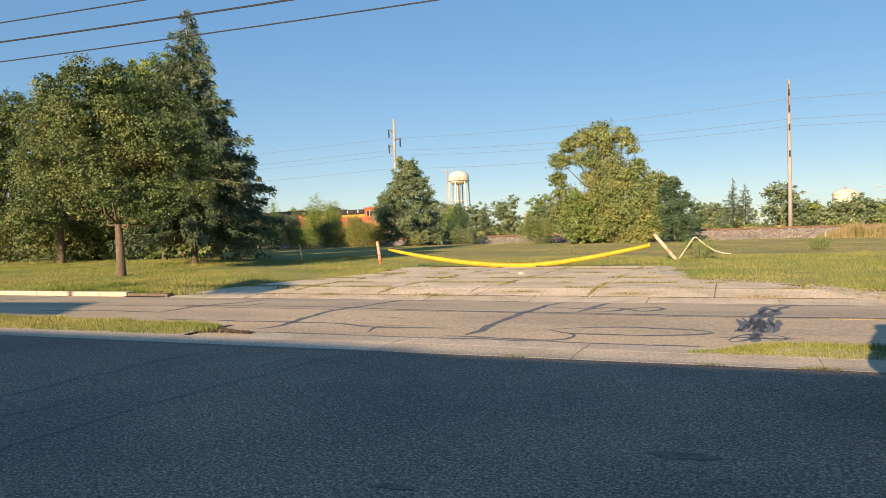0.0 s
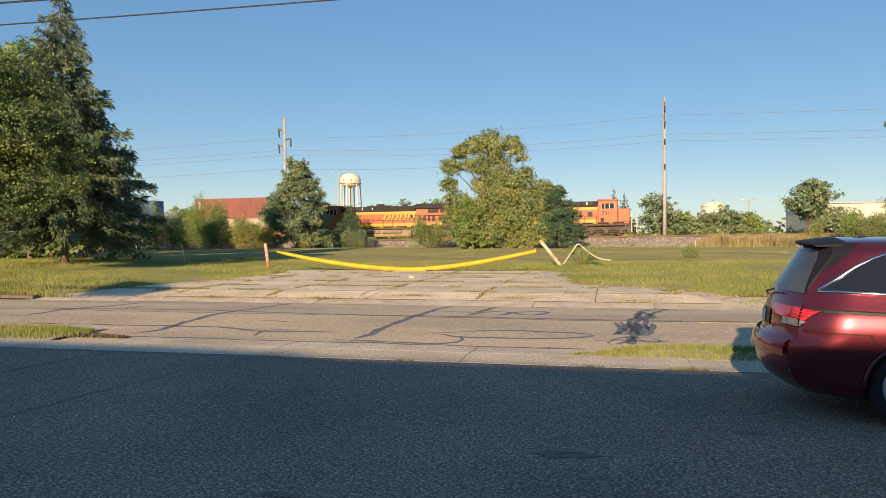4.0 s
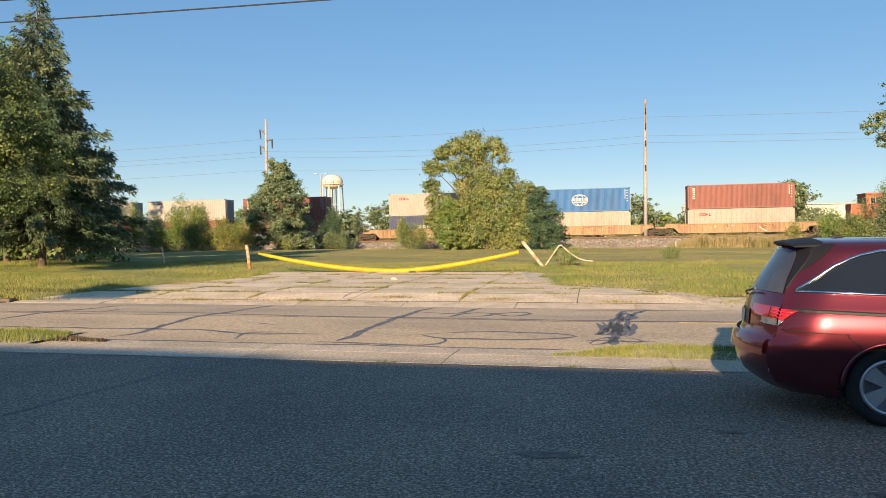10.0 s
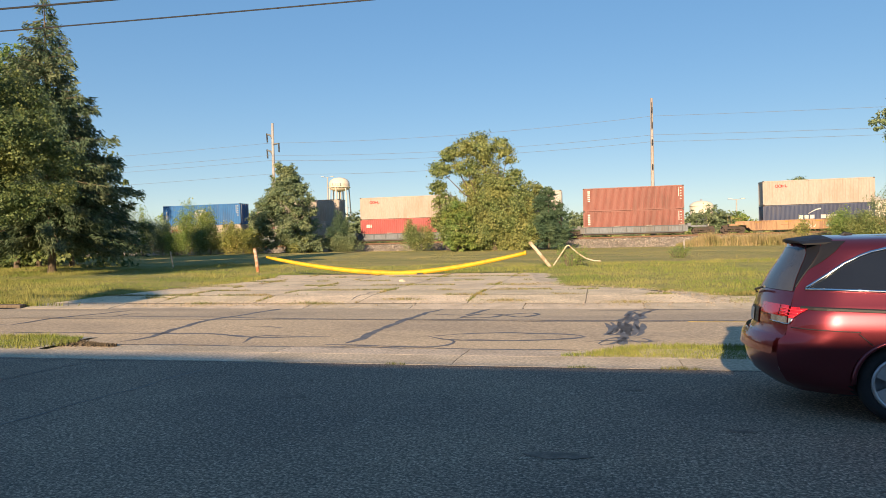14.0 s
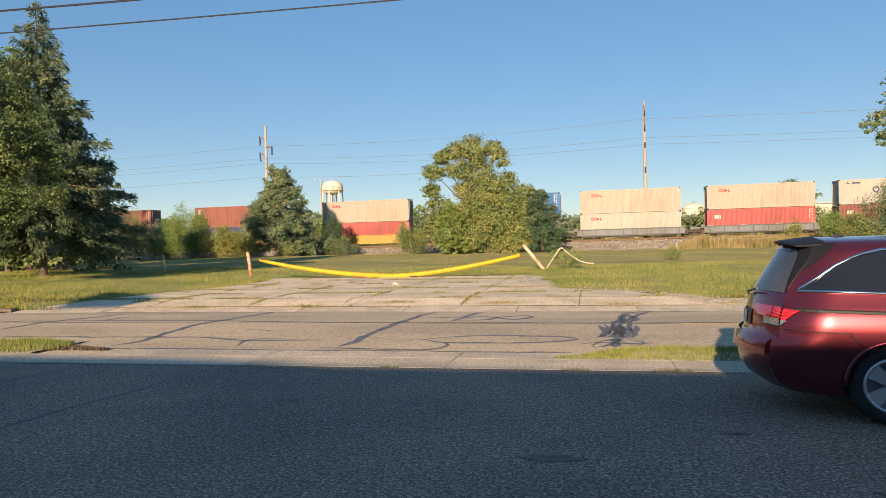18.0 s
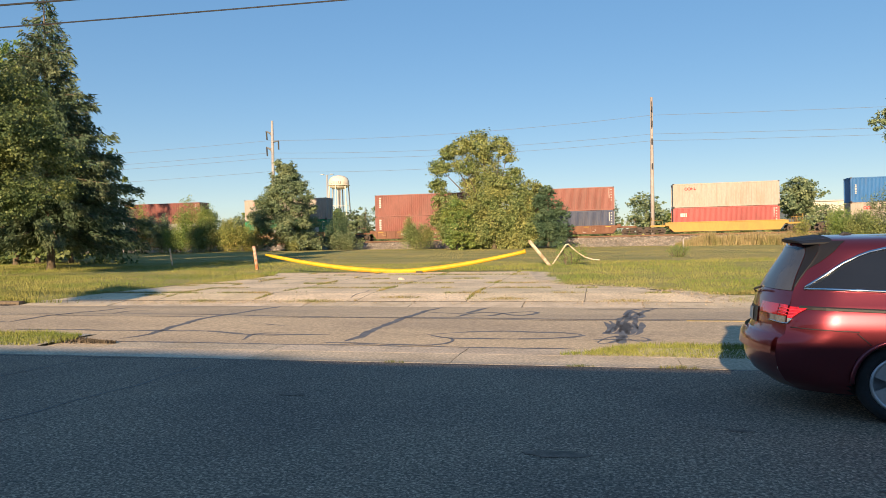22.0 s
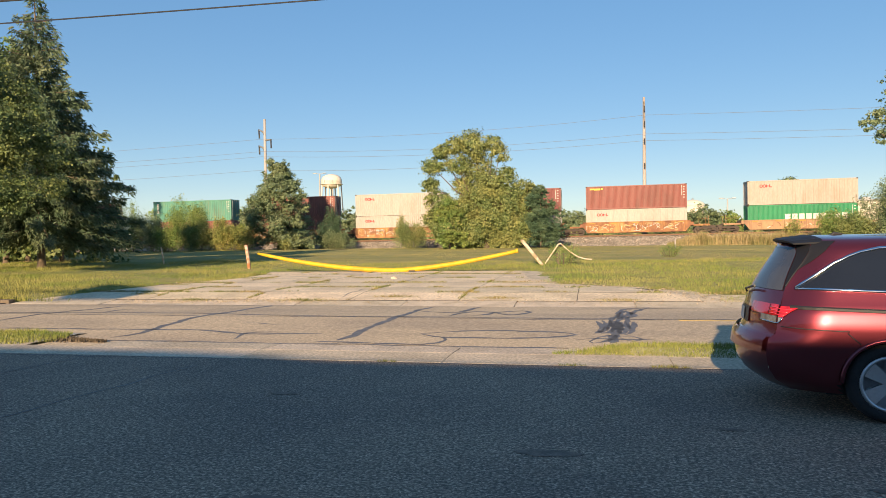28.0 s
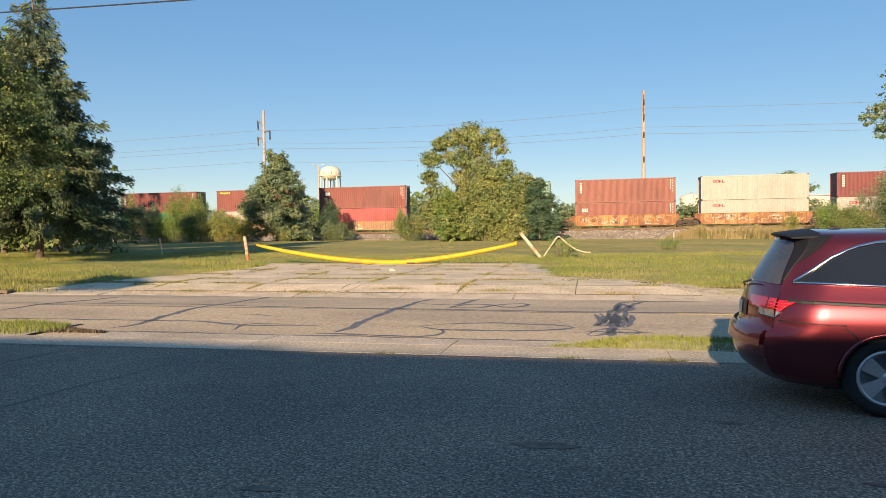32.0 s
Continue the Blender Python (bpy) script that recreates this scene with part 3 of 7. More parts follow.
def meadow(y0, y1, x0, x1, power=1.0):
    def where(r, n):
        y = y0 + (y1 - y0) * r.uniform(0, 1, n) ** power
        x = x0 * y / 30 + (x1 - x0) * y / 30 * r.uniform(0, 1, n)
        dl = np.array([drive_left(b) for b in y])
        dr = np.array([drive_right(b) for b in y])
        # thin, wandering margin by the concrete
        m = 0.25 + np.array([0.5 * noise.noise(Vector((a * 0.6, b * 0.6, 8))) + 0.55 * noise.noise(Vector((a * 1.9, b * 1.9, 3))) for a, b in zip(x, y)])
        keep = ((x < dl - m * 0.5) | (x > dr + m + 0.35) | (y > 32.3 + m)) & (y > 18.5)
        keep &= ~((x > -17.0) & (x < 6.0) & (y < 19.0 + 2.6 * np.clip((4.5 - x) / 8, 0, 1) * (x > -2) + 1.6 * (m - 0.25)) & (m < 0.62))
        x, y = x[keep], y[keep]
        patch = np.array([noise.noise(Vector((a * 0.18, b * 0.18, 2))) for a, b in zip(x, y)])
        clump = np.array([noise.noise(Vector((a * 0.8, b * 0.8, 5))) for a, b in zip(x, y)])
        return x, y, bank_np(x, y), np.clip((0.85 + 1.0 * patch) * (1 + 0.9 * clump), 0.3, 2.1)
    return where


blades("meadow_grass", 300000, meadow(18.5, 44, -44, 24, 1.15), 0.115, 0.007, M["grass"], "long unmown green grass of the meadow", 5)
blades("meadow_far_grass", 150000, meadow(41, 88, -32, 20), 0.055, 0.011, M["far_grass"], "unmown grass further across the meadow", 6)


def strip_l(r, n):
    x, y = r.uniform(-24, -9.15, n), r.uniform(10.32, 12.1, n)
    k = (y < 12.05 - 0.32 * np.clip((x + 16) / 6, 0, 2) - 0.12 * np.sin(x * 3.1)) & (x < -9.2 - 0.5 * np.abs(y - 11))
    return x[k], y[k], np.full(k.sum(), 0.0), np.full(k.sum(), 1.0)


def strip_r(r, n):
    x, y = r.uniform(-0.6, 9.5, n), r.uniform(10.34, 11.6, n)
    k = (y < 10.45 + np.clip((x + 0.6) * 0.95, 0, 1.15) + 0.05 * np.sin(x * 7)) & (y > 10.34)
    return x[k], y[k], np.full(k.sum(), 0.0), np.full(k.sum(), 0.8)


blades("verge_grass", 50000, strip_l, 0.075, 0.0045, M["grass"], "clipped grass verge by the lot", 7)
blades("verge_grass", 34000, strip_r, 0.06, 0.004, M["grass"], "sunlit grass verge by the lot", 8)
for nm, x0, x1, far in (("verge", -60, -9.4, 12.0), ("verge", 0.5, 60, 11.5)):
    tagged(profile_sheet(nm, [x0, x0 + 2 * (x1 - x0) / 3, x1], [(10.3, -0.01), (10.5, 0.0), (far - 0.4, 0.0), (far, -0.04)], M["dirt"]), "earth strip of the grass verge", "verge", kind="structure")


def joints(r, n):
    k = r.randint(0, 2, n)
    x, y = np.zeros(n), np.zeros(n)
    jy = np.array(JY)[r.randint(1, 6, n)]
    jx = np.array(JX)[r.randint(1, 5, n)]
    along = r.uniform(0, 1, n)
    x = np.where(k == 0, -16 + 18.5 * along, jx + r.normal(0, 0.04, n))
    y = np.where(k == 0, jy + r.normal(0, 0.09, n), 19.0 + 13.2 * along)
    q = np.array([noise.noise(Vector((a * 0.62, b * 0.62, 21))) for a, b in zip(x, y)]) > 0.03
    q &= (k == 0) | (r.uniform(0, 1, n) < 0.3)
    q &= (x < -0.15 + np.array([drive_right(b) for b in y]))
    return x[q], y[q], 0.05 - 0.150 * np.clip(1 - (y[q] - 18.3) / 2.2, 0, 1), np.full(q.sum(), 1.0)


blades("joint_weeds", 36000, joints, 0.055, 0.014, M["weeds"], "half-dry green and brown weeds growing in the slab joints", 9)


def drain_tufts(r, n):
    x, y = r.normal(-18.0, 0.8, n), 18.42 + np.abs(r.normal(0, 0.12, n))
    return x, y, np.full(n, -0.06), np.full(n, 1.0)


blades("drain_weeds", 900, drain_tufts, 0.17, 0.012, M["grass"], "green weeds growing round the storm drain", 13)


def gravel_spots(r, n):
    k = r.randint(0, 3, n)
    x = np.choose(k, [r.normal(-8.3, 0.9, n), r.normal(-12.2, 0.9, n), r.uniform(-16, 3.5, n)])
    y = np.choose(k, [r.normal(18.9, 0.3, n), r.normal(18.6, 0.15, n), 18.3 + np.abs(r.normal(0, 0.18, n))])
    z = -0.118 + 0.075 * np.clip((y - 18.1), 0, 2)
    return x, y, z + 0.004, np.ones(n)


blades("gravel", 1500, gravel_spots, 0.010, 0.016, M["rubble"], "loose pale gravel along the drive's foot", 14, 0.9)["category"] = "gravel"


def litter_spots(r, n):
    x = r.uniform(-9.9, -8.3, n)
    return x, 11.05 - 0.3 * (x + 9.2) * 0.6 + r.normal(0, 0.10, n) * (-8.2 - x), np.full(n, -0.015), np.ones(n)


blades("leaf_litter", 1200, litter_spots, 0.03, 0.025, M["soil"], "dark dead leaves gathered at the verge's end", 15, 0.8)["category"] = "litter"


def edge_tufts(r, n):
    x, y = r.uniform(-3, 9, n), 9.49 + r.normal(0, 0.025, n)
    q = np.array([noise.noise(Vector((a * 1.6, 4.0, 1.0))) for a in x])
    k = q > 0.18
    return x[k], y[k], np.full(k.sum(), 0.0), 0.5 + q[k]


blades("edge_weeds", 5000, edge_tufts, 0.045, 0.004, M["grass"], "small weeds in the lot's edge joint", 12)


def reeds(r, n):
    x, y = r.uniform(8.5, 46, n), r.uniform(85.0, 89, n)
    q = np.array([noise.noise(Vector((a * 0.7, b * 0.7, 6))) for a, b in zip(x, y)])
    return x, y, np.zeros(n), np.clip((x - 7.5) / 4, 0.3, 1) * (0.82 + 0.4 * q)


blades("tall_dry_grass", 34000, reeds, 1.55, 0.022, M["dry_grass"], "tall straw-coloured grass beside the ballast", 10, 0.14)



def stones(name, x, y, z, size, material, label, seed):
    """Loose broken stones: flattened octahedra of uneven shape."""
    r = np.random.RandomState(seed)
    n = len(x)
    ax = r.normal(size=(n, 6, 3)) * 0.22 + np.array([[1, 0, 0], [0, 1, 0], [-1, 0, 0], [0, -1, 0], [0, 0, 0.7], [0, 0, -0.5]])
    a = r.uniform(0, 2 * np.pi, n)
    rot = np.stack([np.stack([np.cos(a), -np.sin(a), 0 * a], 1), np.stack([np.sin(a), np.cos(a), 0 * a], 1), np.stack([0 * a, 0 * a, 1 + 0 * a], 1)], 1)
    v = np.einsum("nij,nkj->nki", rot, ax) * (size * r.uniform(0.4, 1.3, n) ** 1.5)[:, None, None] + np.stack([x, y, z], 1)[:, None, :]
    tri = np.array([(0, 1, 4), (1, 2, 4), (2, 3, 4), (3, 0, 4), (1, 0, 5), (2, 1, 5), (3, 2, 5), (0, 3, 5)])
    return tagged(new(name, quads_mesh(name, v[:, tri].reshape(-1, 3), material, 3)), label, "rubble", kind="stuff")


def drive_z(y):
    return 0.052 - 0.150 * np.clip(1 - (y - 18.3) / 2.2, 0, 1)


sr = np.random.RandomState(31)
sy_ = np.concatenate([18.55 + np.abs(sr.normal(0, 0.45, 900)), sr.uniform(19.0, 26.0, 700), sr.uniform(24.2, 25.6, 160)])
sx_ = np.concatenate([np.where(sr.uniform(0, 1, 900) < 0.45, sr.normal(-10.2, 1.5, 900), sr.uniform(-15.5, 3.5, 900)), np.array([drive_right(v) for v in sy_[900:1600]]) + sr.normal(0.25, 0.4, 700), sr.normal(-14.6, 0.6, 160)])
stones("rubble", sx_, sy_, drive_z(sy_) + 0.004, 0.019, M["rubble"], "crumbled concrete and gravel along the drive", 32)


def tufts(r, n):
    spots = [(-0.9, 23.9, 0.35, 0.16), (3.6, 20.6, 0.4, 0.12), (4.4, 21.2, 0.35, 0.15), (1.8, 21.9, 0.3, 0.1), (-5.6, 19.6, 0.5, 0.09), (-11.4, 18.9, 0.5, 0.08), (-2.6, 19.4, 0.45, 0.09), (5.8, 19.2, 0.9, 0.15), (-13.8, 20.0, 0.4, 0.12), (-8.0, 18.9, 0.6, 0.10), (0.6, 19.1, 0.5, 0.10), (-14.9, 23.6, 0.4, 0.2)]
    k = r.randint(0, len(spots), n)
    p = np.array(spots)[k]
    x, y = p[:, 0] + r.normal(0, 1, n) * p[:, 2], p[:, 1] + r.normal(0, 1, n) * p[:, 3]
    return x, y, drive_z(y) - 0.01, np.exp(-((x - p[:, 0]) / (1.6 * p[:, 2])) ** 2)


blades("drive_weeds", 3800, tufts, 0.075, 0.011, M["weeds"], "ragged weed clumps at the drive's edges", 33, 0.5)


# ---- trees ----
def leaf_cloud(blobs, n, size, seed, clump=28, flat=0.0, aspect=1.0):
    """Corners of n leaf quads in bunches on the shells of ellipsoids (x, y, z, rx, ry, rz)."""
    r = np.random.RandomState(seed)
    B = np.array(blobs, dtype=float)
    wgt = (B[:, 3] * B[:, 4] * B[:, 5]) ** (2 / 3)
    m = max(1, n // clump)
    pick = r.choice(len(B), m, p=wgt / wgt.sum())
    d = r.normal(size=(m, 3))
    d /= np.linalg.norm(d, axis=1)[:, None]
    rad = r.uniform(0.3, 1.0, m) ** 0.5
    c = B[pick, :3] + d * B[pick, 3:] * rad[:, None]
    idx = np.repeat(np.arange(m), clump)
    n = len(idx)
    spread = np.cbrt(B[pick, 3] * B[pick, 4] * B[pick, 5]).clip(0.4, 2.0) * 0.21
    p = c[idx] + r.normal(size=(n, 3)) * spread[idx][:, None] * np.array([1, 1, 0.65])
    nrm = d[idx] * 0.9 + r.normal(size=(n, 3)) * 0.50 + np.array([0, 0, 0.40 + flat])
    nrm /= np.linalg.norm(nrm, axis=1)[:, None]
    t = np.cross(nrm, r.normal(size=(n, 3)))
    t /= np.linalg.norm(t, axis=1)[:, None]
    b = np.cross(nrm, t)
    s = size * r.uniform(0.55, 1.35, n)[:, None] / 2
    v = np.stack([p - t * s, p - b * s * 0.55 * aspect, p + t * s, p + b * s * 0.55 * aspect], 1)
    return v.reshape(-1, 3)


def knobs(blobs, seed, k=10, share=0.5):
    """Smaller leaf masses set over the surface of larger ones."""
    r = random.Random(seed)
    out = []
    for x, y, z, a, b, c in blobs:
        for i in range(k):
            d = Vector((r.gauss(0, 1), r.gauss(0, 1), r.gauss(0, 1))).normalized()
            s = share * r.uniform(0.6, 1.25)
            q = r.uniform(0.55, 0.95)
            out.append((x + d.x * a * q, y + d.y * b * q, z + d.z * c * q, a * s, b * s, c * s * 0.8))
    return out


def round_tree(name, label, base, h, blobs, leaves, size, material, trunk_r, seed, fork=0.35, limbs=9, category="tree", lump=0.5, broad=1.25):
    """A broadleaf tree: tapered trunk, limbs to the leaf masses, and a crown. Blobs are relative to the base."""
    r = random.Random(seed)
    t = thing(name, label, category, pose(*base))
    top = Vector(max(blobs, key=lambda q: q[2])[:3])
    zf = h * fork
    pts = [Vector((0, 0, -0.15)), Vector((0.02, 0, 0.25)), Vector((r.uniform(-0.1, 0.1), 0.0, zf * 0.6)), Vector((top.x * 0.2, top.y * 0.2, zf)),
           Vector((top.x * 0.6, top.y * 0.6, zf + (top.z - zf) * 0.55)), Vector((top.x, top.y, top.z))]
    bm = bmesh.new()
    tube(bm, pts, [trunk_r * k for k in (1.45, 1.1, 0.95, 0.8, 0.45, 0.08)], 10)
    part("trunk", bm, M["bark"], t, smooth=True)
    for i in range(min(limbs, len(blobs))):
        q = blobs[i]
        end = Vector(q[:3]) + Vector((r.uniform(-0.3, 0.3) * q[3], r.uniform(-0.3, 0.3) * q[4], 0.2 * q[5]))
        st = pts[2].lerp(pts[3], r.uniform(0.5, 1)) if r.random() < 0.6 else pts[3].lerp(pts[4], r.uniform(0, 0.7))
        mid = st.lerp(end, 0.5) + Vector((r.uniform(-0.2, 0.2), r.uniform(-0.2, 0.2), -0.06 * h))
        bm = bmesh.new()
        tube(bm, [st, mid, end], [trunk_r * 0.42, trunk_r * 0.28, trunk_r * 0.07], 6)
        part("limb", bm, M["bark"], t, smooth=True)
    part("crown", quads_mesh("crown", np.concatenate([leaf_cloud(knobs(blobs, seed, 10, lump), leaves // 2, size, seed, aspect=broad), leaf_cloud(blobs, leaves // 2, size, seed + 7, aspect=broad)]), material), None, t)
    return t


def blob_column(r, n, h0, h1, radius, lump):
    """Leaf masses filling a body of turned outline radius(u), u from foot to top."""
    out = []
    for i in range(n):
        u = ((i + r.random()) / n)
        a = r.uniform(0, 2 * math.pi)
        R = radius(u)
        q = R * math.sqrt(r.uniform(0.15, 1.0)) * 0.8
        s = lump * r.uniform(0.7, 1.25) * (0.5 + 0.5 * min(1.0, R / 3))
        out.append((q * math.cos(a), q * math.sin(a), h0 + (h1 - h0) * u, s * 1.15, s * 1.15, s * 0.85))
    return out


def conifer(name, label, base, h, reach, material, seed, whorls=26, droop=0.5, first=0.1, per=8, dens=1.0):
    """A spruce: straight trunk, whorls of drooping boughs hung with needle sprays."""
    r = random.Random(seed)
    nr = np.random.RandomState(seed)
    t = thing(name, label, "tree", pose(*base))
    part("trunk", tube(bmesh.new(), [(0, 0, -0.2), (0, 0, 0.4), (0, 0, h * 0.5), (0, 0, h)], [h * 0.020, h * 0.0135, h * 0.009, 0.02], 10), M["bark"], t, smooth=True)
    boughs, quads = bmesh.new(), []
    for i in range(whorls):
        u = i / (whorls - 1)
        z = h * (first + (0.985 - first) * u)
        R = reach(u)
        for k in range(per):
            if u > 0.5 and r.random() < (u - 0.5) * 1.2:
                continue
            a = 2 * math.pi * (k + r.random()) / per + i
            L = R * r.uniform(0.45, 1.15)
            d = Vector((math.cos(a), math.sin(a), 0))
            up = r.uniform(0.1, 0.35) * (u ** 0.7) - droop * 0.5 * (1 - u)
            pts = [Vector((0, 0, z)) + d * L * s + Vector((0, 0, L * (up * s - droop * 0.35 * s * s + 0.12 * s ** 4))) for s in (0, 0.35, 0.7, 1.0)]
            tube(boughs, pts, [0.05 * (1.2 - u), 0.035 * (1.2 - u), 0.02, 0.006], 4, False)
            m = max(5, int(L * 34 * dens * (1.0 - 0.8 * u)))
            s = nr.uniform(0.12, 1.0, m) ** 0.75
            P = np.array([[*pts[0]], [*pts[1]], [*pts[2]], [*pts[3]]])
            f = np.interp(s, (0, 0.35, 0.7, 1.0), (0, 1, 2, 3))
            lo = np.minimum(f.astype(int), 2)
            c = P[lo] + (P[lo + 1] - P[lo]) * (f - lo)[:, None]
            side = nr.normal(0, 0.30, m) * L * 0.34 * (1.15 - s)
            c = c + np.outer(side, (-d.y, d.x, 0)) + nr.normal(0, 0.07, (m, 3)) - np.outer(np.abs(nr.normal(0, 0.22, m)), (0, 0, 1))
            ax = np.outer(np.ones(m), (d.x * 0.7, d.y * 0.7, -0.5)) + nr.normal(0, 0.42, (m, 3))
            ax /= np.linalg.norm(ax, axis=1)[:, None]
            w = np.cross(ax, nr.normal(size=(m, 3)))
            w /= np.linalg.norm(w, axis=1)[:, None]
            ln = nr.uniform(0.12, 0.30, m)[:, None]
            wd = ln * nr.uniform(0.13, 0.24, m)[:, None]
            quads.append(np.stack([c - ax * ln * 0.4, c + w * wd, c + ax * ln, c - w * wd], 1).reshape(-1, 3))
    part("branchwork", boughs, M["bark"], t)["kind"] = "stuff"
    part("crown", quads_mesh("crown", np.concatenate(quads), material), None, t)
    return t


def bush(name, label, base, w, d, h, leaves, size, material, seed, category="bush"):
    """A shrub: stems fan out from the ground, each carrying side shoots hung with leaves, so that the outline is feathery."""
    r = random.Random(seed)
    nr = np.random.RandomState(seed)
    t = thing(name, label, category, pose(*base))
    n = 16
    per = max(20, leaves // n)
    out = []
    for i in range(n):
        a, q = r.uniform(0, 6.28), math.sqrt(r.random())
        foot = Vector((0.35 * q * math.cos(a) * w / 2, 0.35 * q * math.sin(a) * d / 2, -0.1))
        tip = Vector((q * math.cos(a) * w / 2, q * math.sin(a) * d / 2, h * (1.0 - 0.42 * q * q) * r.uniform(0.72, 1.05)))
        mid = foot.lerp(tip, 0.55) + Vector((r.uniform(-0.05, 0.05) * w, r.uniform(-0.05, 0.05) * d, 0.06 * h))
        if i < 7:
            part("stem", tube(bmesh.new(), [foot, mid, tip], [0.035, 0.022, 0.005], 5), M["bark"], t)
        u = nr.uniform(0.10, 1.0, per // 6) ** 0.8
        f, m, e = (np.array(v) for v in (foot, mid, tip))
        c = np.outer((1 - u) ** 2, f) + np.outer(2 * u * (1 - u), m) + np.outer(u ** 2, e)
        c += nr.normal(size=c.shape) * (0.11 * min(w, h) * (1.12 - u) + 0.04 * min(w, h))[:, None]
        p = np.repeat(c, 6, 0) + nr.normal(size=(len(c) * 6, 3)) * size * 0.75
        p[:, 2] = np.maximum(p[:, 2], 0.03)
        nrm = nr.normal(size=p.shape) * 0.7 + np.array([0, -0.15, 0.5])
        tt = np.cross(nrm, nr.normal(size=p.shape))
        tt /= np.linalg.norm(tt, axis=1)[:, None]
        bb = np.cross(nrm / np.linalg.norm(nrm, axis=1)[:, None], tt)
        k = size * nr.uniform(0.5, 1.2, len(p))[:, None] / 2
        out.append(np.stack([p - tt * k, p - bb * k * 0.5, p + tt * k, p + bb * k * 0.5], 1).reshape(-1, 3))
    part("foliage", quads_mesh("foliage", np.concatenate(out), material), None, t)
    return t


R = random.Random
# young maple by the road
r = R(11)
mb = [(0.75 + r.uniform(-2.6, 2.6) * (1 - 0.85 * abs(u - 0.28)), r.uniform(-2.2, 2.2), 3.0 + 5.9 * u, 0.95, 0.95, 0.7) for u in [i / 47 for i in range(48)]]
mb += [(-0.5, 0, 8.5, 0.7, 0.8, 0.8), (0.5, 0.4, 8.6, 0.7, 0.7, 0.8), (-0.3, 0, 9.2, 0.5, 0.5, 0.5), (-1.9, 0, 3.4, 0.8, 0.9, 0.6), (3.2, 0, 3.7, 0.8, 0.9, 0.6), (3.0, 0, 5.4, 0.9, 0.9, 0.7), (-2.2, -0.4, 4.6, 0.8, 0.8, 0.6), (2.2, -0.8, 2.9, 0.8, 0.8, 0.5)]
round_tree("maple_tree", "young maple with a dense dark green crown", (-25.95, 24.75, 0.12), 10.0, mb, 90000, 0.115, M["leaf_maple"], 0.19, 11, 0.26, 14, lump=0.42)
# spruce with sparse top
conifer("spruce_tree", "tall ragged dark spruce with a sparse top", (-30.85, 35.2, 0.1), 15.8,
        lambda u: 0.89 * (6.6 * (1 - u) ** 1.05 + 0.42) if u > 0.14 else 0.89 * (4.9 + 5 * u), M["needles"], 21, 34, 0.45, 0.145, 10, 4.2)
# trees behind and beside it
r = R(12)
round_tree("ash_tree", "tall green ash tree behind the spruce", (-40.2, 42.6, 0.1), 15.9, blob_column(r, 50, 5, 15.2, lambda u: 2.9 * (1 - 0.25 * u), 1.0), 36000, 0.19, M["leaf_green"], 0.2, 12)
r = R(13)
round_tree("oak_tree", "broad dark green tree at the wood's edge", (-47.7, 39.8, 0.1), 14.9, blob_column(r, 64, 2.3, 14.0, lambda u: 4.9 * (1 - 0.80 * u), 1.3), 62000, 0.17, M["leaf_maple"], 0.26, 13, 0.3)
r = R(14)
round_tree("oak_tree", "broad olive tree at the wood's edge", (-58.0, 43.3, 0.1), 15.0, blob_column(r, 60, 2.2, 14.0, lambda u: 5.2 * (1 - 0.68 * u), 1.5), 56000, 0.19, M["leaf_maple"], 0.28, 14, 0.3)
# first two stand hidden behind the maple, sized to shade the train's left end
for i, (x, y, h, m) in enumerate(((-70, 62, 18, "leaf_maple"), (-64.5, 60, 17.5, "leaf_maple"), (-54, 54, 12, "leaf_maple"), (-48, 46, 10, "leaf_maple"), (-41.5, 46, 9, "leaf_maple"), (-52.5, 44, 12, "leaf_maple"), (-36.5, 43.5, 8.5, "leaf_maple"), (-70, 47, 13, "leaf_maple"), (-82, 58, 14, "leaf_maple"))):
    r = R(30 + i)
    round_tree("wood_tree", "dark shaded tree inside the small wood", (x, y, 0), h, blob_column(r, 26, 0.9, h * 0.93, lambda u: 4.0 * (1 - 0.5 * u), 1.6), 10000, 0.33, M[m], 0.16, 30 + i)
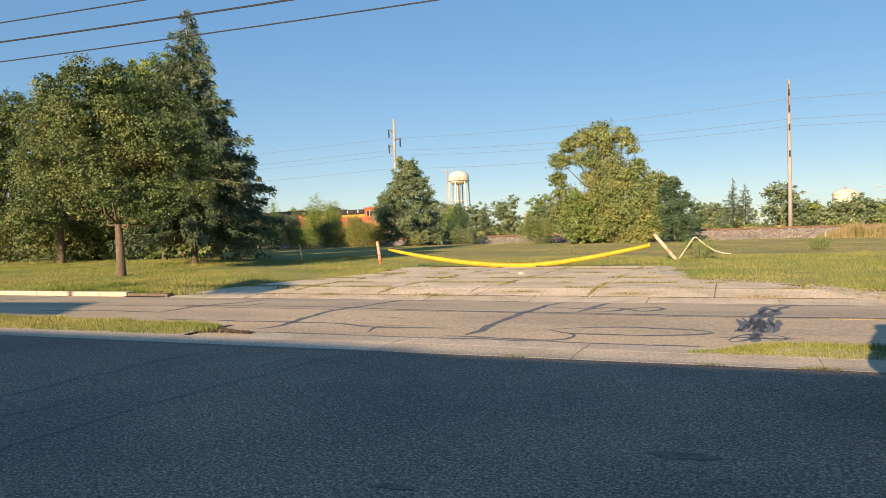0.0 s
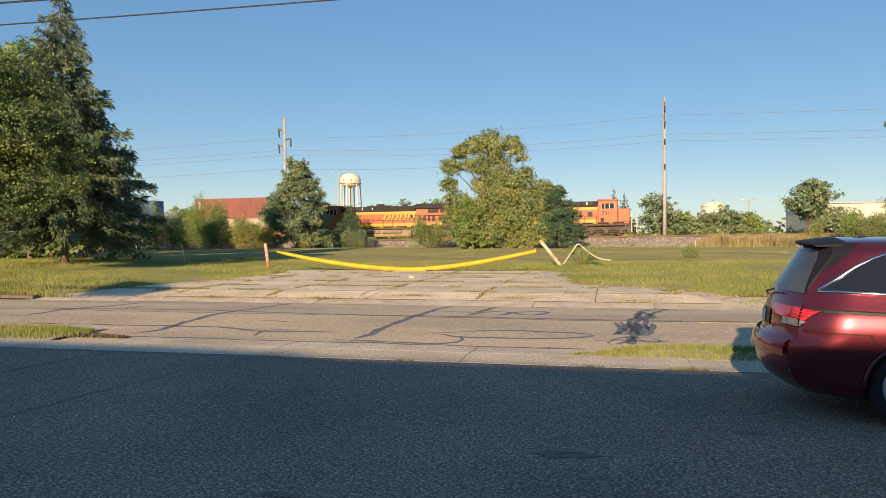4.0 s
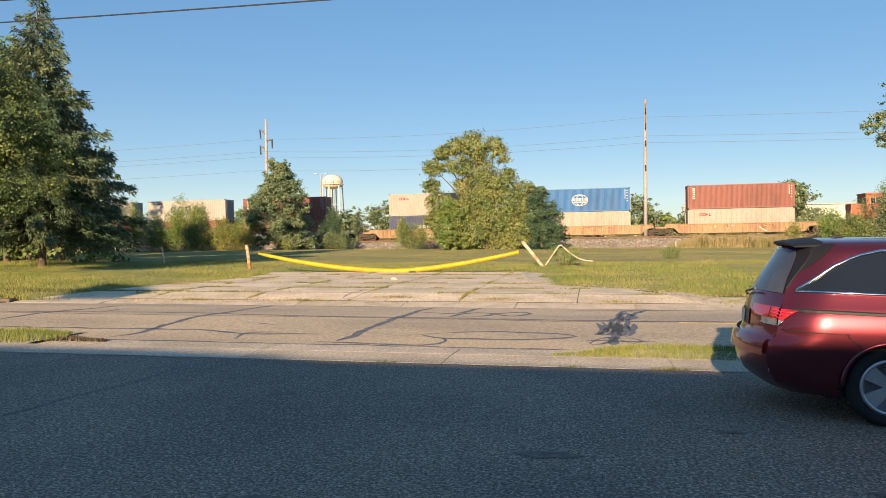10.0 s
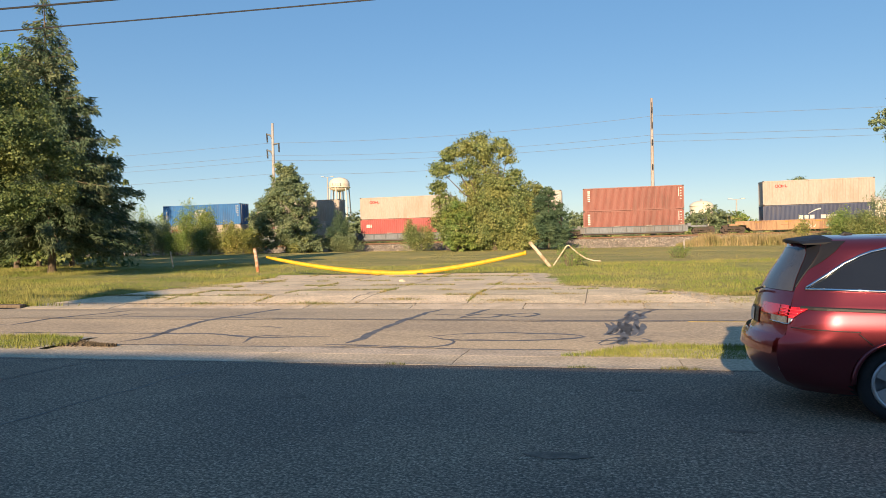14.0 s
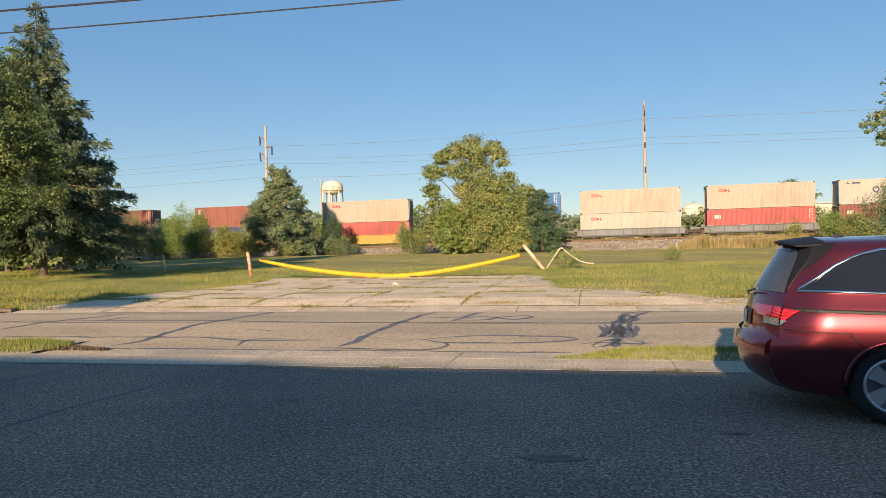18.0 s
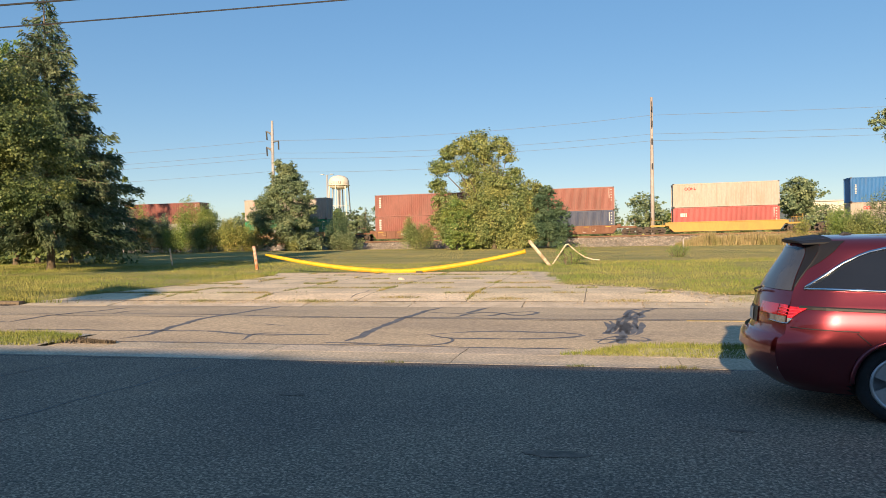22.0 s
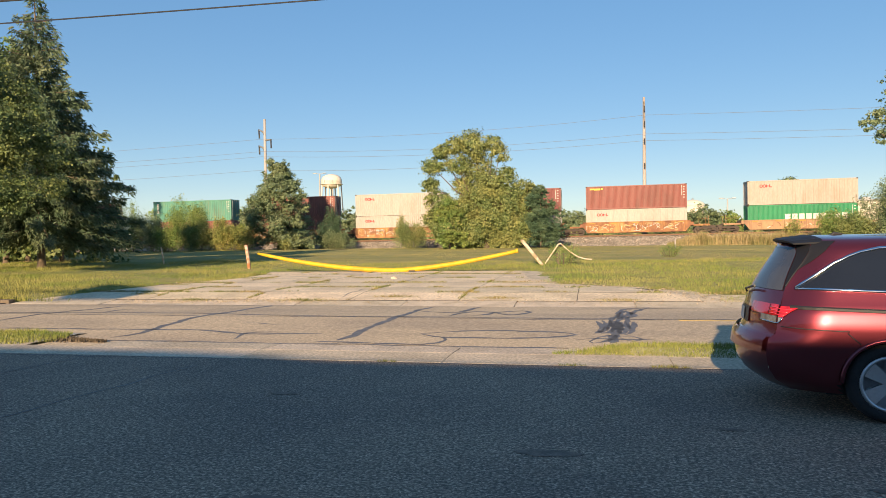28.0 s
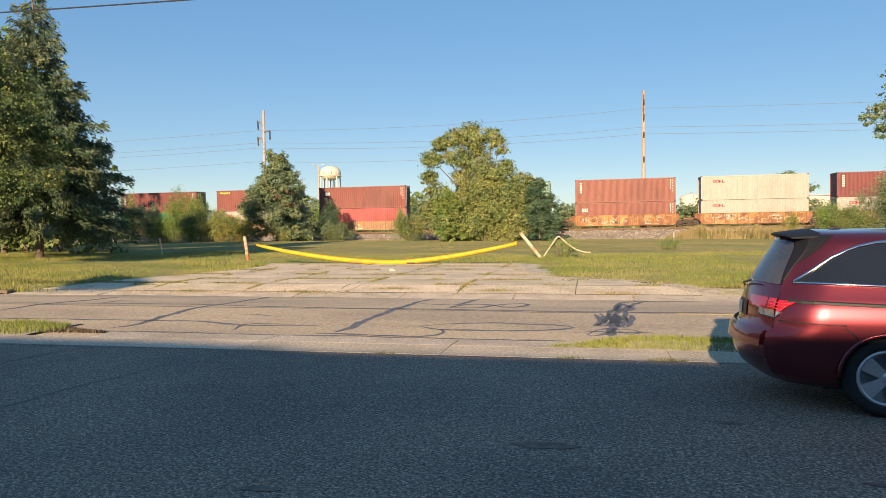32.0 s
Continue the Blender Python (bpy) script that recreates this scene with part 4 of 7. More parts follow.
# along the track, near side
r = R(15)
tl = blob_column(r, 96, 0.5, 10.5, lambda u: float(np.interp(u, (0, 0.2, 0.45, 0.7, 0.9, 1.0), (4.9, 5.6, 5.1, 3.5, 1.7, 0.6))), 0.95)
tl += [(-0.8, 0, 10.9, 0.5, 0.5, 0.6), (0.9, 0.2, 10.6, 0.5, 0.5, 0.6)]
round_tree("elm_tree", "egg-shaped dull green tree beside the track", (-37.7, 81.5, 0), 11.6, tl, 84000, 0.185, M["leaf_dark"], 0.22, 15, 0.2, lump=0.40)
r = R(16)
big = [(-1.3, 12.3, 1.8), (-3.6, 12.3, 1.3), (1.1, 12.2, 1.2), (-5.3, 11.6, 1.0), (-6.4, 9.8, 1.3), (-6.9, 7.7, 1.1), (-3.4, 10.2, 1.5), (-1.0, 9.5, 1.9), (1.9, 10.8, 1.1),
       (2.5, 8.5, 1.2), (0.4, 7.3, 1.9), (-5.3, 5.5, 1.6), (-2.0, 5.1, 1.9), (1.5, 4.9, 2.1), (-2.6, 0.9, 1.5), (0.4, 0.8, 1.5), (3.0, 0.9, 1.4), (4.3, 6.9, 1.4), (4.3, 4.5, 1.7), (-6.4, 3.5, 1.4), (-4.4, 2.3, 1.9),
       (-1.5, 1.9, 2.0), (2.0, 1.8, 2.0), (4.3, 2.0, 1.7), (-0.2, 3.4, 2.0), (-3.4, 4.0, 1.9), (3.2, 3.2, 1.9), (-2.6, 7.6, 1.5), (-0.6, 6.4, 1.7), (2.6, 6.2, 1.6)]
big = [(x, r.uniform(-1.6, 1.2), z, a, a, a * 0.9) for x, z, a in big]
round_tree("cottonwood_tree", "large olive and yellow-green cottonwood beside the track", (-12.5, 84.5, 0), 13.6, big, 120000, 0.20, M["leaf_olive"], 0.28, 16, 0.3, 14, lump=0.36, broad=1.5)
r = R(19)
round_tree("elm_tree", "dark green young tree in front of the cottonwood", (-16.6, 82.6, 0), 6.4, blob_column(r, 40, 0.4, 5.7, lambda u: 3.0 * (1 - u) ** 0.6 + 0.2, 0.8), 24000, 0.17, M["leaf_green"], 0.12, 19, 0.2)
r = R(17)
round_tree("juniper_tree", "dark green conical tree beside the track", (-6.0, 83.6, 0), 7.9, blob_column(r, 40, 0.5, 7.0, lambda u: 3.5 * (1 - u) ** 0.65 + 0.2, 0.85), 46000, 0.15, M["leaf_pine"], 0.14, 17, 0.2)
BUSH = (("shrub", "tall bright green shrub at the meadow edge", -47.8, 77.5, 4.8, 6.5, 11000, "leaf_green"), ("shrub", "bright green shrub at the meadow edge", -50.3, 78.0, 3.0, 4.6, 4500, "leaf_green"),
        ("shrub", "yellowing shrub at the meadow edge", -43.4, 77.5, 4.6, 3.8, 7500, "leaf_yellow"), ("shrub", "brownish shrub at the meadow edge", -45.6, 76.5, 3.6, 4.4, 6000, "leaf_olive"),
        ("shrub", "dusky green shrub beside the ballast", -33.4, 86.3, 4.6, 3.0, 6000, "leaf_dark"), ("shrub", "low dusky shrub beside the ballast", -31.6, 87.0, 3.4, 2.4, 3500, "leaf_dark"),
        ("shrub", "dark upright young tree behind the elm", -33.2, 87.0, 2.8, 5.6, 5500, "leaf_pine"), ("shrub", "grey-green shrub beside the cottonwood", -21.6, 83.6, 3.9, 3.7, 6000, "leaf_olive"), ("shrub", "dark shrub behind the meadow", -53.0, 79.0, 4.8, 4.4, 8000, "leaf_dark"),
        ("shrub", "dark shrub behind the meadow", -57.5, 79.0, 5.5, 6.0, 8000, "leaf_dark"), ("shrub", "slender bright young tree at the meadow edge", -55.6, 78.5, 2.6, 6.6, 3500, "leaf_green"),
        ("shrub", "dark shrub behind the meadow", -62.0, 77.0, 6.0, 6.5, 8000, "leaf_dark"), ("shrub", "dark understorey shrub in the wood", -45.0, 50.5, 6.0, 3.2, 5000, "leaf_maple"),
        ("shrub", "yellow-tinged shrub behind the marker post", -41.2, 78.5, 3.8, 3.3, 5000, "leaf_yellow"), ("shrub", "dark shrub at the foot of the elm", -36.0, 79.6, 3.6, 2.4, 3500, "leaf_olive"),
        ("shrub", "dark understorey shrub in the wood", -51.5, 52.0, 6.0, 3.0, 5000, "leaf_maple"), ("shrub", "dark understorey shrub in the wood", -59.0, 53.0, 6.0, 3.0, 5000, "leaf_maple"),
        ("shrub", "dark understorey shrub in the wood", -66.0, 53.0, 7.0, 3.0, 5000, "leaf_maple"), ("shrub", "small leafy shrub behind the bent post", -1.6, 39.0, 1.7, 1.35, 1500, "leaf_green"),
        ("shrub", "small scrubby weed by the survey stake", 5.0, 50.2, 1.6, 0.9, 1100, "leaf_green"), ("shrub", "slender yellowing sapling in the tall grass", 21.7, 86.2, 2.2, 3.4, 1100, "leaf_yellow"),
        ("shrub", "bright green shrub by the track", 24.4, 81.0, 3.2, 4.0, 5000, "leaf_green"), ("shrub", "large olive shrub by the track", 29.0, 79.0, 5.8, 6.7, 19000, "leaf_dark"), ("shrub", "olive shrub among the tall grass", 25.9, 79.5, 3.6, 3.4, 5000, "leaf_olive"))
for i, (nm, lb, x, y, w, h, n, m) in enumerate(BUSH):
    bush(nm, lb, (x, y, 0), w * 1.12, w * 0.9, h * 1.05, int(n * 1.6), 0.08 if h < 1.5 else 0.18, M[m], 50 + i)
# far side of the track
FAR = ((-98, 150, 9, 4.5), (-88, 150, 8.5, 4.5), (-80, 150, 7.5, 4), (-71, 140, 8.5, 4), (-62, 150, 8.5, 4.5), (-55, 140, 8, 3.6), (-51.5, 135, 7.4, 2.6), (-47.5, 135, 7.7, 3.0), (-41.0, 135, 8.5, 3.6), (-35.0, 138, 9.3, 2.6),
       (-31.5, 132, 7.0, 3), (-24, 138, 7.5, 3.6), (-15, 135, 7.6, 4), (-4, 140, 6.0, 4), (7.6, 122, 8.3, 3.4), (11.6, 126, 5.0, 2.6), (14.3, 124, 4.8, 2.6), (17.8, 122, 5.7, 2.8), (21.5, 125, 4.6, 3), (26.5, 108, 9.3, 3.2), (37, 135, 6, 4), (47, 118, 8.0, 3.6), (61, 130, 7.5, 4))
for i, (x, y, h, w) in enumerate(FAR):
    r = R(80 + i)
    round_tree("far_tree", "rounded green tree beyond the railway", (x, y, -0.3), h, blob_column(r, 20, h * 0.5 if h == 9.3 and x > 0 else 0.8, h * 0.9, lambda u: w * (1 - 0.45 * u), 1.7), 9000, 0.34, M["leaf_dark" if i % 3 else "leaf_green"], 0.2, 80 + i)
for i, (x, y, h) in enumerate(((0.1, 122, 9.4), (1.9, 122, 8.8), (-43.8, 130, 7.6))):
    conifer("far_spruce", "slim spruce beyond the railway", (x, y, -0.3), h, lambda u: 2.7 * (1 - u) + 0.2, M["needles"], 120 + i, 18, 0.3, 0.08, 7, 1.8)
hedge = []
r = R(9)
for i in range(150):
    x = -110 + 1.5 * i + r.uniform(-1, 1)
    hedge.append((x, 122 + r.uniform(-5, 5), r.uniform(0.6, 1.6), 1.6, 1.4, r.uniform(0.9, 1.9)))
tagged(new("hedge", quads_mesh("hedge", leaf_cloud(hedge, 22000, 0.46, 9, 20), M["leaf_olive"])), "low tangled scrub along the far railway boundary", "scrub", kind="stuff")
woods = []
for i in range(240):
    x = -420 + 3.6 * i + r.uniform(-2, 2)
    woods.append((x, 330 + r.uniform(-20, 20), r.uniform(1, 5.5), 5, 4, r.uniform(2.5, 4.5)))
tagged(new("far_woods", quads_mesh("far_woods", leaf_cloud(woods, 18000, 1.3, 10, 20), M["leaf_dark"])), "distant line of woods on the horizon", "woods", kind="stuff")
# tree by the lot's far end, one branch in view
r = R(18)
ov = [(-5.0, 0.3, 7.0, 0.6, 0.6, 0.35), (-4.4, 0, 7.3, 0.6, 0.7, 0.45), (-4.2, 0.2, 6.4, 0.45, 0.5, 0.4), (-3.7, 0, 6.8, 0.6, 0.7, 0.5), (-3.7, 0, 8.5, 0.6, 0.6, 0.4), (-3.9, 0, 9.3, 0.5, 0.5, 0.4)] + blob_column(r, 26, 5.4, 11, lambda u: 2.3 * (1 - 0.4 * u), 1.0)
ov += [(-3.3, 0.1, 7.8, 0.7, 0.7, 0.5), (-3.0, 0, 6.2, 0.8, 0.7, 0.5), (-2.6, 0, 5.5, 0.8, 0.8, 0.5), (-3.2, 0.2, 8.9, 0.7, 0.7, 0.5)]
round_tree("ash_tree", "leafy ash tree with one low branch reaching out", (18.65, 40.0, 0), 11.0, ov, 40000, 0.12, M["leaf_dark"], 0.22, 18, 0.4, 8)


# ---- railway ----
TRACK_Y, RAIL_Z, GRADE = 93.65, 1.30, 0.007
TRACK_TILT = -math.degrees(math.atan(GRADE))


def on_track(x, y=0.0, z=0.0):
    return pose(x, TRACK_Y + y, RAIL_Z + GRADE * x + z, 0, TRACK_TILT, 0)


bm = bmesh.new()
prof = [(-5.2, -1.75), (-4.3, -1.30), (-2.0, -0.32), (-1.7, -0.24), (1.7, -0.24), (2.2, -0.35), (4.6, -1.7)]
rows = []
for i in range(321):
    x = -450 + 2.5 * i
    rows.append([bm.verts.new((x, TRACK_Y + y, RAIL_Z + GRADE * x + z + (0.10 * noise.noise(Vector((x * 0.4, y, 1))) if -5 < y < -2.0 else 0))) for y, z in prof])
for a, b in zip(rows, rows[1:]):
    for k in range(len(prof) - 1):
        bm.faces.new((a[k], b[k], b[k + 1], a[k + 1]))
tagged(new("ballast_bed", mesh_of("ballast_bed", bm, M["ballast"])), "grey-brown crushed stone ballast embankment", "ballast", kind="structure")
nr = np.random.RandomState(3)
n = 26000
sx, sy = nr.uniform(-60, 45, n), nr.uniform(-5.0, -1.8, n)
sz = RAIL_Z + GRADE * sx + np.interp(sy, (-5.2, -4.3, -2.0, -1.7), (-1.75, -1.30, -0.32, -0.24))
s = nr.uniform(0.05, 0.13, n)[:, None]
c = np.stack([sx, sy + TRACK_Y, sz], 1)
a, b = nr.normal(size=(n, 3)), nr.normal(size=(n, 3))
tagged(new("ballast_stones", quads_mesh("ballast_stones", np.stack([c + a * s * 0.6, c + b * s * 0.6, c - a * s * 0.6 + np.array([0, 0, 0.03]), c - b * s * 0.6], 1).reshape(-1, 3), M["ballast"])),
       "loose crushed ballast stones on the slope", "ballast", kind="stuff")
track = thing("railway_track", "rusty steel rails on dark timber ties", "railway track", kind="structure")
for y in (-0.75, 0.75):
    bm = bmesh.new()
    box(bm, -450, 350, y - 0.035, y + 0.035, -0.05, 0.0)
    box(bm, -450, 350, y - 0.012, y + 0.012, -0.16, -0.045)
    box(bm, -450, 350, y - 0.07, y + 0.07, -0.185, -0.155)
    ob = part("rail", bm, M["rail"], track)
    ob.matrix_local = on_track(0)
bm = bmesh.new()
for i in range(240):
    x = -66 + 0.52 * i
    box(bm, x, x + 0.23, -1.3, 1.3, -0.30, -0.185)
ties = part("ties", bm, M["tie"], track, "row of dark timber ties")
ties.matrix_local = on_track(0)
ties["kind"] = "stuff"

# ---- rolling stock ----
def streaks(m, rust, amount):
    """Rust runs down from the roof rail: narrow, tall stains over a painted side."""
    n, l = m.node_tree.nodes, m.node_tree.links
    b = n["Principled BSDF"]
    src = b.inputs["Base Color"].links[0].from_socket
    tc, mp, t1, t2 = n.new("ShaderNodeTexCoord"), n.new("ShaderNodeMapping"), n.new("ShaderNodeTexNoise"), n.new("ShaderNodeTexNoise")
    info = n.new("ShaderNodeObjectInfo")
    mp.inputs["Scale"].default_value = (6.5, 1.0, 0.2)
    l.new(tc.outputs["Object"], mp.inputs[0]), l.new(info.outputs["Random"], mp.inputs["Location"])
    l.new(mp.outputs[0], t1.inputs["Vector"]), l.new(tc.outputs["Object"], t2.inputs["Vector"])
    t1.inputs["Scale"].default_value, t1.inputs["Detail"].default_value = 1.0, 6
    t2.inputs["Scale"].default_value, t2.inputs["Detail"].default_value = 0.35, 3
    mul, rg, mix = n.new("ShaderNodeMath"), n.new("ShaderNodeMapRange"), n.new("ShaderNodeMix")
    mul.operation, mix.data_type = "MULTIPLY", "RGBA"
    l.new(t1.outputs["Fac"], mul.inputs[0]), l.new(t2.outputs["Fac"], mul.inputs[1])
    rg.inputs[1].default_value, rg.inputs[2].default_value, rg.inputs[4].default_value = 0.26, 0.42, amount
    l.new(mul.outputs[0], rg.inputs[0]), l.new(rg.outputs[0], mix.inputs["Factor"])
    l.new(src, mix.inputs["A"])
    mix.inputs["B"].default_value = (*rust, 1)
    l.new(mix.outputs["Result"], b.inputs["Base Color"])


def paint(name, col, col2=None, vary=0.10, rough=0.55, scale=0.7, cover=(0.5, 0.75)):
    col, col2 = tuple(c * 0.86 for c in col), tuple(c * 0.86 for c in col2) if col2 else None
    return mat(name, col, rough, vary=vary, scale=scale, fine=7, bump=0.05, col2=col2 or tuple(c * 0.72 for c in col), stretch=(1, 1, 0.4), cover=cover)


P = {
    "red": paint("faded red container paint", (0.275, 0.092, 0.070)), "maroon": paint("maroon container paint", (0.20, 0.05, 0.048)),
    "cherry": paint("cherry red container paint", (0.43, 0.09, 0.086)), "white": paint("off-white container paint", (0.45, 0.402, 0.36), (0.385, 0.34, 0.29)),
    "cream": paint("cream container paint", (0.435, 0.365, 0.312), (0.375, 0.31, 0.245)), "blue": paint("blue container paint", (0.022, 0.15, 0.40)),
    "navy": paint("navy container paint", (0.045, 0.062, 0.125)), "green": paint("green container paint", (0.018, 0.25, 0.10)), "teal": paint("teal container paint", (0.10, 0.30, 0.22)),
    "brown": paint("red-brown container paint", (0.25, 0.075, 0.06)),
    "tan": paint("tan railcar paint", (0.41, 0.235, 0.112), (0.29, 0.155, 0.08), 0.2), "grey": paint("grey railcar paint", (0.165, 0.185, 0.215), (0.115, 0.115, 0.115), 0.2), "slate": paint("dark grey railcar steel", (0.085, 0.095, 0.11), (0.07, 0.065, 0.06), 0.2),
    "yellow": paint("yellow railcar paint", (0.48, 0.275, 0.04), (0.40, 0.22, 0.04)), "rust": paint("graffiti-stained rusty railcar", (0.48, 0.25, 0.095), (0.25, 0.11, 0.06), 0.25, 0.8, 1.3, (0.4, 0.6)),
    "rustbrown": paint("brown rusted railcar", (0.20, 0.092, 0.06), (0.27, 0.14, 0.075), 0.2, 0.8, 0.8, (0.5, 0.7)),
    "logo_red": paint("red lettering paint", (0.55, 0.04, 0.04)), "logo_white": paint("white lettering paint", (0.66, 0.63, 0.59)), "logo_blue": paint("dark blue lettering paint", (0.06, 0.08, 0.17)),
    "logo_yellow": paint("yellow lettering paint", (0.80, 0.55, 0.05)),
    "gear": mat("grimy running gear", (0.055, 0.044, 0.036), 0.85, vary=0.3, scale=4, fine=20, col2=(0.085, 0.058, 0.04)),
    "wheel": mat("worn steel wheel", (0.075, 0.055, 0.045), 0.7, 0.2, vary=0.2),
    "orange": paint("orange locomotive paint", (0.45, 0.115, 0.036), (0.34, 0.085, 0.032), 0.14, 0.5), "loco_yellow": paint("yellow locomotive stripe", (0.53, 0.34, 0.02), (0.45, 0.28, 0.03), 0.06, 0.45),
    "loco_black": paint("black locomotive paint", (0.022, 0.021, 0.022), (0.035, 0.03, 0.027), 0.2, 0.8), "tank": paint("dusty fuel tank", (0.36, 0.26, 0.15), (0.26, 0.18, 0.11), 0.2, 0.8),
    "spray_cream": paint("cream spray paint", (0.58, 0.43, 0.20)), "spray": paint("pale teal spray paint", (0.36, 0.44, 0.34)), "dust_gear": mat("dusty running gear", (0.125, 0.095, 0.072), 0.9, vary=0.35, scale=3, fine=16, col2=(0.085, 0.062, 0.048)),
    "vent": mat("dark radiator grille", (0.035, 0.03, 0.03), 0.7, vary=0.3, scale=2, fine=20),
}
for key, rust, amount in (("white", (0.25, 0.20, 0.15), 0.25), ("cream", (0.24, 0.18, 0.12), 0.4), ("red", (0.13, 0.05, 0.035), 0.6), ("brown", (0.12, 0.045, 0.03), 0.6),
                          ("maroon", (0.28, 0.12, 0.09), 0.3), ("cherry", (0.24, 0.07, 0.06), 0.5), ("blue", (0.06, 0.10, 0.18), 0.5), ("navy", (0.12, 0.11, 0.12), 0.5), ("teal", (0.16, 0.17, 0.10), 0.5),
                          ("green", (0.05, 0.15, 0.08), 0.5), ("tan", (0.15, 0.07, 0.035), 0.75), ("rust", (0.17, 0.07, 0.035), 0.8), ("rustbrown", (0.14, 0.06, 0.03), 0.8), ("grey", (0.10, 0.08, 0.06), 0.7),
                          ("orange", (0.24, 0.075, 0.035), 0.5), ("tank", (0.18, 0.12, 0.07), 0.6)):
    streaks(P[key], rust, amount)
CACHE = {}
MOVERS = []      # (thing, offset along the train, lateral, height)


def cached(key, build):
    if key not in CACHE:
        CACHE[key] = build()
    return CACHE[key]


CL, CW, CH = 12.19, 2.44, 2.9


def container_body(key, colour, deep):
    bm = bmesh.new()
    z0, z1, hx = 0.16, CH - 0.11, CL / 2 - 0.13
    for side in (-1, 1):
        yo, yi = side * (CW / 2 - 0.012), side * (CW / 2 - 0.012 - deep)
        n = 42
        pts = []
        for i in range(n):
            x = -hx + 2 * hx * i / n
            w = 2 * hx / n
            pts += [(x, yo), (x + w * 0.30, yo), (x + w * 0.5, yi), (x + w * 0.80, yi)]
        pts.append((hx, yo))
        lo, hi = [bm.verts.new((x, y, z0)) for x, y in pts], [bm.verts.new((x, y, z1)) for x, y in pts]
        for k in range(len(pts) - 1):
            bm.faces.new((lo[k], lo[k + 1], hi[k + 1], hi[k])[::-side])
    box(bm, -CL / 2 + 0.05, CL / 2 - 0.03, -CW / 2 + 0.10, CW / 2 - 0.10, 0.1, CH - 0.03)
    return mesh_of("container_body", bm, P[colour])


def container_frame(colour):
    bm = bmesh.new()
    for sx in (-1, 1):
        for sy in (-1, 1):
            x, y = sx * (CL / 2 - 0.075), sy * (CW / 2 - 0.075)
            box(bm, x - 0.075, x + 0.075, y - 0.075, y + 0.075, 0, CH)
    for sy in (-1, 1):
        y = sy * (CW / 2 - 0.05)
        box(bm, -CL / 2 + 0.15, CL / 2 - 0.15, y - 0.05, y + 0.05, 0.0, 0.16)
        box(bm, -CL / 2 + 0.15, CL / 2 - 0.15, y - 0.05, y + 0.05, CH - 0.12, CH)
    for sx in (-1, 1):
        x = sx * (CL / 2 - 0.06)
        box(bm, x - 0.06, x + 0.06, -CW / 2 + 0.15, CW / 2 - 0.15, 0.0, 0.14)
        box(bm, x - 0.06, x + 0.06, -CW / 2 + 0.15, CW / 2 - 0.15, CH - 0.14, CH)
    return mesh_of("container_frame", bm, P[colour])


def castings():
    return mesh_of("corner_castings", boxes(*[(sx * CL / 2 - (0.17 if sx > 0 else 0.006), sx * CL / 2 + (0.006 if sx > 0 else 0.17), sy * CW / 2 - (0.16 if sy > 0 else 0.006), sy * CW / 2 + (0.006 if sy > 0 else 0.16), z0, z0 + 0.118)
                                              for sx in (-1, 1) for sy in (-1, 1) for z0 in (0.0, CH - 0.113)]), P["gear"])


def doors(colour):
    bm = bmesh.new()
    for s in (-1, 1):
        box(bm, CL / 2 - 0.035, CL / 2 + 0.01, min(s * 0.02, s * 1.06), max(s * 0.02, s * 1.06), 0.16, CH - 0.16)
    return mesh_of("door", bm, P[colour])


def door_rods():
    bm = bmesh.new()
    for y in (-0.85, -0.3, 0.3, 0.85):
        tube(bm, [(CL / 2 + 0.035, y, 0.1), (CL / 2 + 0.035, y, CH - 0.1)], 0.022, 6)
    return mesh_of("lock_rods", bm, M["steel"])


def discs(items, depth=0.004, ring=0.0):
    """Flat plain shapes on the camera side: rounded blocks (x, z, w, h) in one mesh."""
    bm = bmesh.new()
    for x, z, w, h in items:
        box(bm, x - w / 2, x + w / 2, -CW / 2 - 0.012 - depth, -CW / 2 - 0.006, z - h / 2, z + h / 2)
    return bm


def ring_shape(x, z, r0, r1, sides=20, squash=1.0):
    bm = bmesh.new()
    ys = -CW / 2 - 0.016
    v = [[bm.verts.new((x + r * math.cos(2 * math.pi * k / sides), ys, z + squash * r * math.sin(2 * math.pi * k / sides))) for k in range(sides)] for r in (r0, r1)]
    for k in range(sides):
        bm.faces.new((v[0][k], v[0][(k + 1) % sides], v[1][(k + 1) % sides], v[1][k]))
    return bm


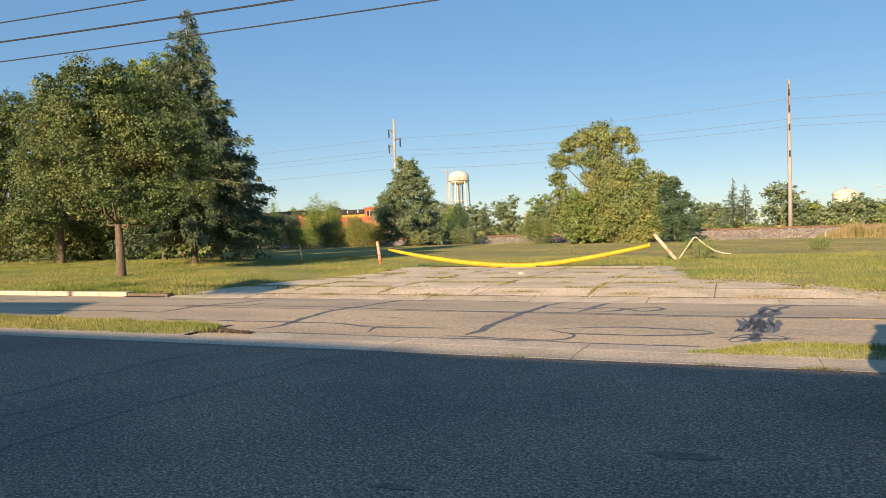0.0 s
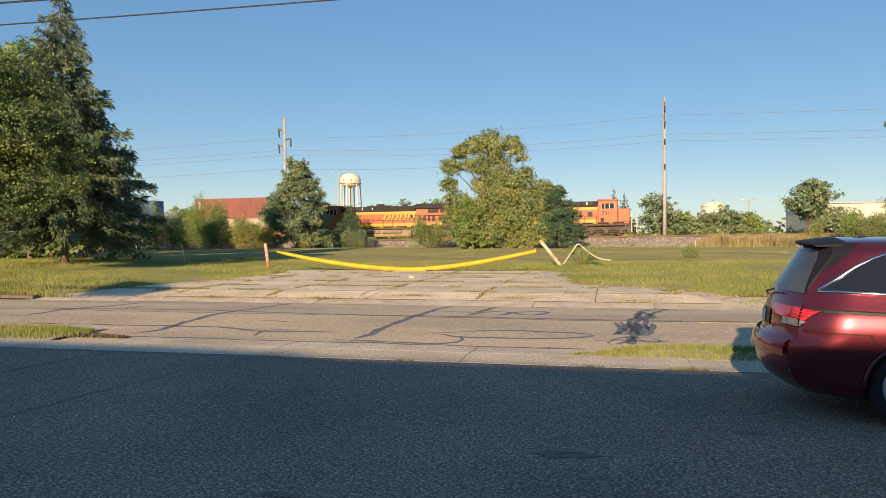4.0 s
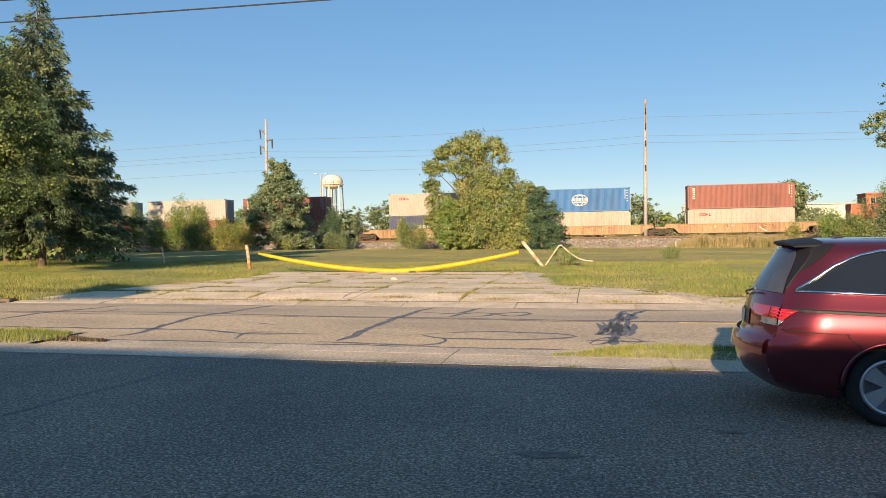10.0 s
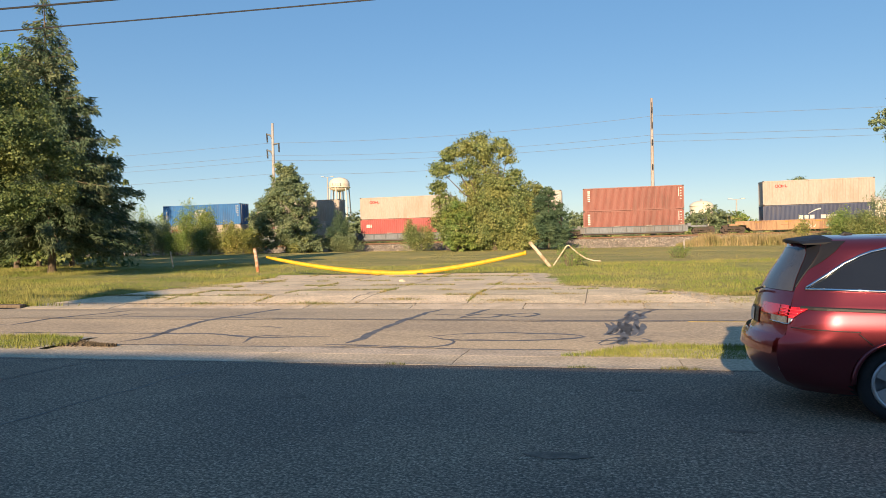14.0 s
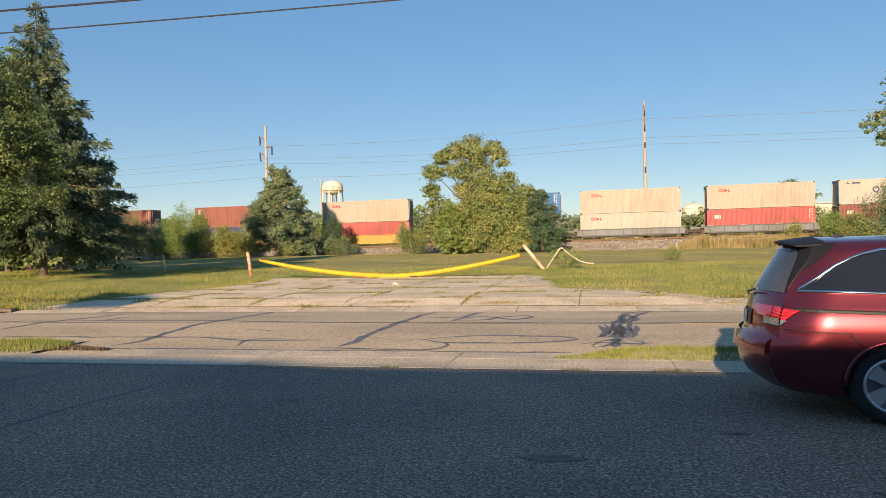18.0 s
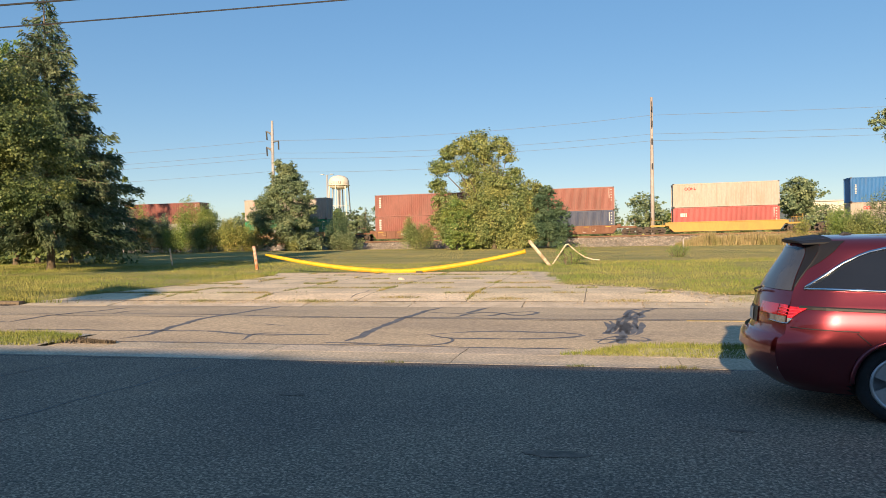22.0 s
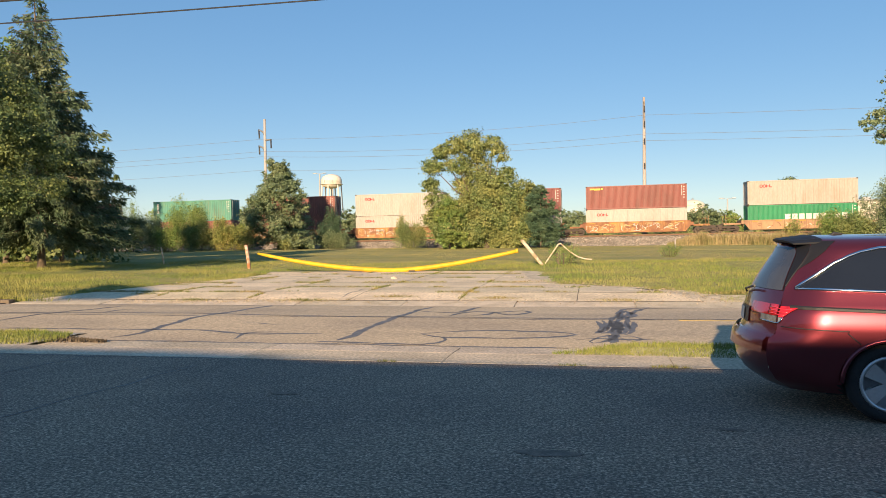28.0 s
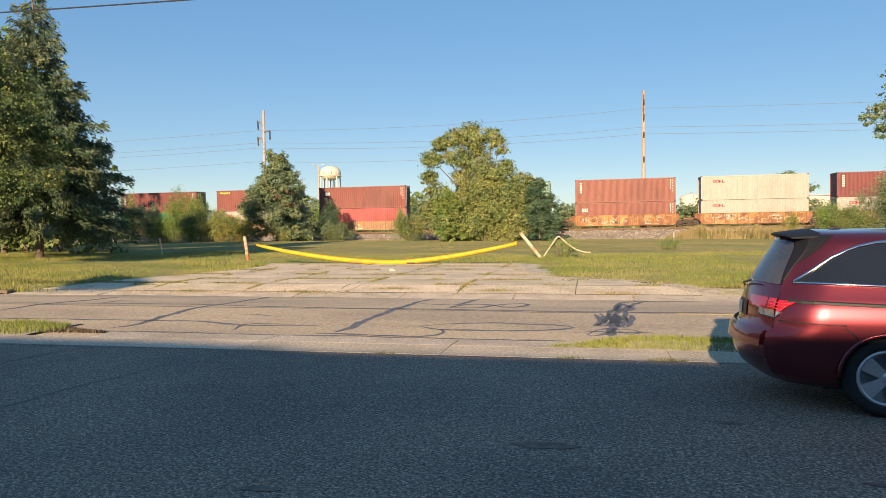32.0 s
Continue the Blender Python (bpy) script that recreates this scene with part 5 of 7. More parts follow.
def logo(kind, c):
    """Company marks as plain shapes."""
    L = -CL / 2
    if kind == "rings":          # two small red rings and two blocks at the upper left
        for k in (0, 1):
            part("mark", ring_shape(L + 1.55 + 0.36 * k, 2.25, 0.11, 0.19), P["logo_red"], c)
        part("mark", discs([(L + 2.24, 2.25, 0.30, 0.10), (L + 2.14, 2.25, 0.10, 0.34), (L + 2.60, 2.13, 0.30, 0.09), (L + 2.5, 2.25, 0.10, 0.34)]), P["logo_red"], c)
    elif kind == "globe":
        part("mark", ring_shape(-0.1, 1.45, 0.92, 1.02, 28, 0.72), P["logo_white"], c)
        part("mark", ring_shape(-0.1, 1.45, 0.40, 0.48, 24, 1.5), P["logo_white"], c)
        part("mark", discs([(-0.85 + 0.37 * k, 1.55, 0.26, 0.34) for k in range(5)] + [(-0.1, 1.2, 1.5, 0.16)]), P["logo_white"], c)
        part("mark", discs([(L + 0.55, 1.05 + 0.19 * k, 0.18, 0.13) for k in range(6)]), P["logo_white"], c)
    elif kind == "bigword":
        for k in range(5):
            part("mark", ring_shape(-2.1 + 1.18 * k, 1.65, 0.22, 0.38), P["logo_blue"], c)
        part("mark", discs([(L + 1.0, 2.45, 0.5, 0.06), (L + 1.0, 2.6, 0.08, 0.35), (L + 1.9, 2.5, 0.9, 0.2)]), P["logo_blue"], c)
    elif kind == "swoosh":
        part("mark", discs([(-1.9 + 0.62 * k, 1.42, 0.46, 0.44) for k in range(3)] + [(0.55 + 0.72 * k, 1.42, 0.56, 0.44) for k in range(3)]), P["logo_white"], c)
        bm = bmesh.new()
        pts = [(-1.1 + 0.2 * k, 1.75 + 0.55 * math.sin(k / 7 * 1.5)) for k in range(8)]
        up, dn = [bm.verts.new((a, -CW / 2 - 0.016, b + 0.07 + 0.012 * i)) for i, (a, b) in enumerate(pts)], [bm.verts.new((a, -CW / 2 - 0.016, b)) for a, b in pts]
        for k in range(7):
            bm.faces.new((dn[k], dn[k + 1], up[k + 1], up[k]))
        part("mark", bm, P["logo_white"], c)
    elif kind == "column":       # upright word at the left, code at the right
        part("mark", discs([(L + 0.72, 1.3 + 0.235 * k, 0.30, 0.16) for k in range(6)]), P["logo_white"], c)
    elif kind == "blocks":
        part("mark", discs([(L + 1.0, 2.0, 0.30, 0.42), (L + 1.3, 2.0, 0.2, 0.42), (L + 1.52, 2.0, 0.12, 0.42)]), P["logo_white"], c)
    elif kind == "longword":
        part("mark", discs([(-1.6 + 0.78 * k, 1.45, 0.60, 0.66) for k in range(9)]), P["logo_white"], c)
    elif kind == "yellowword":
        part("mark", discs([(L + 0.75, 2.55, 0.5, 0.20), (L + 1.4, 2.52, 0.75, 0.22), (L + 1.98, 2.55, 0.22, 0.20)]), P["logo_yellow"], c)
    elif kind == "smallword":
        part("mark", discs([(L + 0.65, 2.2, 0.36, 0.22)]), P["logo_red"], c)
        part("mark", discs([(L + 1.05 + 0.25 * k, 2.2, 0.19, 0.22) for k in range(5)]), P["logo_white"], c)
    if kind not in ("rings",):
        part("code_plate", discs([(CL / 2 - 0.62, 2.62 - 0.13 * k, 0.10, 0.08) for k in range(9)] + [(CL / 2 - 0.36, 2.55 - 0.33 * k, 0.16, 0.10) for k in range(5)]), P["logo_white"], c)


NAMES = {"red": "faded red", "maroon": "maroon", "cherry": "cherry red", "white": "off-white", "cream": "cream", "blue": "bright blue", "navy": "navy blue", "green": "green", "teal": "teal", "brown": "red-brown"}


def container(x, z, colour, mark, where):
    c = thing("shipping_container", NAMES[colour] + " corrugated steel shipping container, " + where, "container", group="containers on the train")
    deep = 0.018 if colour in ("white", "cream") else 0.036
    part("body", cached(("cb", colour), lambda: container_body("cb", colour, deep)), None, c)
    part("frame", cached(("cf", colour), lambda: container_frame(colour)), None, c)
    part("door", cached(("cd", colour), lambda: doors(colour)), None, c)
    part("lock_rods", cached("rods", door_rods), None, c)
    part("corner_castings", cached("cast", castings), None, c)["kind"] = "stuff"
    if mark:
        logo(mark, c)
    for o in c.children:
        if o.name.startswith(("mark", "code_plate", "lock_rods")):
            o["kind"] = "stuff"
    MOVERS.append((c, x, 0.0, z))
    return c


def truck(parent, x, wheels=(-0.9, 0.9), r=0.42):
    """A bogie: side frames, bolster, springs, wheels."""
    key = ("truck", wheels, r)

    def frame_mesh():
        bm = bmesh.new()
        w = max(wheels)
        for y in (-1.05, 1.05):
            box(bm, -w - 0.25, w + 0.25, y - 0.07, y + 0.07, 0.52, 0.68, 0.02)
            box(bm, -w * 0.55, w * 0.55, y - 0.08, y + 0.08, 0.20, 0.36, 0.02)
            for q in wheels:
                box(bm, q - 0.17, q + 0.17, y - 0.11, y + 0.11, 0.30, 0.60, 0.03)
            if len(wheels) == 2:
                for e in (-1, 1):
                    tube(bm, [(e * w, y, 0.56), (e * w * 0.55, y, 0.74), (0, y, 0.78)], [0.07, 0.085, 0.09], 6)
                    tube(bm, [(e * w, y, 0.42), (e * w * 0.5, y, 0.26), (0, y, 0.22)], [0.06, 0.07, 0.08], 6)
            for q in (-0.16, 0.0, 0.16):
                lathe(bm, [(0.06, 0.36), (0.06, 0.54)], 8, (q, y, 0))
        box(bm, -0.2, 0.2, -1.15, 1.15, 0.48, 0.78)
        return mesh_of("side_frame", bm, P["gear"])

    def wheel_mesh():
        bm = bmesh.new()
        lathe(bm, [(0.08, -0.06), (r - 0.09, -0.05), (r, -0.07), (r + 0.02, 0.05), (r + 0.02, 0.07), (0.08, 0.07)], 20)
        bmesh.ops.rotate(bm, verts=bm.verts, cent=(0, 0, 0), matrix=Matrix.Rotation(radians(90), 3, "X"))
        return mesh_of("wheel", bm, P["wheel"])
    t = part("truck", cached(key, frame_mesh), None, parent)
    t.location = (x, 0, 0)
    for q in wheels:
        for y in (-0.76, 0.76):
            wob = part("wheel", cached(key + ("w",), wheel_mesh), None, t)
            wob.location = (q, y, r)


def well_car(x, kind, colour, half, trucks, label):
    """A double-stack well car unit: deep side sills with ribs, top chord, end platforms, trucks."""
    c = thing("well_car", label, "railcar", group="well cars of the train")
    top = {"grey": 1.26, "tan": 1.44, "yellow": 1.46, "rustbrown": 1.32}.get(colour, 1.64)
    trim = "slate" if colour == "grey" else colour
    for s in (-1, 1):
        y = s * 1.36

        def sill():
            bm = bmesh.new()
            v = [(-half, top - 0.06), (half, top - 0.06), (half, 1.02), (half - 0.55, 0.34), (-half + 0.55, 0.34), (-half, 1.02)]
            if half > 7:        # long wells: the sides run out over the trucks
                e = half + 0.95
                v = [(-e, top - 0.06), (e, top - 0.06), (e, 1.0), (half + 0.1, 0.92), (half - 0.4, 0.34), (-half + 0.4, 0.34), (-half - 0.1, 0.92), (-e, 1.0)]
            if kind == "flat":
                v = [(-half, top - 0.06), (half, top - 0.06), (half, 0.42), (-half, 0.42)]
            a = [bm.verts.new((p, y - 0.02, q)) for p, q in v]
            b = [bm.verts.new((p, y + 0.02, q)) for p, q in v]
            bm.faces.new(a), bm.faces.new(b[::-1])
            for k in range(len(v)):
                bm.faces.new((a[k], b[k], b[(k + 1) % len(v)], a[(k + 1) % len(v)]))
            bmesh.ops.recalc_face_normals(bm, faces=bm.faces)
            return mesh_of("side_sill", bm, P[colour])
        part("side_sill", cached(("sill", kind, colour, half, s), sill), None, c)
        part("top_chord", cached(("chord", kind, colour, half, s), lambda: mesh_of("top_chord", boxes((-half - (0.9 if half > 7 else 0.02), half + (0.9 if half > 7 else 0.02), y - 0.07, y + 0.07, top - 0.11, top), bevel=0.012), P[trim])), None, c)
        lo = 0.34 if kind != "flat" else 0.42
        part("bottom_chord", cached(("low", kind, colour, half, s), lambda: mesh_of("bottom_chord", boxes((-half + 0.6, half - 0.6, y - 0.06, y + 0.06, lo - 0.06, lo + 0.10)), P[trim])), None, c)
        if s < 0 and kind != "smooth":
            rib = cached(("rib", kind, colour), lambda: mesh_of("rib", boxes((-0.05, 0.05, -1.47, -1.375, lo + 0.1, top - 0.11)), P[trim]))
            n = int(half * 2 / (1.8 if kind == "flat" else 1.35))
            for i in range(n + 1):
                ob = part("rib", rib, None, c)
                ob.location.x = -half + 0.65 + (2 * half - 1.3) * i / n
    part("floor", cached(("floor", half), lambda: mesh_of("floor", boxes((-half + 0.5, half - 0.5, -1.3, 1.3, 0.22, 0.30)), P["gear"])), None, c)
    for tx in trucks:
        s = 1 if tx > 0 else -1
        e = abs(tx)
        dk = boxes((min(s * (half - 0.3), s * (e + 0.5)), max(s * (half - 0.3), s * (e + 0.5)), -0.9, 0.9, 0.92, 1.14), (min(s * (half - 0.1), s * (half + 0.35)), max(s * (half - 0.1), s * (half + 0.35)), -1.36, 1.36, 1.0, 1.42), bevel=0.02)
        part("end_platform", dk, P[colour], c)
        if e - half > 1.2:
            rl = tubes(([(s * (e + 0.3), -1.2, 1.1), (s * (e + 0.3), -1.2, 2.1), (s * (e + 0.3), 1.2, 2.1), (s * (e + 0.3), 1.2, 1.1)], 0.025),
                       ([(s * (e - 0.9), -1.25, 1.1), (s * (e - 0.9), -1.25, 1.75), (s * (e + 0.3), -1.25, 1.75)], 0.022), sides=6)
            part("handrail", rl, P[colour], c)
            bw = bmesh.new()
            lathe(bw, [(0.22, -0.02), (0.25, 0.0), (0.22, 0.02)], 14)
            bmesh.ops.rotate(bw, verts=bw.verts, cent=(0, 0, 0), matrix=Matrix.Rotation(radians(90), 3, "Y"))
            bmesh.ops.translate(bw, verts=bw.verts, vec=(s * (e + 0.34), -0.5, 1.9))
            part("brake_wheel", bw, P["gear"], c)
            part("coupler", boxes((min(s * (e + 0.4), s * (e + 1.25)), max(s * (e + 0.4), s * (e + 1.25)), -0.14, 0.14, 0.78, 1.0), bevel=0.03), P["gear"], c)
        truck(c, tx)
    if 47 < x < 48:
        rr = random.Random(3)
        bm = bmesh.new()
        for k in range(26):
            q, z = 0.6 + 2.2 * k / 26, rr.uniform(0.5, 1.15)
            box(bm, q, q + rr.uniform(0.08, 0.3), -1.462, -1.40, z, z + rr.uniform(0.06, 0.3))
        part("graffiti", bm, P["spray"], c, "pale teal spray-painted scrawl")["kind"] = "stuff"
    if colour in ("rust", "rustbrown", "tan"):
        rr = random.Random(int(x * 10))
        heavy = colour == "rust"
        for tone, n in (("spray_cream", 30 if heavy else 2), ("logo_white", 22 if heavy else 4), ("rustbrown", 16 if heavy else 6)):
            bm = bmesh.new()
            for k in range(n):
                q, z = rr.uniform(-half + 0.8, half - 1.4), rr.uniform(0.55, top - 0.35)
                a = rr.uniform(0, 6.28)
                turn, wd = rr.uniform(-0.9, 0.9), rr.uniform(0.018, 0.05)
                last = None
                for m in range(rr.randint(5, 10)):
                    pair = [bm.verts.new((q - wd * math.sin(a) * e, -1.388, z + wd * math.cos(a) * e)) for e in (-1, 1)]
                    if last:
                        bm.faces.new((last[0], pair[0], pair[1], last[1]))
                    last = pair
                    a += turn + rr.uniform(-0.4, 0.4)
                    q, z = q + 0.16 * math.cos(a), min(max(z + 0.12 * math.sin(a), 0.48), top - 0.2)
            part("graffiti", bm, P[tone], c, "sprayed scrawl and faded stencilled marks")["kind"] = "stuff"
        bm = bmesh.new()
        for k in range(5):
            q = -half + 1.2 + k * (2 * half - 2.4) / 4
            box(bm, q - 0.35, q + 0.35, -1.447, -1.42, top - 0.22, top - 0.125)
        part("reflector", bm, P["yellow"], c)["kind"] = "stuff"
    elif kind == "flat":
        bm = bmesh.new()
        for k in range(4):
            q = -half + 0.7 + k * (2 * half - 1.4) / 3
            box(bm, q - 0.35, q + 0.35, -1.45, -1.425, top + 0.004, top + 0.07)
        part("reflector", bm, P["cream"], c)["kind"] = "stuff"
    MOVERS.append((c, x, 0.0, 0.0))
    return c


# offsets along the train, car types, lower and upper boxes with their marks
CARS = [
    (85.96, "ribbed", "tan", 7.6, (9.5, -9.4), ("cream", "rings"), ("red", "column")),
    (66.92, "ribbed", "tan", 7.9, (-9.5,), ("cream", "rings"), ("blue", "globe")),
    (47.81, "ribbed", "tan", 7.9, (-9.4,), ("navy", "swoosh"), ("cream", "rings")),
    (26.58, "flat", "grey", 6.5, (8.4, -7.5), ("red", "column"), ("red", "column")),
    (11.66, "flat", "grey", 6.5, (-7.4,), ("brown", "blocks"), ("white", "bigword")),
    (-3.10, "flat", "grey", 6.5, (-7.6,), ("cherry", "blocks"), ("cream", "rings")),
    (-18.36, "flat", "grey", 6.5, (-7.4,), ("white", "rings"), ("cream", "rings")),
    (-33.08, "flat", "grey", 6.5, (-8.2,), ("cream", "rings"), ("blue", "globe")),
    (-53.00, "smooth", "yellow", 6.7, (8.3, -8.3), ("cherry", "blocks"), ("cream", "rings")),
    (-72.25, "ribbed", "rustbrown", 6.5, (8.3, -8.3), ("navy", "smallword"), ("red", "column")),
    (-91.47, "ribbed", "rustbrown", 6.5, (8.3, -8.3), ("red", "column"), ("red", "column")),
    (-110.67, "ribbed", "tan", 6.5, (8.3, -8.3), ("green", "longword"), ("cream", "rings")),
    (-129.85, "ribbed", "rust", 6.5, (8.3, -7.65), ("white", "rings"), ("brown", "yellowword")),
    (-145.18, "ribbed", "rust", 6.5, (-7.65,), ("white", "rings"), ("maroon", "column")),
    (-160.43, "ribbed", "rust", 6.5, (-7.6,), ("white", "rings"), ("white", "rings")),
    (-175.58, "ribbed", "rust", 6.5, (-7.65,), ("red", "blocks"), ("red", "column")),
    (-190.97, "ribbed", "rust", 6.5, (-8.3,), ("brown", "blocks"), ("teal", "column")),
    (-209.98, "ribbed", "tan", 6.5, (8.3, -7.65), ("cherry", "smallword"), ("brown", "blocks")),
    (-225.30, "ribbed", "tan", 6.5, (-7.65,), ("white", "rings"), ("brown", "yellowword")),
    (-240.60, "ribbed", "tan", 6.5, (-8.3,), ("green", "blocks"), ("maroon", "column")),
]
CARNAME = {"tan": "tan steel double-stack well car with ribbed sides", "grey": "grey articulated double-stack well car", "yellow": "bright yellow smooth-sided well car",
           "rustbrown": "rust-brown double-stack well car with yellow deck", "rust": "graffiti-covered rusty double-stack well car"}
for x, kind, col, half, tr, low, high in CARS:
    well_car(x, kind, col, half, tr, CARNAME[col])
    container(x, 0.30, low[0], low[1], "lower in a well car")
    container(x, 3.245, high[0], high[1], "stacked on top")


def word(text, x, z, size, y, material, parent, name="number"):
    cu = bpy.data.curves.new(name, "FONT")
    cu.body, cu.size, cu.extrude, cu.align_x = text, size, 0.003, "CENTER"
    cu.materials.append(material)
    ob = new(name, cu)
    ob.parent = parent
    ob.matrix_local = pose(x, y, z, 90, 0, 0)
    return ob


def locomotive(x, f, number, label, swoosh):
    """A six-axle diesel; f = 1 when its cab leads to +x, -1 when the cab is at the other end."""
    c = thing("locomotive", label, "locomotive", group="locomotives")

    def bx(name, material, *dims, bevel=0.03, lab=""):
        bm = bmesh.new()
        for x0, x1, y0, y1, z0, z1 in dims:
            box(bm, min(f * x0, f * x1), max(f * x0, f * x1), y0, y1, z0, z1, bevel)
        return part(name, bm, material, c, lab)
    bx("underframe", P["dust_gear"], (-10.4, 10.4, -1.48, 1.48, 1.34, 1.58))
    bx("walkway_edge", P["loco_black"], (-10.2, 10.2, -1.54, 1.54, 1.58, 1.70))
    bx("sill_reflector", P["loco_yellow"], *[(-9.6 + 1.9 * k, -9.1 + 1.9 * k, -1.56, -1.53, 1.59, 1.69) for k in range(11)], bevel=0.004)
    bx("hood", P["orange"], (-10.0, 6.2, -0.95, 0.95, 1.7, 3.98))
    bx("hood_stripe", P["loco_yellow"], (-9.9, 6.15, -0.975, 0.975, 1.74, 2.14))
    bx("hood_band", P["loco_yellow"], (-4.55, 6.15, -0.975, 0.975, 3.36, 3.70))
    bx("hood_shoulder", P["loco_black"], (-4.55, 6.15, -0.972, 0.972, 3.705, 4.0), bevel=0.05)
    bx("hood_roof", P["loco_black"], (-4.5, 6.2, -0.9, 0.9, 3.99, 4.44), (-0.5, 2.5, -0.7, 0.7, 4.44, 4.56))
    bx("radiator_roof", P["loco_black"], (-10.5, -4.3, -1.52, 1.52, 4.02, 4.52), (-10.3, -4.6, -1.3, 1.3, 4.52, 4.66))
    bx("radiator_housing", P["orange"], (-10.0, -4.6, -1.2, 1.2, 3.1, 4.02))
    bx("radiator_grille", P["vent"], (-9.6, -7.9, -1.23, 1.23, 3.42, 3.92), (-7.7, -6.2, -1.23, 1.23, 3.42, 3.92))
    for i in range(6):
        xx = -9.3 + 0.62 * i + (0.35 if i > 2 else 0)
        bx("door_louvre", P["vent"], (xx, xx + 0.34, -0.985, 0.985, 2.3, 3.05), bevel=0.01)
    for i in range(9):
        xx = -3.6 + 1.05 * i
        bx("hood_door", P["orange"], (xx, xx + 0.98, -0.985, -0.94, 2.16, 3.33), bevel=0.012)
    bx("cab", P["orange"], (6.2, 8.6, -1.5, 1.5, 1.7, 4.45), bevel=0.08)
    bx("cab_roof", P["orange"], (6.1, 8.7, -1.48, 1.48, 4.44, 4.66), bevel=0.09)
    bx("nose", P["orange"], (8.6, 10.1, -1.05, 1.05, 1.7, 3.45), bevel=0.14)
    bx("cab_window", M["glass_dark"], (6.65, 7.0, -1.515, 1.515, 3.45, 4.1), (7.1, 7.55, -1.515, 1.515, 3.45, 4.1), (7.65, 8.15, -1.515, 1.515, 3.45, 4.1), bevel=0.02)
    bx("window_frame", P["logo_white"], (6.58, 6.63, -1.52, 1.52, 3.4, 4.15), (7.02, 7.08, -1.52, 1.52, 3.4, 4.15), (7.57, 7.63, -1.52, 1.52, 3.4, 4.15), (8.17, 8.22, -1.52, 1.52, 3.4, 4.15), bevel=0.005)
    bx("windshield", M["glass_dark"], (8.59, 8.64, -1.3, -0.15, 3.5, 4.2), (8.59, 8.64, 0.15, 1.3, 3.5, 4.2), bevel=0.01)
    bx("fuel_tank", P["tank"], (-3.9, 3.9, -1.4, 1.4, 0.32, 1.24), bevel=0.12)
    ab = bmesh.new()
    for z, a, b in ((0.95, -2.6, 0.2), (0.95, 0.5, 2.9)):
        tube(ab, [(f * a, -1.5, z), (f * b, -1.5, z)], 0.17, 10)
    part("air_reservoir", ab, P["tank"], c)
    bx("hood_box", P["vent"], (4.9, 5.5, -0.99, 0.99, 2.5, 3.1), bevel=0.01)
    bx("hood_box", P["vent"], (-4.4, -3.8, -0.99, 0.99, 2.6, 3.25), bevel=0.01)
    bx("roof_rack", P["logo_white"], (4.75, 4.9, -0.94, -0.9, 3.75, 4.35), (3.0, 3.15, -0.94, -0.9, 3.75, 4.35), (1.6, 1.72, -0.94, -0.9, 3.8, 4.3), bevel=0.005)
    bx("cab_door", P["vent"], (6.5, 6.95, -1.512, -1.49, 1.8, 2.3), bevel=0.01)
    bx("exhaust_stack", P["loco_black"], (0.3, 1.3, -0.25, 0.25, 4.5, 4.8))
    bx("roof_vent", P["vent"], (2.9, 4.0, -0.93, 0.93, 4.02, 4.36), (4.4, 5.6, -0.93, 0.93, 4.02, 4.36), bevel=0.01)
    bx("horn", P["loco_black"], (-2.9, -2.4, -0.3, 0.3, 4.44, 4.66))
    rail = bmesh.new()
    tube(rail, [(-10.2, -1.52, 2.72), (6.0, -1.52, 2.72)] if f > 0 else [(10.2, -1.52, 2.72), (-6.0, -1.52, 2.72)], 0.022, 6)
    part("handrail", rail, P["rustbrown"], c)
    for i in range(12):
        xx = f * (-10.2 + 16.2 * i / 11)
        part("stanchion", tube(bmesh.new(), [(xx, -1.52, 1.7), (xx, -1.52, 2.74)], 0.022, 6), P["rustbrown"], c)
    for e in (-1, 1):
        for k in range(4):
            bx("step", P["dust_gear"], (e * 10.55 - 0.28, e * 10.55 + 0.28, -1.5, -0.95, 0.40 + 0.32 * k, 0.45 + 0.32 * k), bevel=0.008)
        part("grab_iron", tubes(([(f * e * 10.85, -1.5, 0.5), (f * e * 10.85, -1.5, 2.7)], 0.03), ([(f * e * 10.25, -1.5, 0.5), (f * e * 10.25, -1.5, 2.7)], 0.03), sides=6), P["logo_white"], c)
        bx("end_platform", P["loco_black"], (e * 10.35, e * 10.95, -1.45, 1.45, 1.35, 1.6))
        bx("piping", P["dust_gear"], (e * 4.35 - 0.42, e * 4.35 + 0.42, -1.2, 1.2, 0.5, 1.27), bevel=0.08)
        bx("sand_box", P["dust_gear"], (e * 9.95 - 0.25, e * 9.95 + 0.25, -1.2, 1.2, 0.45, 1.3), bevel=0.05)
        bx("coupler", P["gear"], (e * 10.8, e * 11.3, -0.16, 0.16, 0.78, 1.05))
        truck(c, f * e * 7.2, (-1.85, 0.0, 1.85), 0.53)
        bx("traction_frame", P["dust_gear"], (e * 7.2 - 2.7, e * 7.2 + 2.7, -1.18, -1.08, 0.72, 0.94), *[(e * 7.2 + q - 0.24, e * 7.2 + q + 0.24, -1.24, -1.1, 0.38, 0.80) for q in (-1.85, 0, 1.85)], (e * 7.2 - 2.3, e * 7.2 + 2.3, -0.9, 0.9, 0.5, 1.3), bevel=0.04)
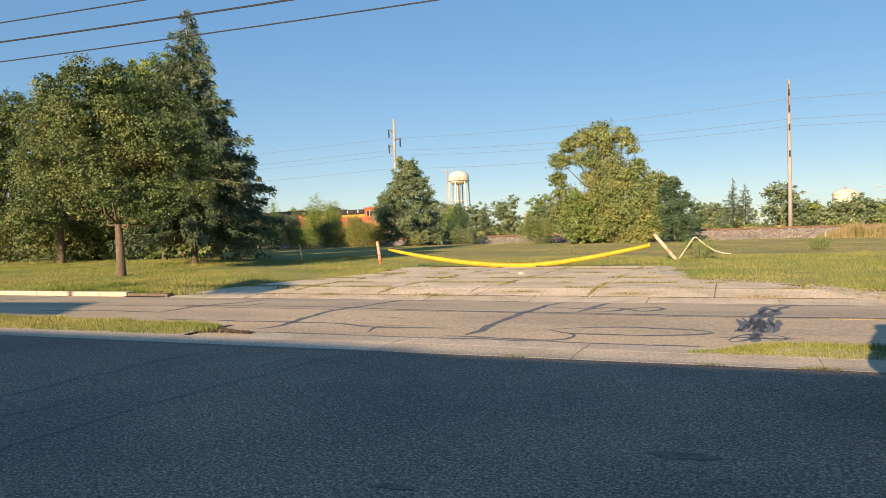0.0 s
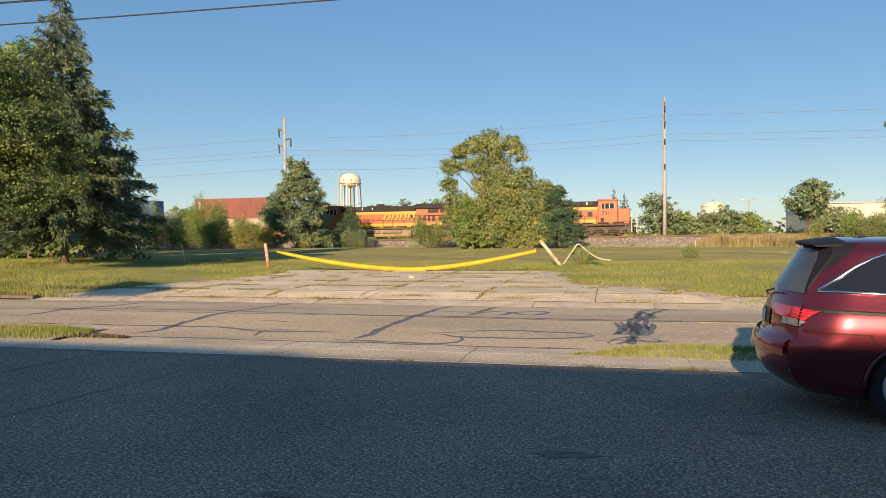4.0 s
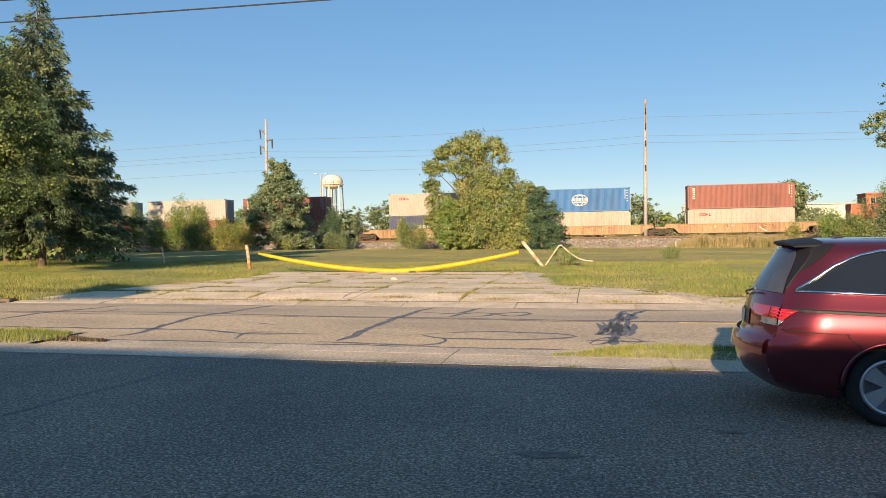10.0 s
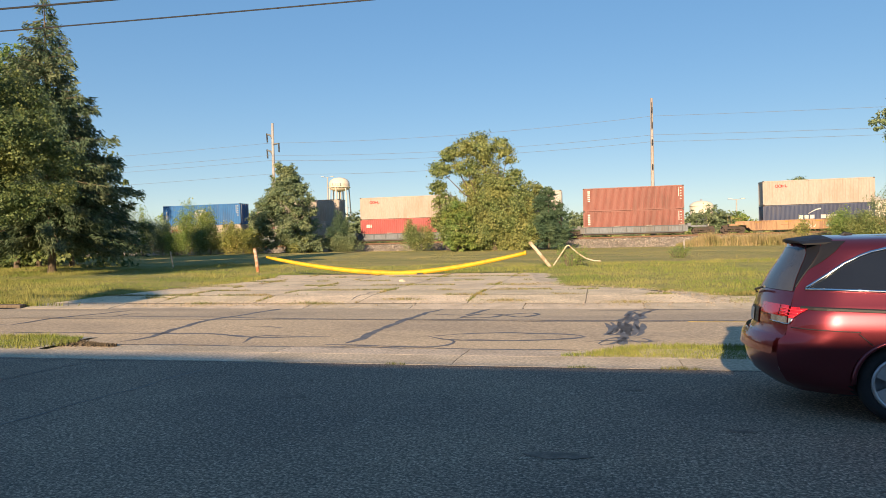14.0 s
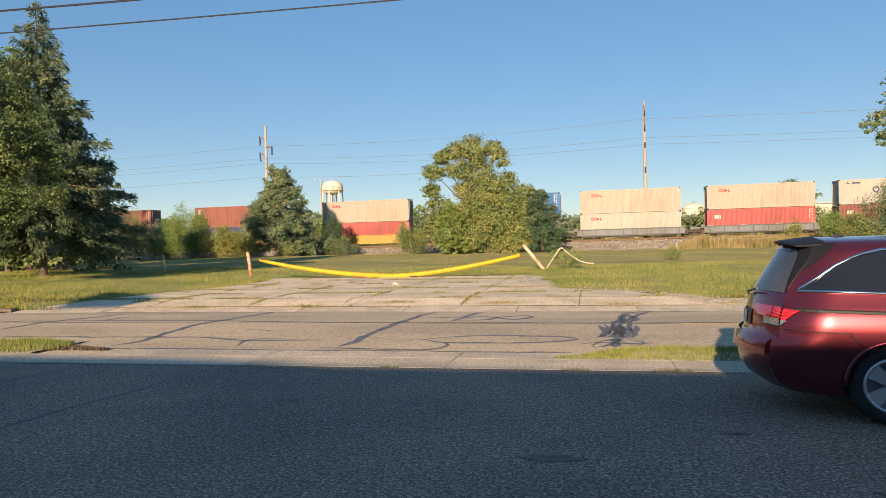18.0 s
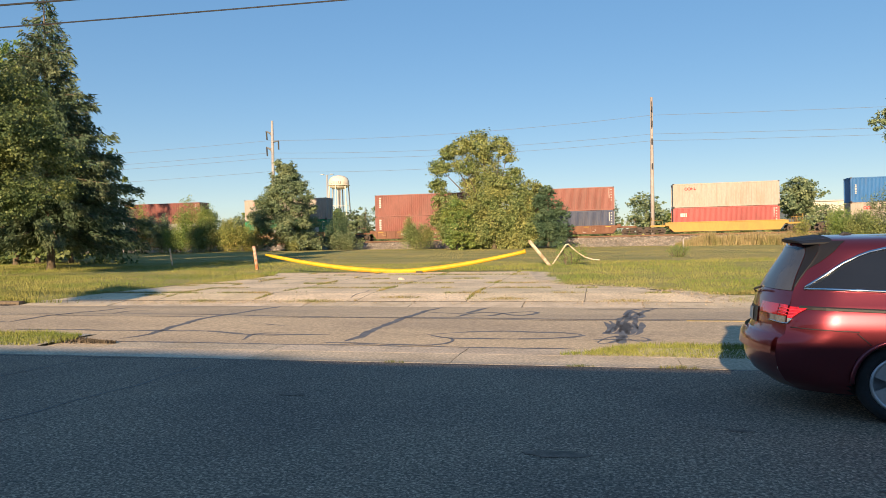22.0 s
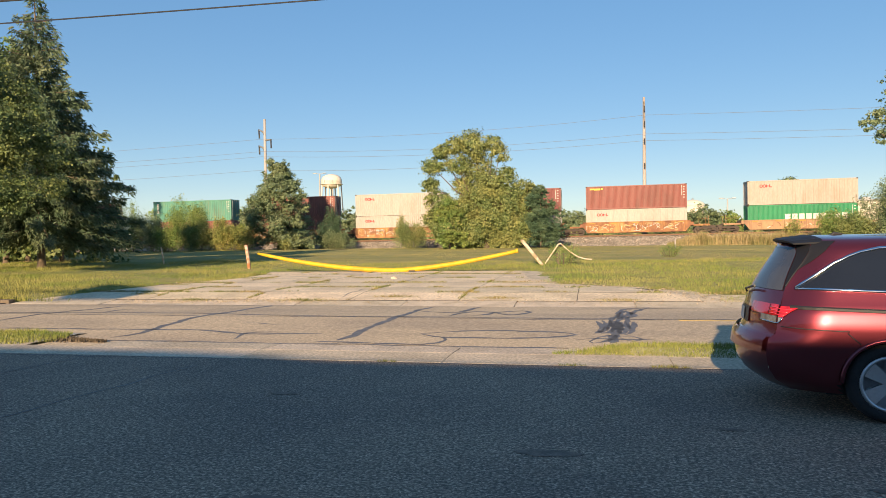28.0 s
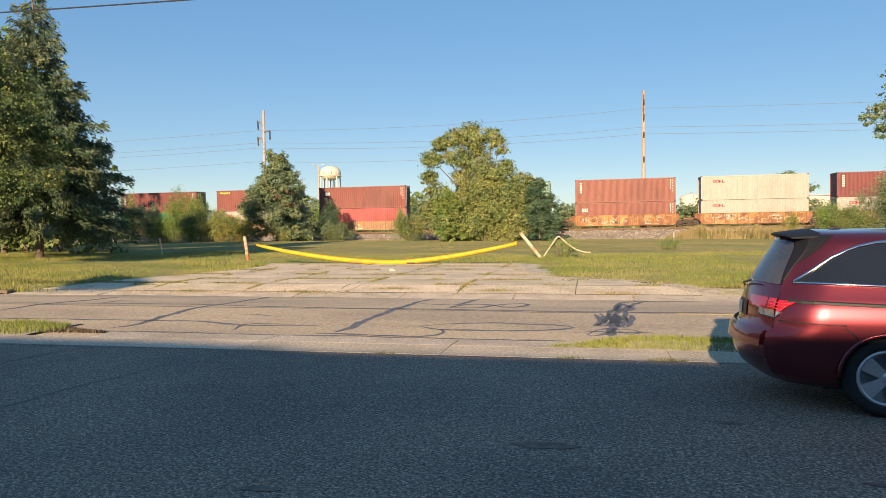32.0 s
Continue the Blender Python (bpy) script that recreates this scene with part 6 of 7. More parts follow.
        part("brake_rigging", tubes(*[([(f * (e * 7.2 + q), -1.22, 0.98), (f * (e * 7.2 + q + 0.35), -1.24, 0.60), (f * (e * 7.2 + q + 0.75), -1.22, 0.92)], 0.05) for q in (-2.5, -1.3, 0.4, 1.5)], sides=6), P["dust_gear"], c)
        bx("brake_cylinder", P["gear"], (e * 7.2 - 1.3, e * 7.2 - 0.7, -1.3, -1.16, 0.75, 1.05), bevel=0.04)
        bx("brake_cylinder", P["gear"], (e * 7.2 + 0.7, e * 7.2 + 1.3, -1.3, -1.16, 0.75, 1.05), bevel=0.04)
    bx("plough", P["loco_black"], (10.5, 10.9, -1.3, 1.3, 0.25, 1.1), bevel=0.06)
    word(number, f * 7.35, 2.62, 0.72, -1.512, P["vent"], c)
    bm = bmesh.new()
    x0 = -3.0 if swoosh else 0.0
    for k in range(4):
        for dx, dz, w, h in ((0, 0, 0.26, 0.9), (0.42, 0.32, 0.5, 0.2), (0.42, -0.32, 0.5, 0.2), (0.72, 0.0, 0.22, 0.5)):
            q = (x0 + (1.12 * k)) * 1.0 + dx
            box(bm, q, q + w, -0.998, -0.986, 2.98 + dz - h / 2, 2.98 + dz + h / 2)
    for v in bm.verts:
        v.co.x += 0.35 * (v.co.z - 2.98)
    rim = bm.copy()
    for v in rim.verts:
        v.co += Vector((0.08, 0.006, -0.08))
    if swoosh:
        for v in (*bm.verts, *rim.verts):
            v.co.z = 3.0 + (v.co.z - 2.98) * 0.62
        box(rim, x0 - 0.3, x0 + 5.0, -0.992, -0.986, 2.56, 2.61)
    part("mark", bm, P["rustbrown" if swoosh else "loco_yellow"], c, "company mark in plain shapes")
    part("mark_shadow", rim, P["loco_yellow" if swoosh else "rustbrown"], c)
    MOVERS.append((c, x, 0.0, 0.0))
    return c


locomotive(130.55, 1, "7311", "orange diesel locomotive with black roof and yellow stripes, leading", True)
locomotive(108.35, -1, "7678", "orange diesel locomotive with black roof, running cab backwards", False)


# ---- poles, wires, tower, far buildings ----
def catenary(a, b, sag, n=20):
    a, b = Vector(a), Vector(b)
    return [a.lerp(b, k / n) - Vector((0, 0, sag * 4 * (k / n) * (1 - k / n))) for k in range(n + 1)]


def wire(name, pts, r, label):
    ob = new(name, mesh_of(name, tube(bmesh.new(), pts, r, 5), M["far_wire" if name == "power_line" else "wire"]))
    return tagged(ob, label, "cable")


pr = thing("utility_pole", "tall pale timber transmission pole beyond the track", "pole", pose(6.75, 100, -0.1))
part("shaft", tube(bmesh.new(), [(0, 0, -0.2), (0, 0, 10), (0.02, 0, 19.8)], [0.29, 0.23, 0.16], 12), M["pole_wood"], pr, smooth=True)
for z in (10.6, 13.9, 16.2, 18.2):
    part("insulator", tubes(([(0, -0.2, z), (-0.02, -0.75, z + 0.1)], 0.05), ([(0.0, -0.72, z - 0.3), (0.0, -0.72, z + 0.3)], 0.09)), M["dark_metal"], pr)
part("ground_strap", boxes((-0.06, 0.06, -0.33, -0.2, 15.6, 19.2)), M["dark_metal"], pr)
pl = thing("utility_pole", "tall transmission pole with angled steel arms", "pole", pose(-50.1, 104, -0.2))
part("shaft", tube(bmesh.new(), [(0, 0, -0.2), (0, 0, 10), (0, 0, 20.3)], [0.31, 0.25, 0.19], 12), M["pole_grey"], pl, smooth=True)
for z, s in ((18.7, -1), (17.1, 1), (16.2, -1)):
    part("cross_arm", tube(bmesh.new(), [(0, 0, z - (0.9 if s < 0 else 0.2)), (s * 0.3, 0, z - (0.35 if s < 0 else 0.04)), (s * 1.05, 0, z)], [0.20, 0.16, 0.10], 8), M["far_wire"], pl)
    part("insulator", tubes(([(s * 1.0, 0, z + 0.05), (s * 0.92 if s < 0 else 1.02, 0, z - 1.35)], 0.12), sides=8), M["dark_metal"], pl)
for z0, z1, z2 in ((16.9, 17.2, 18.6), (15.0, 14.7, 15.6), (14.2, 13.8, 15.0), (12.1, 11.6, 0)):
    wire("power_line", catenary((-190, 108, z0 + 0.8), (-50.1, 103.2, z0), 1.4), 0.020, "thin overhead transmission line")
    if not z2:
        wire("power_line", catenary((-50.1, 103.2, z0), (-14.6, 100.7, z1), 0.4), 0.020, "thin overhead line ending at a short pole")
        continue
    wire("power_line", catenary((-50.1, 103.2, z0), (6.75, 99.3, z1), 0.75), 0.020, "thin overhead transmission line")
    wire("power_line", catenary((6.75, 99.3, z1), (150, 96, z2), 1.3), 0.020, "thin overhead transmission line")
sp_ = thing("utility_pole", "short timber pole behind the cottonwood", "pole", pose(-14.6, 100.75, -0.1))
part("shaft", tube(bmesh.new(), [(0, 0, -0.2), (0, 0, 11.9)], [0.17, 0.12], 10), M["pole_wood"], sp_)

tw = thing("water_tower", "distant cream legged water tower with rounded tank", "water tower", pose(-113.2, 300, -0.5))
part("tank", lathe(bmesh.new(), [(0.6, 23.2), (2.6, 23.5), (3.9, 24.2), (4.45, 25.1), (4.6, 26.1), (4.45, 27.2), (3.8, 28.3), (2.5, 29.1), (0.5, 29.5)], 28), M["tower_white"], tw, smooth=True)
part("balcony", lathe(bmesh.new(), [(4.4, 24.9), (4.95, 24.9), (4.95, 25.15), (4.4, 25.15)], 28), M["tower_white"], tw)
part("riser", tube(bmesh.new(), [(0, 0, 0), (0, 0, 23.2)], 0.75, 12), M["tower_white"], tw, smooth=True)
for k in range(6):
    a = math.pi / 6 + k * math.pi / 3
    part("leg", tube(bmesh.new(), [(5.6 * math.cos(a), 5.6 * math.sin(a), 0), (4.2 * math.cos(a), 4.2 * math.sin(a), 25.0)], 0.30, 8), M["tower_white"], tw, smooth=True)
    a2 = a + math.pi / 3
    for z, q in ((8, 5.1), (16, 4.65)):
        part("brace", tube(bmesh.new(), [(q * math.cos(a), q * math.sin(a), z), (q * math.cos(a2), q * math.sin(a2), z)], 0.10, 6), M["tower_white"], tw)
part("mark", boxes(*[(-1.9 + 0.75 * k, -1.5 + 0.75 * k, -4.68, -4.3, 25.7, 26.7) for k in range(6)]), M["steel"], tw)


def yard_light(x, y, h, arms):
    t = thing("light_pole", "slim steel yard light pole with lamp heads", "light pole", pose(x, y, -0.4), group="yard lights")
    part("shaft", tube(bmesh.new(), [(0, 0, 0), (0, 0, h)], [h * 0.012 + 0.05, h * 0.007 + 0.05], 8), M["pole_grey"], t)
    for s in arms:
        part("lamp_head", tubes(([(0, 0, h - 0.1), (s * 1.0, 0, h + 0.05)], 0.05), sides=6), M["steel"], t)
        part("lamp_housing", boxes((min(s * 0.8, s * 1.6), max(s * 0.8, s * 1.6), -0.2, 0.2, h, h + 0.18), bevel=0.04), M["steel"], t)
    return t


yard_light(-63.3, 160, 16.9, (-1, 1))
yard_light(25.9, 150, 8.3, (-1, 1))
st = thing("storage_tank", "round white storage tank beyond the railway", "tank", pose(24.5, 190, -0.4))
part("shell", lathe(bmesh.new(), [(2.8, 0), (2.8, 8.4), (2.75, 8.5)], 28), M["cream"], st, smooth=False)
part("roof", lathe(bmesh.new(), [(2.95, 8.4), (2.9, 8.6), (2.5, 9.1), (1.8, 9.5), (0.9, 9.75), (0.15, 9.82)], 28), M["cream"], st, smooth=True)
part("vent", lathe(bmesh.new(), [(0.25, 9.75), (0.25, 10.1), (0.1, 10.2)], 10), M["steel"], st)
wh = thing("warehouse", "long low cream warehouse beyond the railway", "building", pose(41.5, 150, -0.4))
part("wall", boxes((-7, 40, -9, 9, 0, 7.0)), M["cream"], wh)
part("roof", boxes((-7.3, 40.3, -9.3, 9.3, 7.0, 7.25), bevel=0.05), M["steel"], wh)
part("door", boxes((2, 5.5, -9.06, -8.9, 0, 4.2)), M["steel"], wh)
part("vent", boxes((8, 9.4, -2, 0, 7.25, 7.9)), M["steel"], wh)
for i in range(7):
    x = -4.0 + 2.3 * i
    fp = thing("fence_post", "weathered grey timber fence post beyond the track", "fence post", pose(x * 2.0, 101.5, 0.2), group="fence posts beyond the track")
    part("post", tube(bmesh.new(), [(0, 0, -0.3), (0.02, 0, 1.9)], [0.05, 0.04], 7), M["bark"], fp)

# near wires along the far side of the road
for zm, k, r in ((9.76, 0.00042, 0.024), (8.99, 0.00047, 0.032), (8.36, 0.000347, 0.022)):
    wire("overhead_cable", [(x, 19.2, zm + k * (x - 5) ** 2) for x in range(-50, 51, 2)], r, "black overhead cable above the road")
for x, h in ((-50, 11.6), (50, 10.9)):
    up = thing("utility_pole", "brown timber utility pole carrying street cables", "pole", pose(x, 19.2, 0))
    part("shaft", tube(bmesh.new(), [(0, 0, -0.3), (0, 0, h)], [0.17, 0.11], 10), M["pole_wood"], up)
    part("cross_arm", boxes((-0.06, 0.06, -1.1, 1.1, h - 0.6, h - 0.48)), M["pole_wood"], up)

# ---- gate, posts and small things in the meadow ----
gp = [(-15.78 + 12.46 * k / 24, 31.75, 0.115 + 0.84 * abs((k / 24 - 0.545) / (0.545 if k < 13 else 0.455)) ** (1.75 if k < 13 else 1.5)) for k in range(25)]
gate = thing("barrier_gate", "long sagging yellow pipe barrier across the drive", "gate")
part("pipe", tube(bmesh.new(), gp, [0.05] + [0.078 + 0.034 * math.sin(math.pi * k / 24) for k in range(1, 24)] + [0.085], 12), M["gate_yellow"], gate, smooth=True)
part("end_cap", tube(bmesh.new(), [Vector(gp[-1]) - Vector((0.05, 0, 0)), Vector(gp[-1]) + Vector((0.03, 0, 0.01))], 0.1, 10), M["gate_yellow"], gate)
part("underside_skid", boxes((-8.3, -8.0, 31.6, 31.9, 0.03, 0.12), bevel=0.02), M["dark_metal"], gate)


def post(name, label, base, top, r, material, cat="post"):
    t = thing(name, label, cat, pose(*base))
    v = Vector(top) - Vector(base)
    part("shaft", tube(bmesh.new(), [-v * 0.2, v * 0.5 + Vector((0.01, 0, 0)), v], [r, r * 0.97, r * 0.9], 10), material, t, smooth=True)
    part("cap", lathe(bmesh.new(), [(r * 0.95, 0), (r * 1.02, 0.03), (r * 0.5, 0.06)], 10, v), material, t)
    return t


post("gate_post", "rusty orange and white steel gate post", (-18.05, 35.3, 0.0), (-18.22, 35.3, 1.28), 0.095, M["rust_orange"])
post("gate_post", "pale leaning broken timber gate post", (-2.7, 38.4, 0.0), (-3.75, 38.3, 1.33), 0.10, M["white_post"])
br = thing("broken_gate_arm", "bent white broken gate arm lying in the grass", "gate arm")
part("arm", tube(bmesh.new(), [(-2.55, 38.4, 0.1), (-1.85, 38.4, 1.12), (-1.7, 38.4, 1.15)], 0.036, 8), M["white_post"], br)
part("arm_end", tube(bmesh.new(), [(-1.72, 38.4, 1.15), (-1.3, 38.4, 0.76), (-0.85, 38.4, 0.45), (-0.45, 38.4, 0.33), (-0.1, 38.4, 0.30)], 0.032, 8), M["white_post"], br)
post("marker_post", "thin pale yellow marker post in the meadow", (-26.2, 40.0, 0.02), (-26.38, 40.0, 1.16), 0.05, M["white_post"])
post("survey_stake", "weathered brown survey stake in the grass", (5.35, 50.3, 0.0), (5.35, 50.3, 1.15), 0.05, M["pole_wood"])
rk = thing("rock", "small pale broken concrete lump on the drive", "rock", pose(-7.55, 26.6, 0.04))
bm = bmesh.new()
bmesh.ops.create_icosphere(bm, subdivisions=2, radius=0.16)
for v in bm.verts:
    v.co *= 1 + 0.35 * noise.noise(v.co * 6)
    v.co.z = max(-0.02, v.co.z * 0.7)
part("lump", bm, M["walk"], rk)


# ---- minivan ----
P["van_red"] = mat("deep red metallic car paint", (0.19, 0.030, 0.042), 0.33, 0.80, vary=0.04, scale=2, fine=300, bump=0, coat=0.8)
P["rear_glass"] = mat("dusty tinted rear glass", (0.05, 0.05, 0.055), 0.22, vary=0.2, scale=3, fine=60, bump=0, spec=0.7, col2=(0.075, 0.072, 0.07))
P["chrome"] = mat("chrome trim", (0.75, 0.75, 0.76), 0.12, 1.0, vary=0.03, bump=0)
P["lamp_red"] = mat("red tail lamp lens", (0.55, 0.015, 0.02), 0.12, vary=0.1, scale=14, fine=60, bump=0.1, coat=1.0, col2=(0.30, 0.008, 0.012))
P["lamp_deep"] = mat("deep red lamp lens", (0.36, 0.014, 0.02), 0.12, vary=0.1, scale=14, fine=60, bump=0.1, coat=1.0)
P["lamp_bright"] = mat("bright red lamp rib", (0.85, 0.05, 0.07), 0.2, vary=0.1, bump=0, coat=1.0)
P["lamp_clear"] = mat("clear lamp lens", (0.20, 0.20, 0.205), 0.10, vary=0.3, scale=14, fine=60, bump=0.1, coat=1.0)
P["trim_black"] = mat("black plastic trim", (0.025, 0.025, 0.026), 0.5, vary=0.1, scale=8, fine=60, bump=0.1)
P["spoiler"] = mat("dark satin trim", (0.017, 0.018, 0.023), 0.55, vary=0.05, bump=0, spec=0.12)
P["alloy"] = mat("silver alloy wheel", (0.66, 0.67, 0.69), 0.35, 0.8, vary=0.06, bump=0)

SEC = [(0.24, 0.84), (0.34, 0.93), (0.46, 0.965), (0.60, 0.98), (0.74, 0.992), (0.88, 0.995), (0.98, 0.977), (1.05, 0.958), (1.08, 0.940), (1.13, 0.918), (1.22, 0.880), (1.32, 0.840), (1.42, 0.803),
       (1.52, 0.768), (1.60, 0.735), (1.665, 0.68), (1.705, 0.57), (1.728, 0.38), (1.737, 0.0)]
REAR = [(h_, x_ - 0.09) for h_, x_ in ((0.24, -0.900), (0.34, -1.040), (0.46, -1.110), (0.60, -1.130), (0.74, -1.110), (0.80, -1.040), (0.98, -1.025), (1.13, -0.980), (1.32, -0.880), (1.52, -0.755), (1.60, -0.710), (1.665, -0.700), (1.737, -0.600))]


WIN = [(1.19, -0.73), (1.47, -0.41), (1.565, -0.24), (1.61, -0.04)]      # rear edge of the quarter window


TAIL = 0.21      # how far the tail's corners lie ahead of its middle


def lerp_tab(tab, z):
    return float(np.interp(z, [a for a, _ in tab], [b for _, b in tab]))


def van_half(x, z):
    """Half width of the minivan body at x (from the rear axle) and height z."""
    w = lerp_tab(SEC, z)
    d = x - lerp_tab(REAR, z) - TAIL
    if d < 0.42:
        w *= 1 - 0.17 * (1 - max(0.0, d) / 0.42) ** 2.2
    if x > 3.0:
        w *= 1 - 0.30 * ((x - 3.0) / 1.0) ** 2.4
    return w


def van_top(x):
    """Roof and bonnet line: above this the body is squashed down."""
    return float(np.interp(x, (-1.2, -0.5, 0.8, 1.8, 2.3, 3.0, 3.9, 4.0), (1.70, 1.73, 1.74, 1.70, 1.55, 1.08, 0.86, 0.6)))


def van_point(x, z, side, out=0.0):
    if 1.1 < z < 1.5:       # the belt line climbs towards the tail
        z += 0.055 * min(1.0, max(0.0, (0.7 - x) / 1.4)) * min(1.0, (1.5 - z) / 0.3, (z - 1.1) / 0.08)
    return Vector((x, side * (van_half(x, z) + out), min(z, z * van_top(x) / 1.737 if z > 0.9 else z)))


def panel(x0, x1, z0, z1, out, side=-1, nx=10, nz=6):
    """A patch lying on the body between edge curves x0(z), x1(z)."""
    bm = bmesh.new()
    g = []
    for j in range(nz + 1):
        z = z0 + (z1 - z0) * j / nz
        g.append([bm.verts.new(van_point(x0(z) + (x1(z) - x0(z)) * i / nx, z, side, out)) for i in range(nx + 1)])
    for a, b in zip(g, g[1:]):
        for i in range(nx):
            bm.faces.new((a[i], a[i + 1], b[i + 1], b[i])[::-side])
    return bm


def rear_panel(z0, z1, y0, y1, out, ny=10, nz=5):
    """A patch on the tailgate; y0, y1 as shares of the half width, plain or by height."""
    bm = bmesh.new()
    g = []
    for j in range(nz + 1):
        z = z0 + (z1 - z0) * j / nz
        row = []
        for i in range(ny + 1):
            a, b = y0(z) if callable(y0) else y0, y1(z) if callable(y1) else y1
            s = a + (b - a) * i / ny
            xr = lerp_tab(REAR, z)
            row.append(bm.verts.new((xr + TAIL * s * s - out, s * van_half(xr + TAIL, z), z)))
        g.append(row)
    for a, b in zip(g, g[1:]):
        for i in range(ny):
            bm.faces.new((a[i], b[i], b[i + 1], a[i + 1]))
    return bm


def gate_edge(z):
    """Where the rear glass meets the dark pillar, as a share of the half width."""
    return float(np.interp(z, (1.20, 1.45, 1.56, 1.615), (0.95, 0.84, 0.79, 0.72)))


van = thing("minivan", "parked deep red minivan with chrome window trim", "minivan", pose(2.66, 7.92, 0, 0, 0, -5.5) @ Matrix.Diagonal((1, 1, 0.972, 1)))
bm = bmesh.new()
cut = [(0.0, 0.37), (3.0, 0.37)]
NX = 104
for side in (-1, 1):
    zs = [0.24 + 0.05 * k for k in range(30)] + [1.70, 1.72, 1.737]
    cols = []
    for i in range(NX):
        u = i / (NX - 1)
        col = []
        for z in zs:
            xr = lerp_tab(REAR, z) + TAIL
            x = xr + (4.0 - xr) * u
            col.append((bm.verts.new(van_point(x, z, side)), x, z))
        cols.append(col)
    for a, b in zip(cols, cols[1:]):
        for k in range(len(zs) - 1):
            x, z = (a[k][1] + b[k + 1][1]) / 2, (a[k][2] + b[k + 1][2]) / 2
            if any((x - cx) ** 2 + (z - cz) ** 2 < 0.41 ** 2 for cx, cz in cut):
                continue
            bm.faces.new([v[0] for v in (a[k], b[k], b[k + 1], a[k + 1])][::-side])
bmesh.ops.delete(bm, geom=[v for v in bm.verts if not v.link_faces], context="VERTS")
part("body", bm, P["van_red"], van, smooth=True)
part("tailgate", rear_panel(0.78, 1.70, -1.0, 1.0, 0.0, 16, 18), P["van_red"], van, smooth=True)
bump = rear_panel(0.24, 0.78, -1.0, 1.0, 0.0, 16, 10)
part("bumper", bump, P["van_red"], van, smooth=True)
part("bumper_step", rear_panel(0.60, 0.775, -0.98, 0.98, 0.035, 16, 3), P["van_red"], van, "rear bumper top", smooth=True)
part("underbody", boxes((-0.5, 3.6, -0.8, 0.8, 0.22, 0.36)), P["trim_black"], van)
part("rear_window", rear_panel(1.20, 1.615, lambda z: -gate_edge(z), gate_edge, 0.008, 14, 8), P["rear_glass"], van, "dark tinted rear window", smooth=True)
def spoiler_mesh():
    bm = bmesh.new()
    g = []
    for k in range(15):
        q = -0.574 + 0.082 * k
        x = -0.825 + 0.26 * q * q
        zr = float(np.interp(abs(q) / 0.83, (0, 0.38, 0.58, 0.71, 0.79), (1.737, 1.728, 1.705, 1.665, 1.60)))
        thin = 1 - 0.6 * (abs(q) / 0.574) ** 4
        g.append([bm.verts.new((x + a, q, zr + z * thin)) for a, z in ((0.28, 0.0), (0.03, -0.032), (0.0, -0.042), (0.004, -0.066), (0.05, -0.068), (0.20, -0.06))])
    for a, b in zip(g, g[1:]):
        for i in range(5):
            bm.faces.new((a[i], b[i], b[i + 1], a[i + 1]))
    bm.faces.new(g[0]), bm.faces.new(g[-1][::-1])
    bmesh.ops.recalc_face_normals(bm, faces=bm.faces)
    return bm


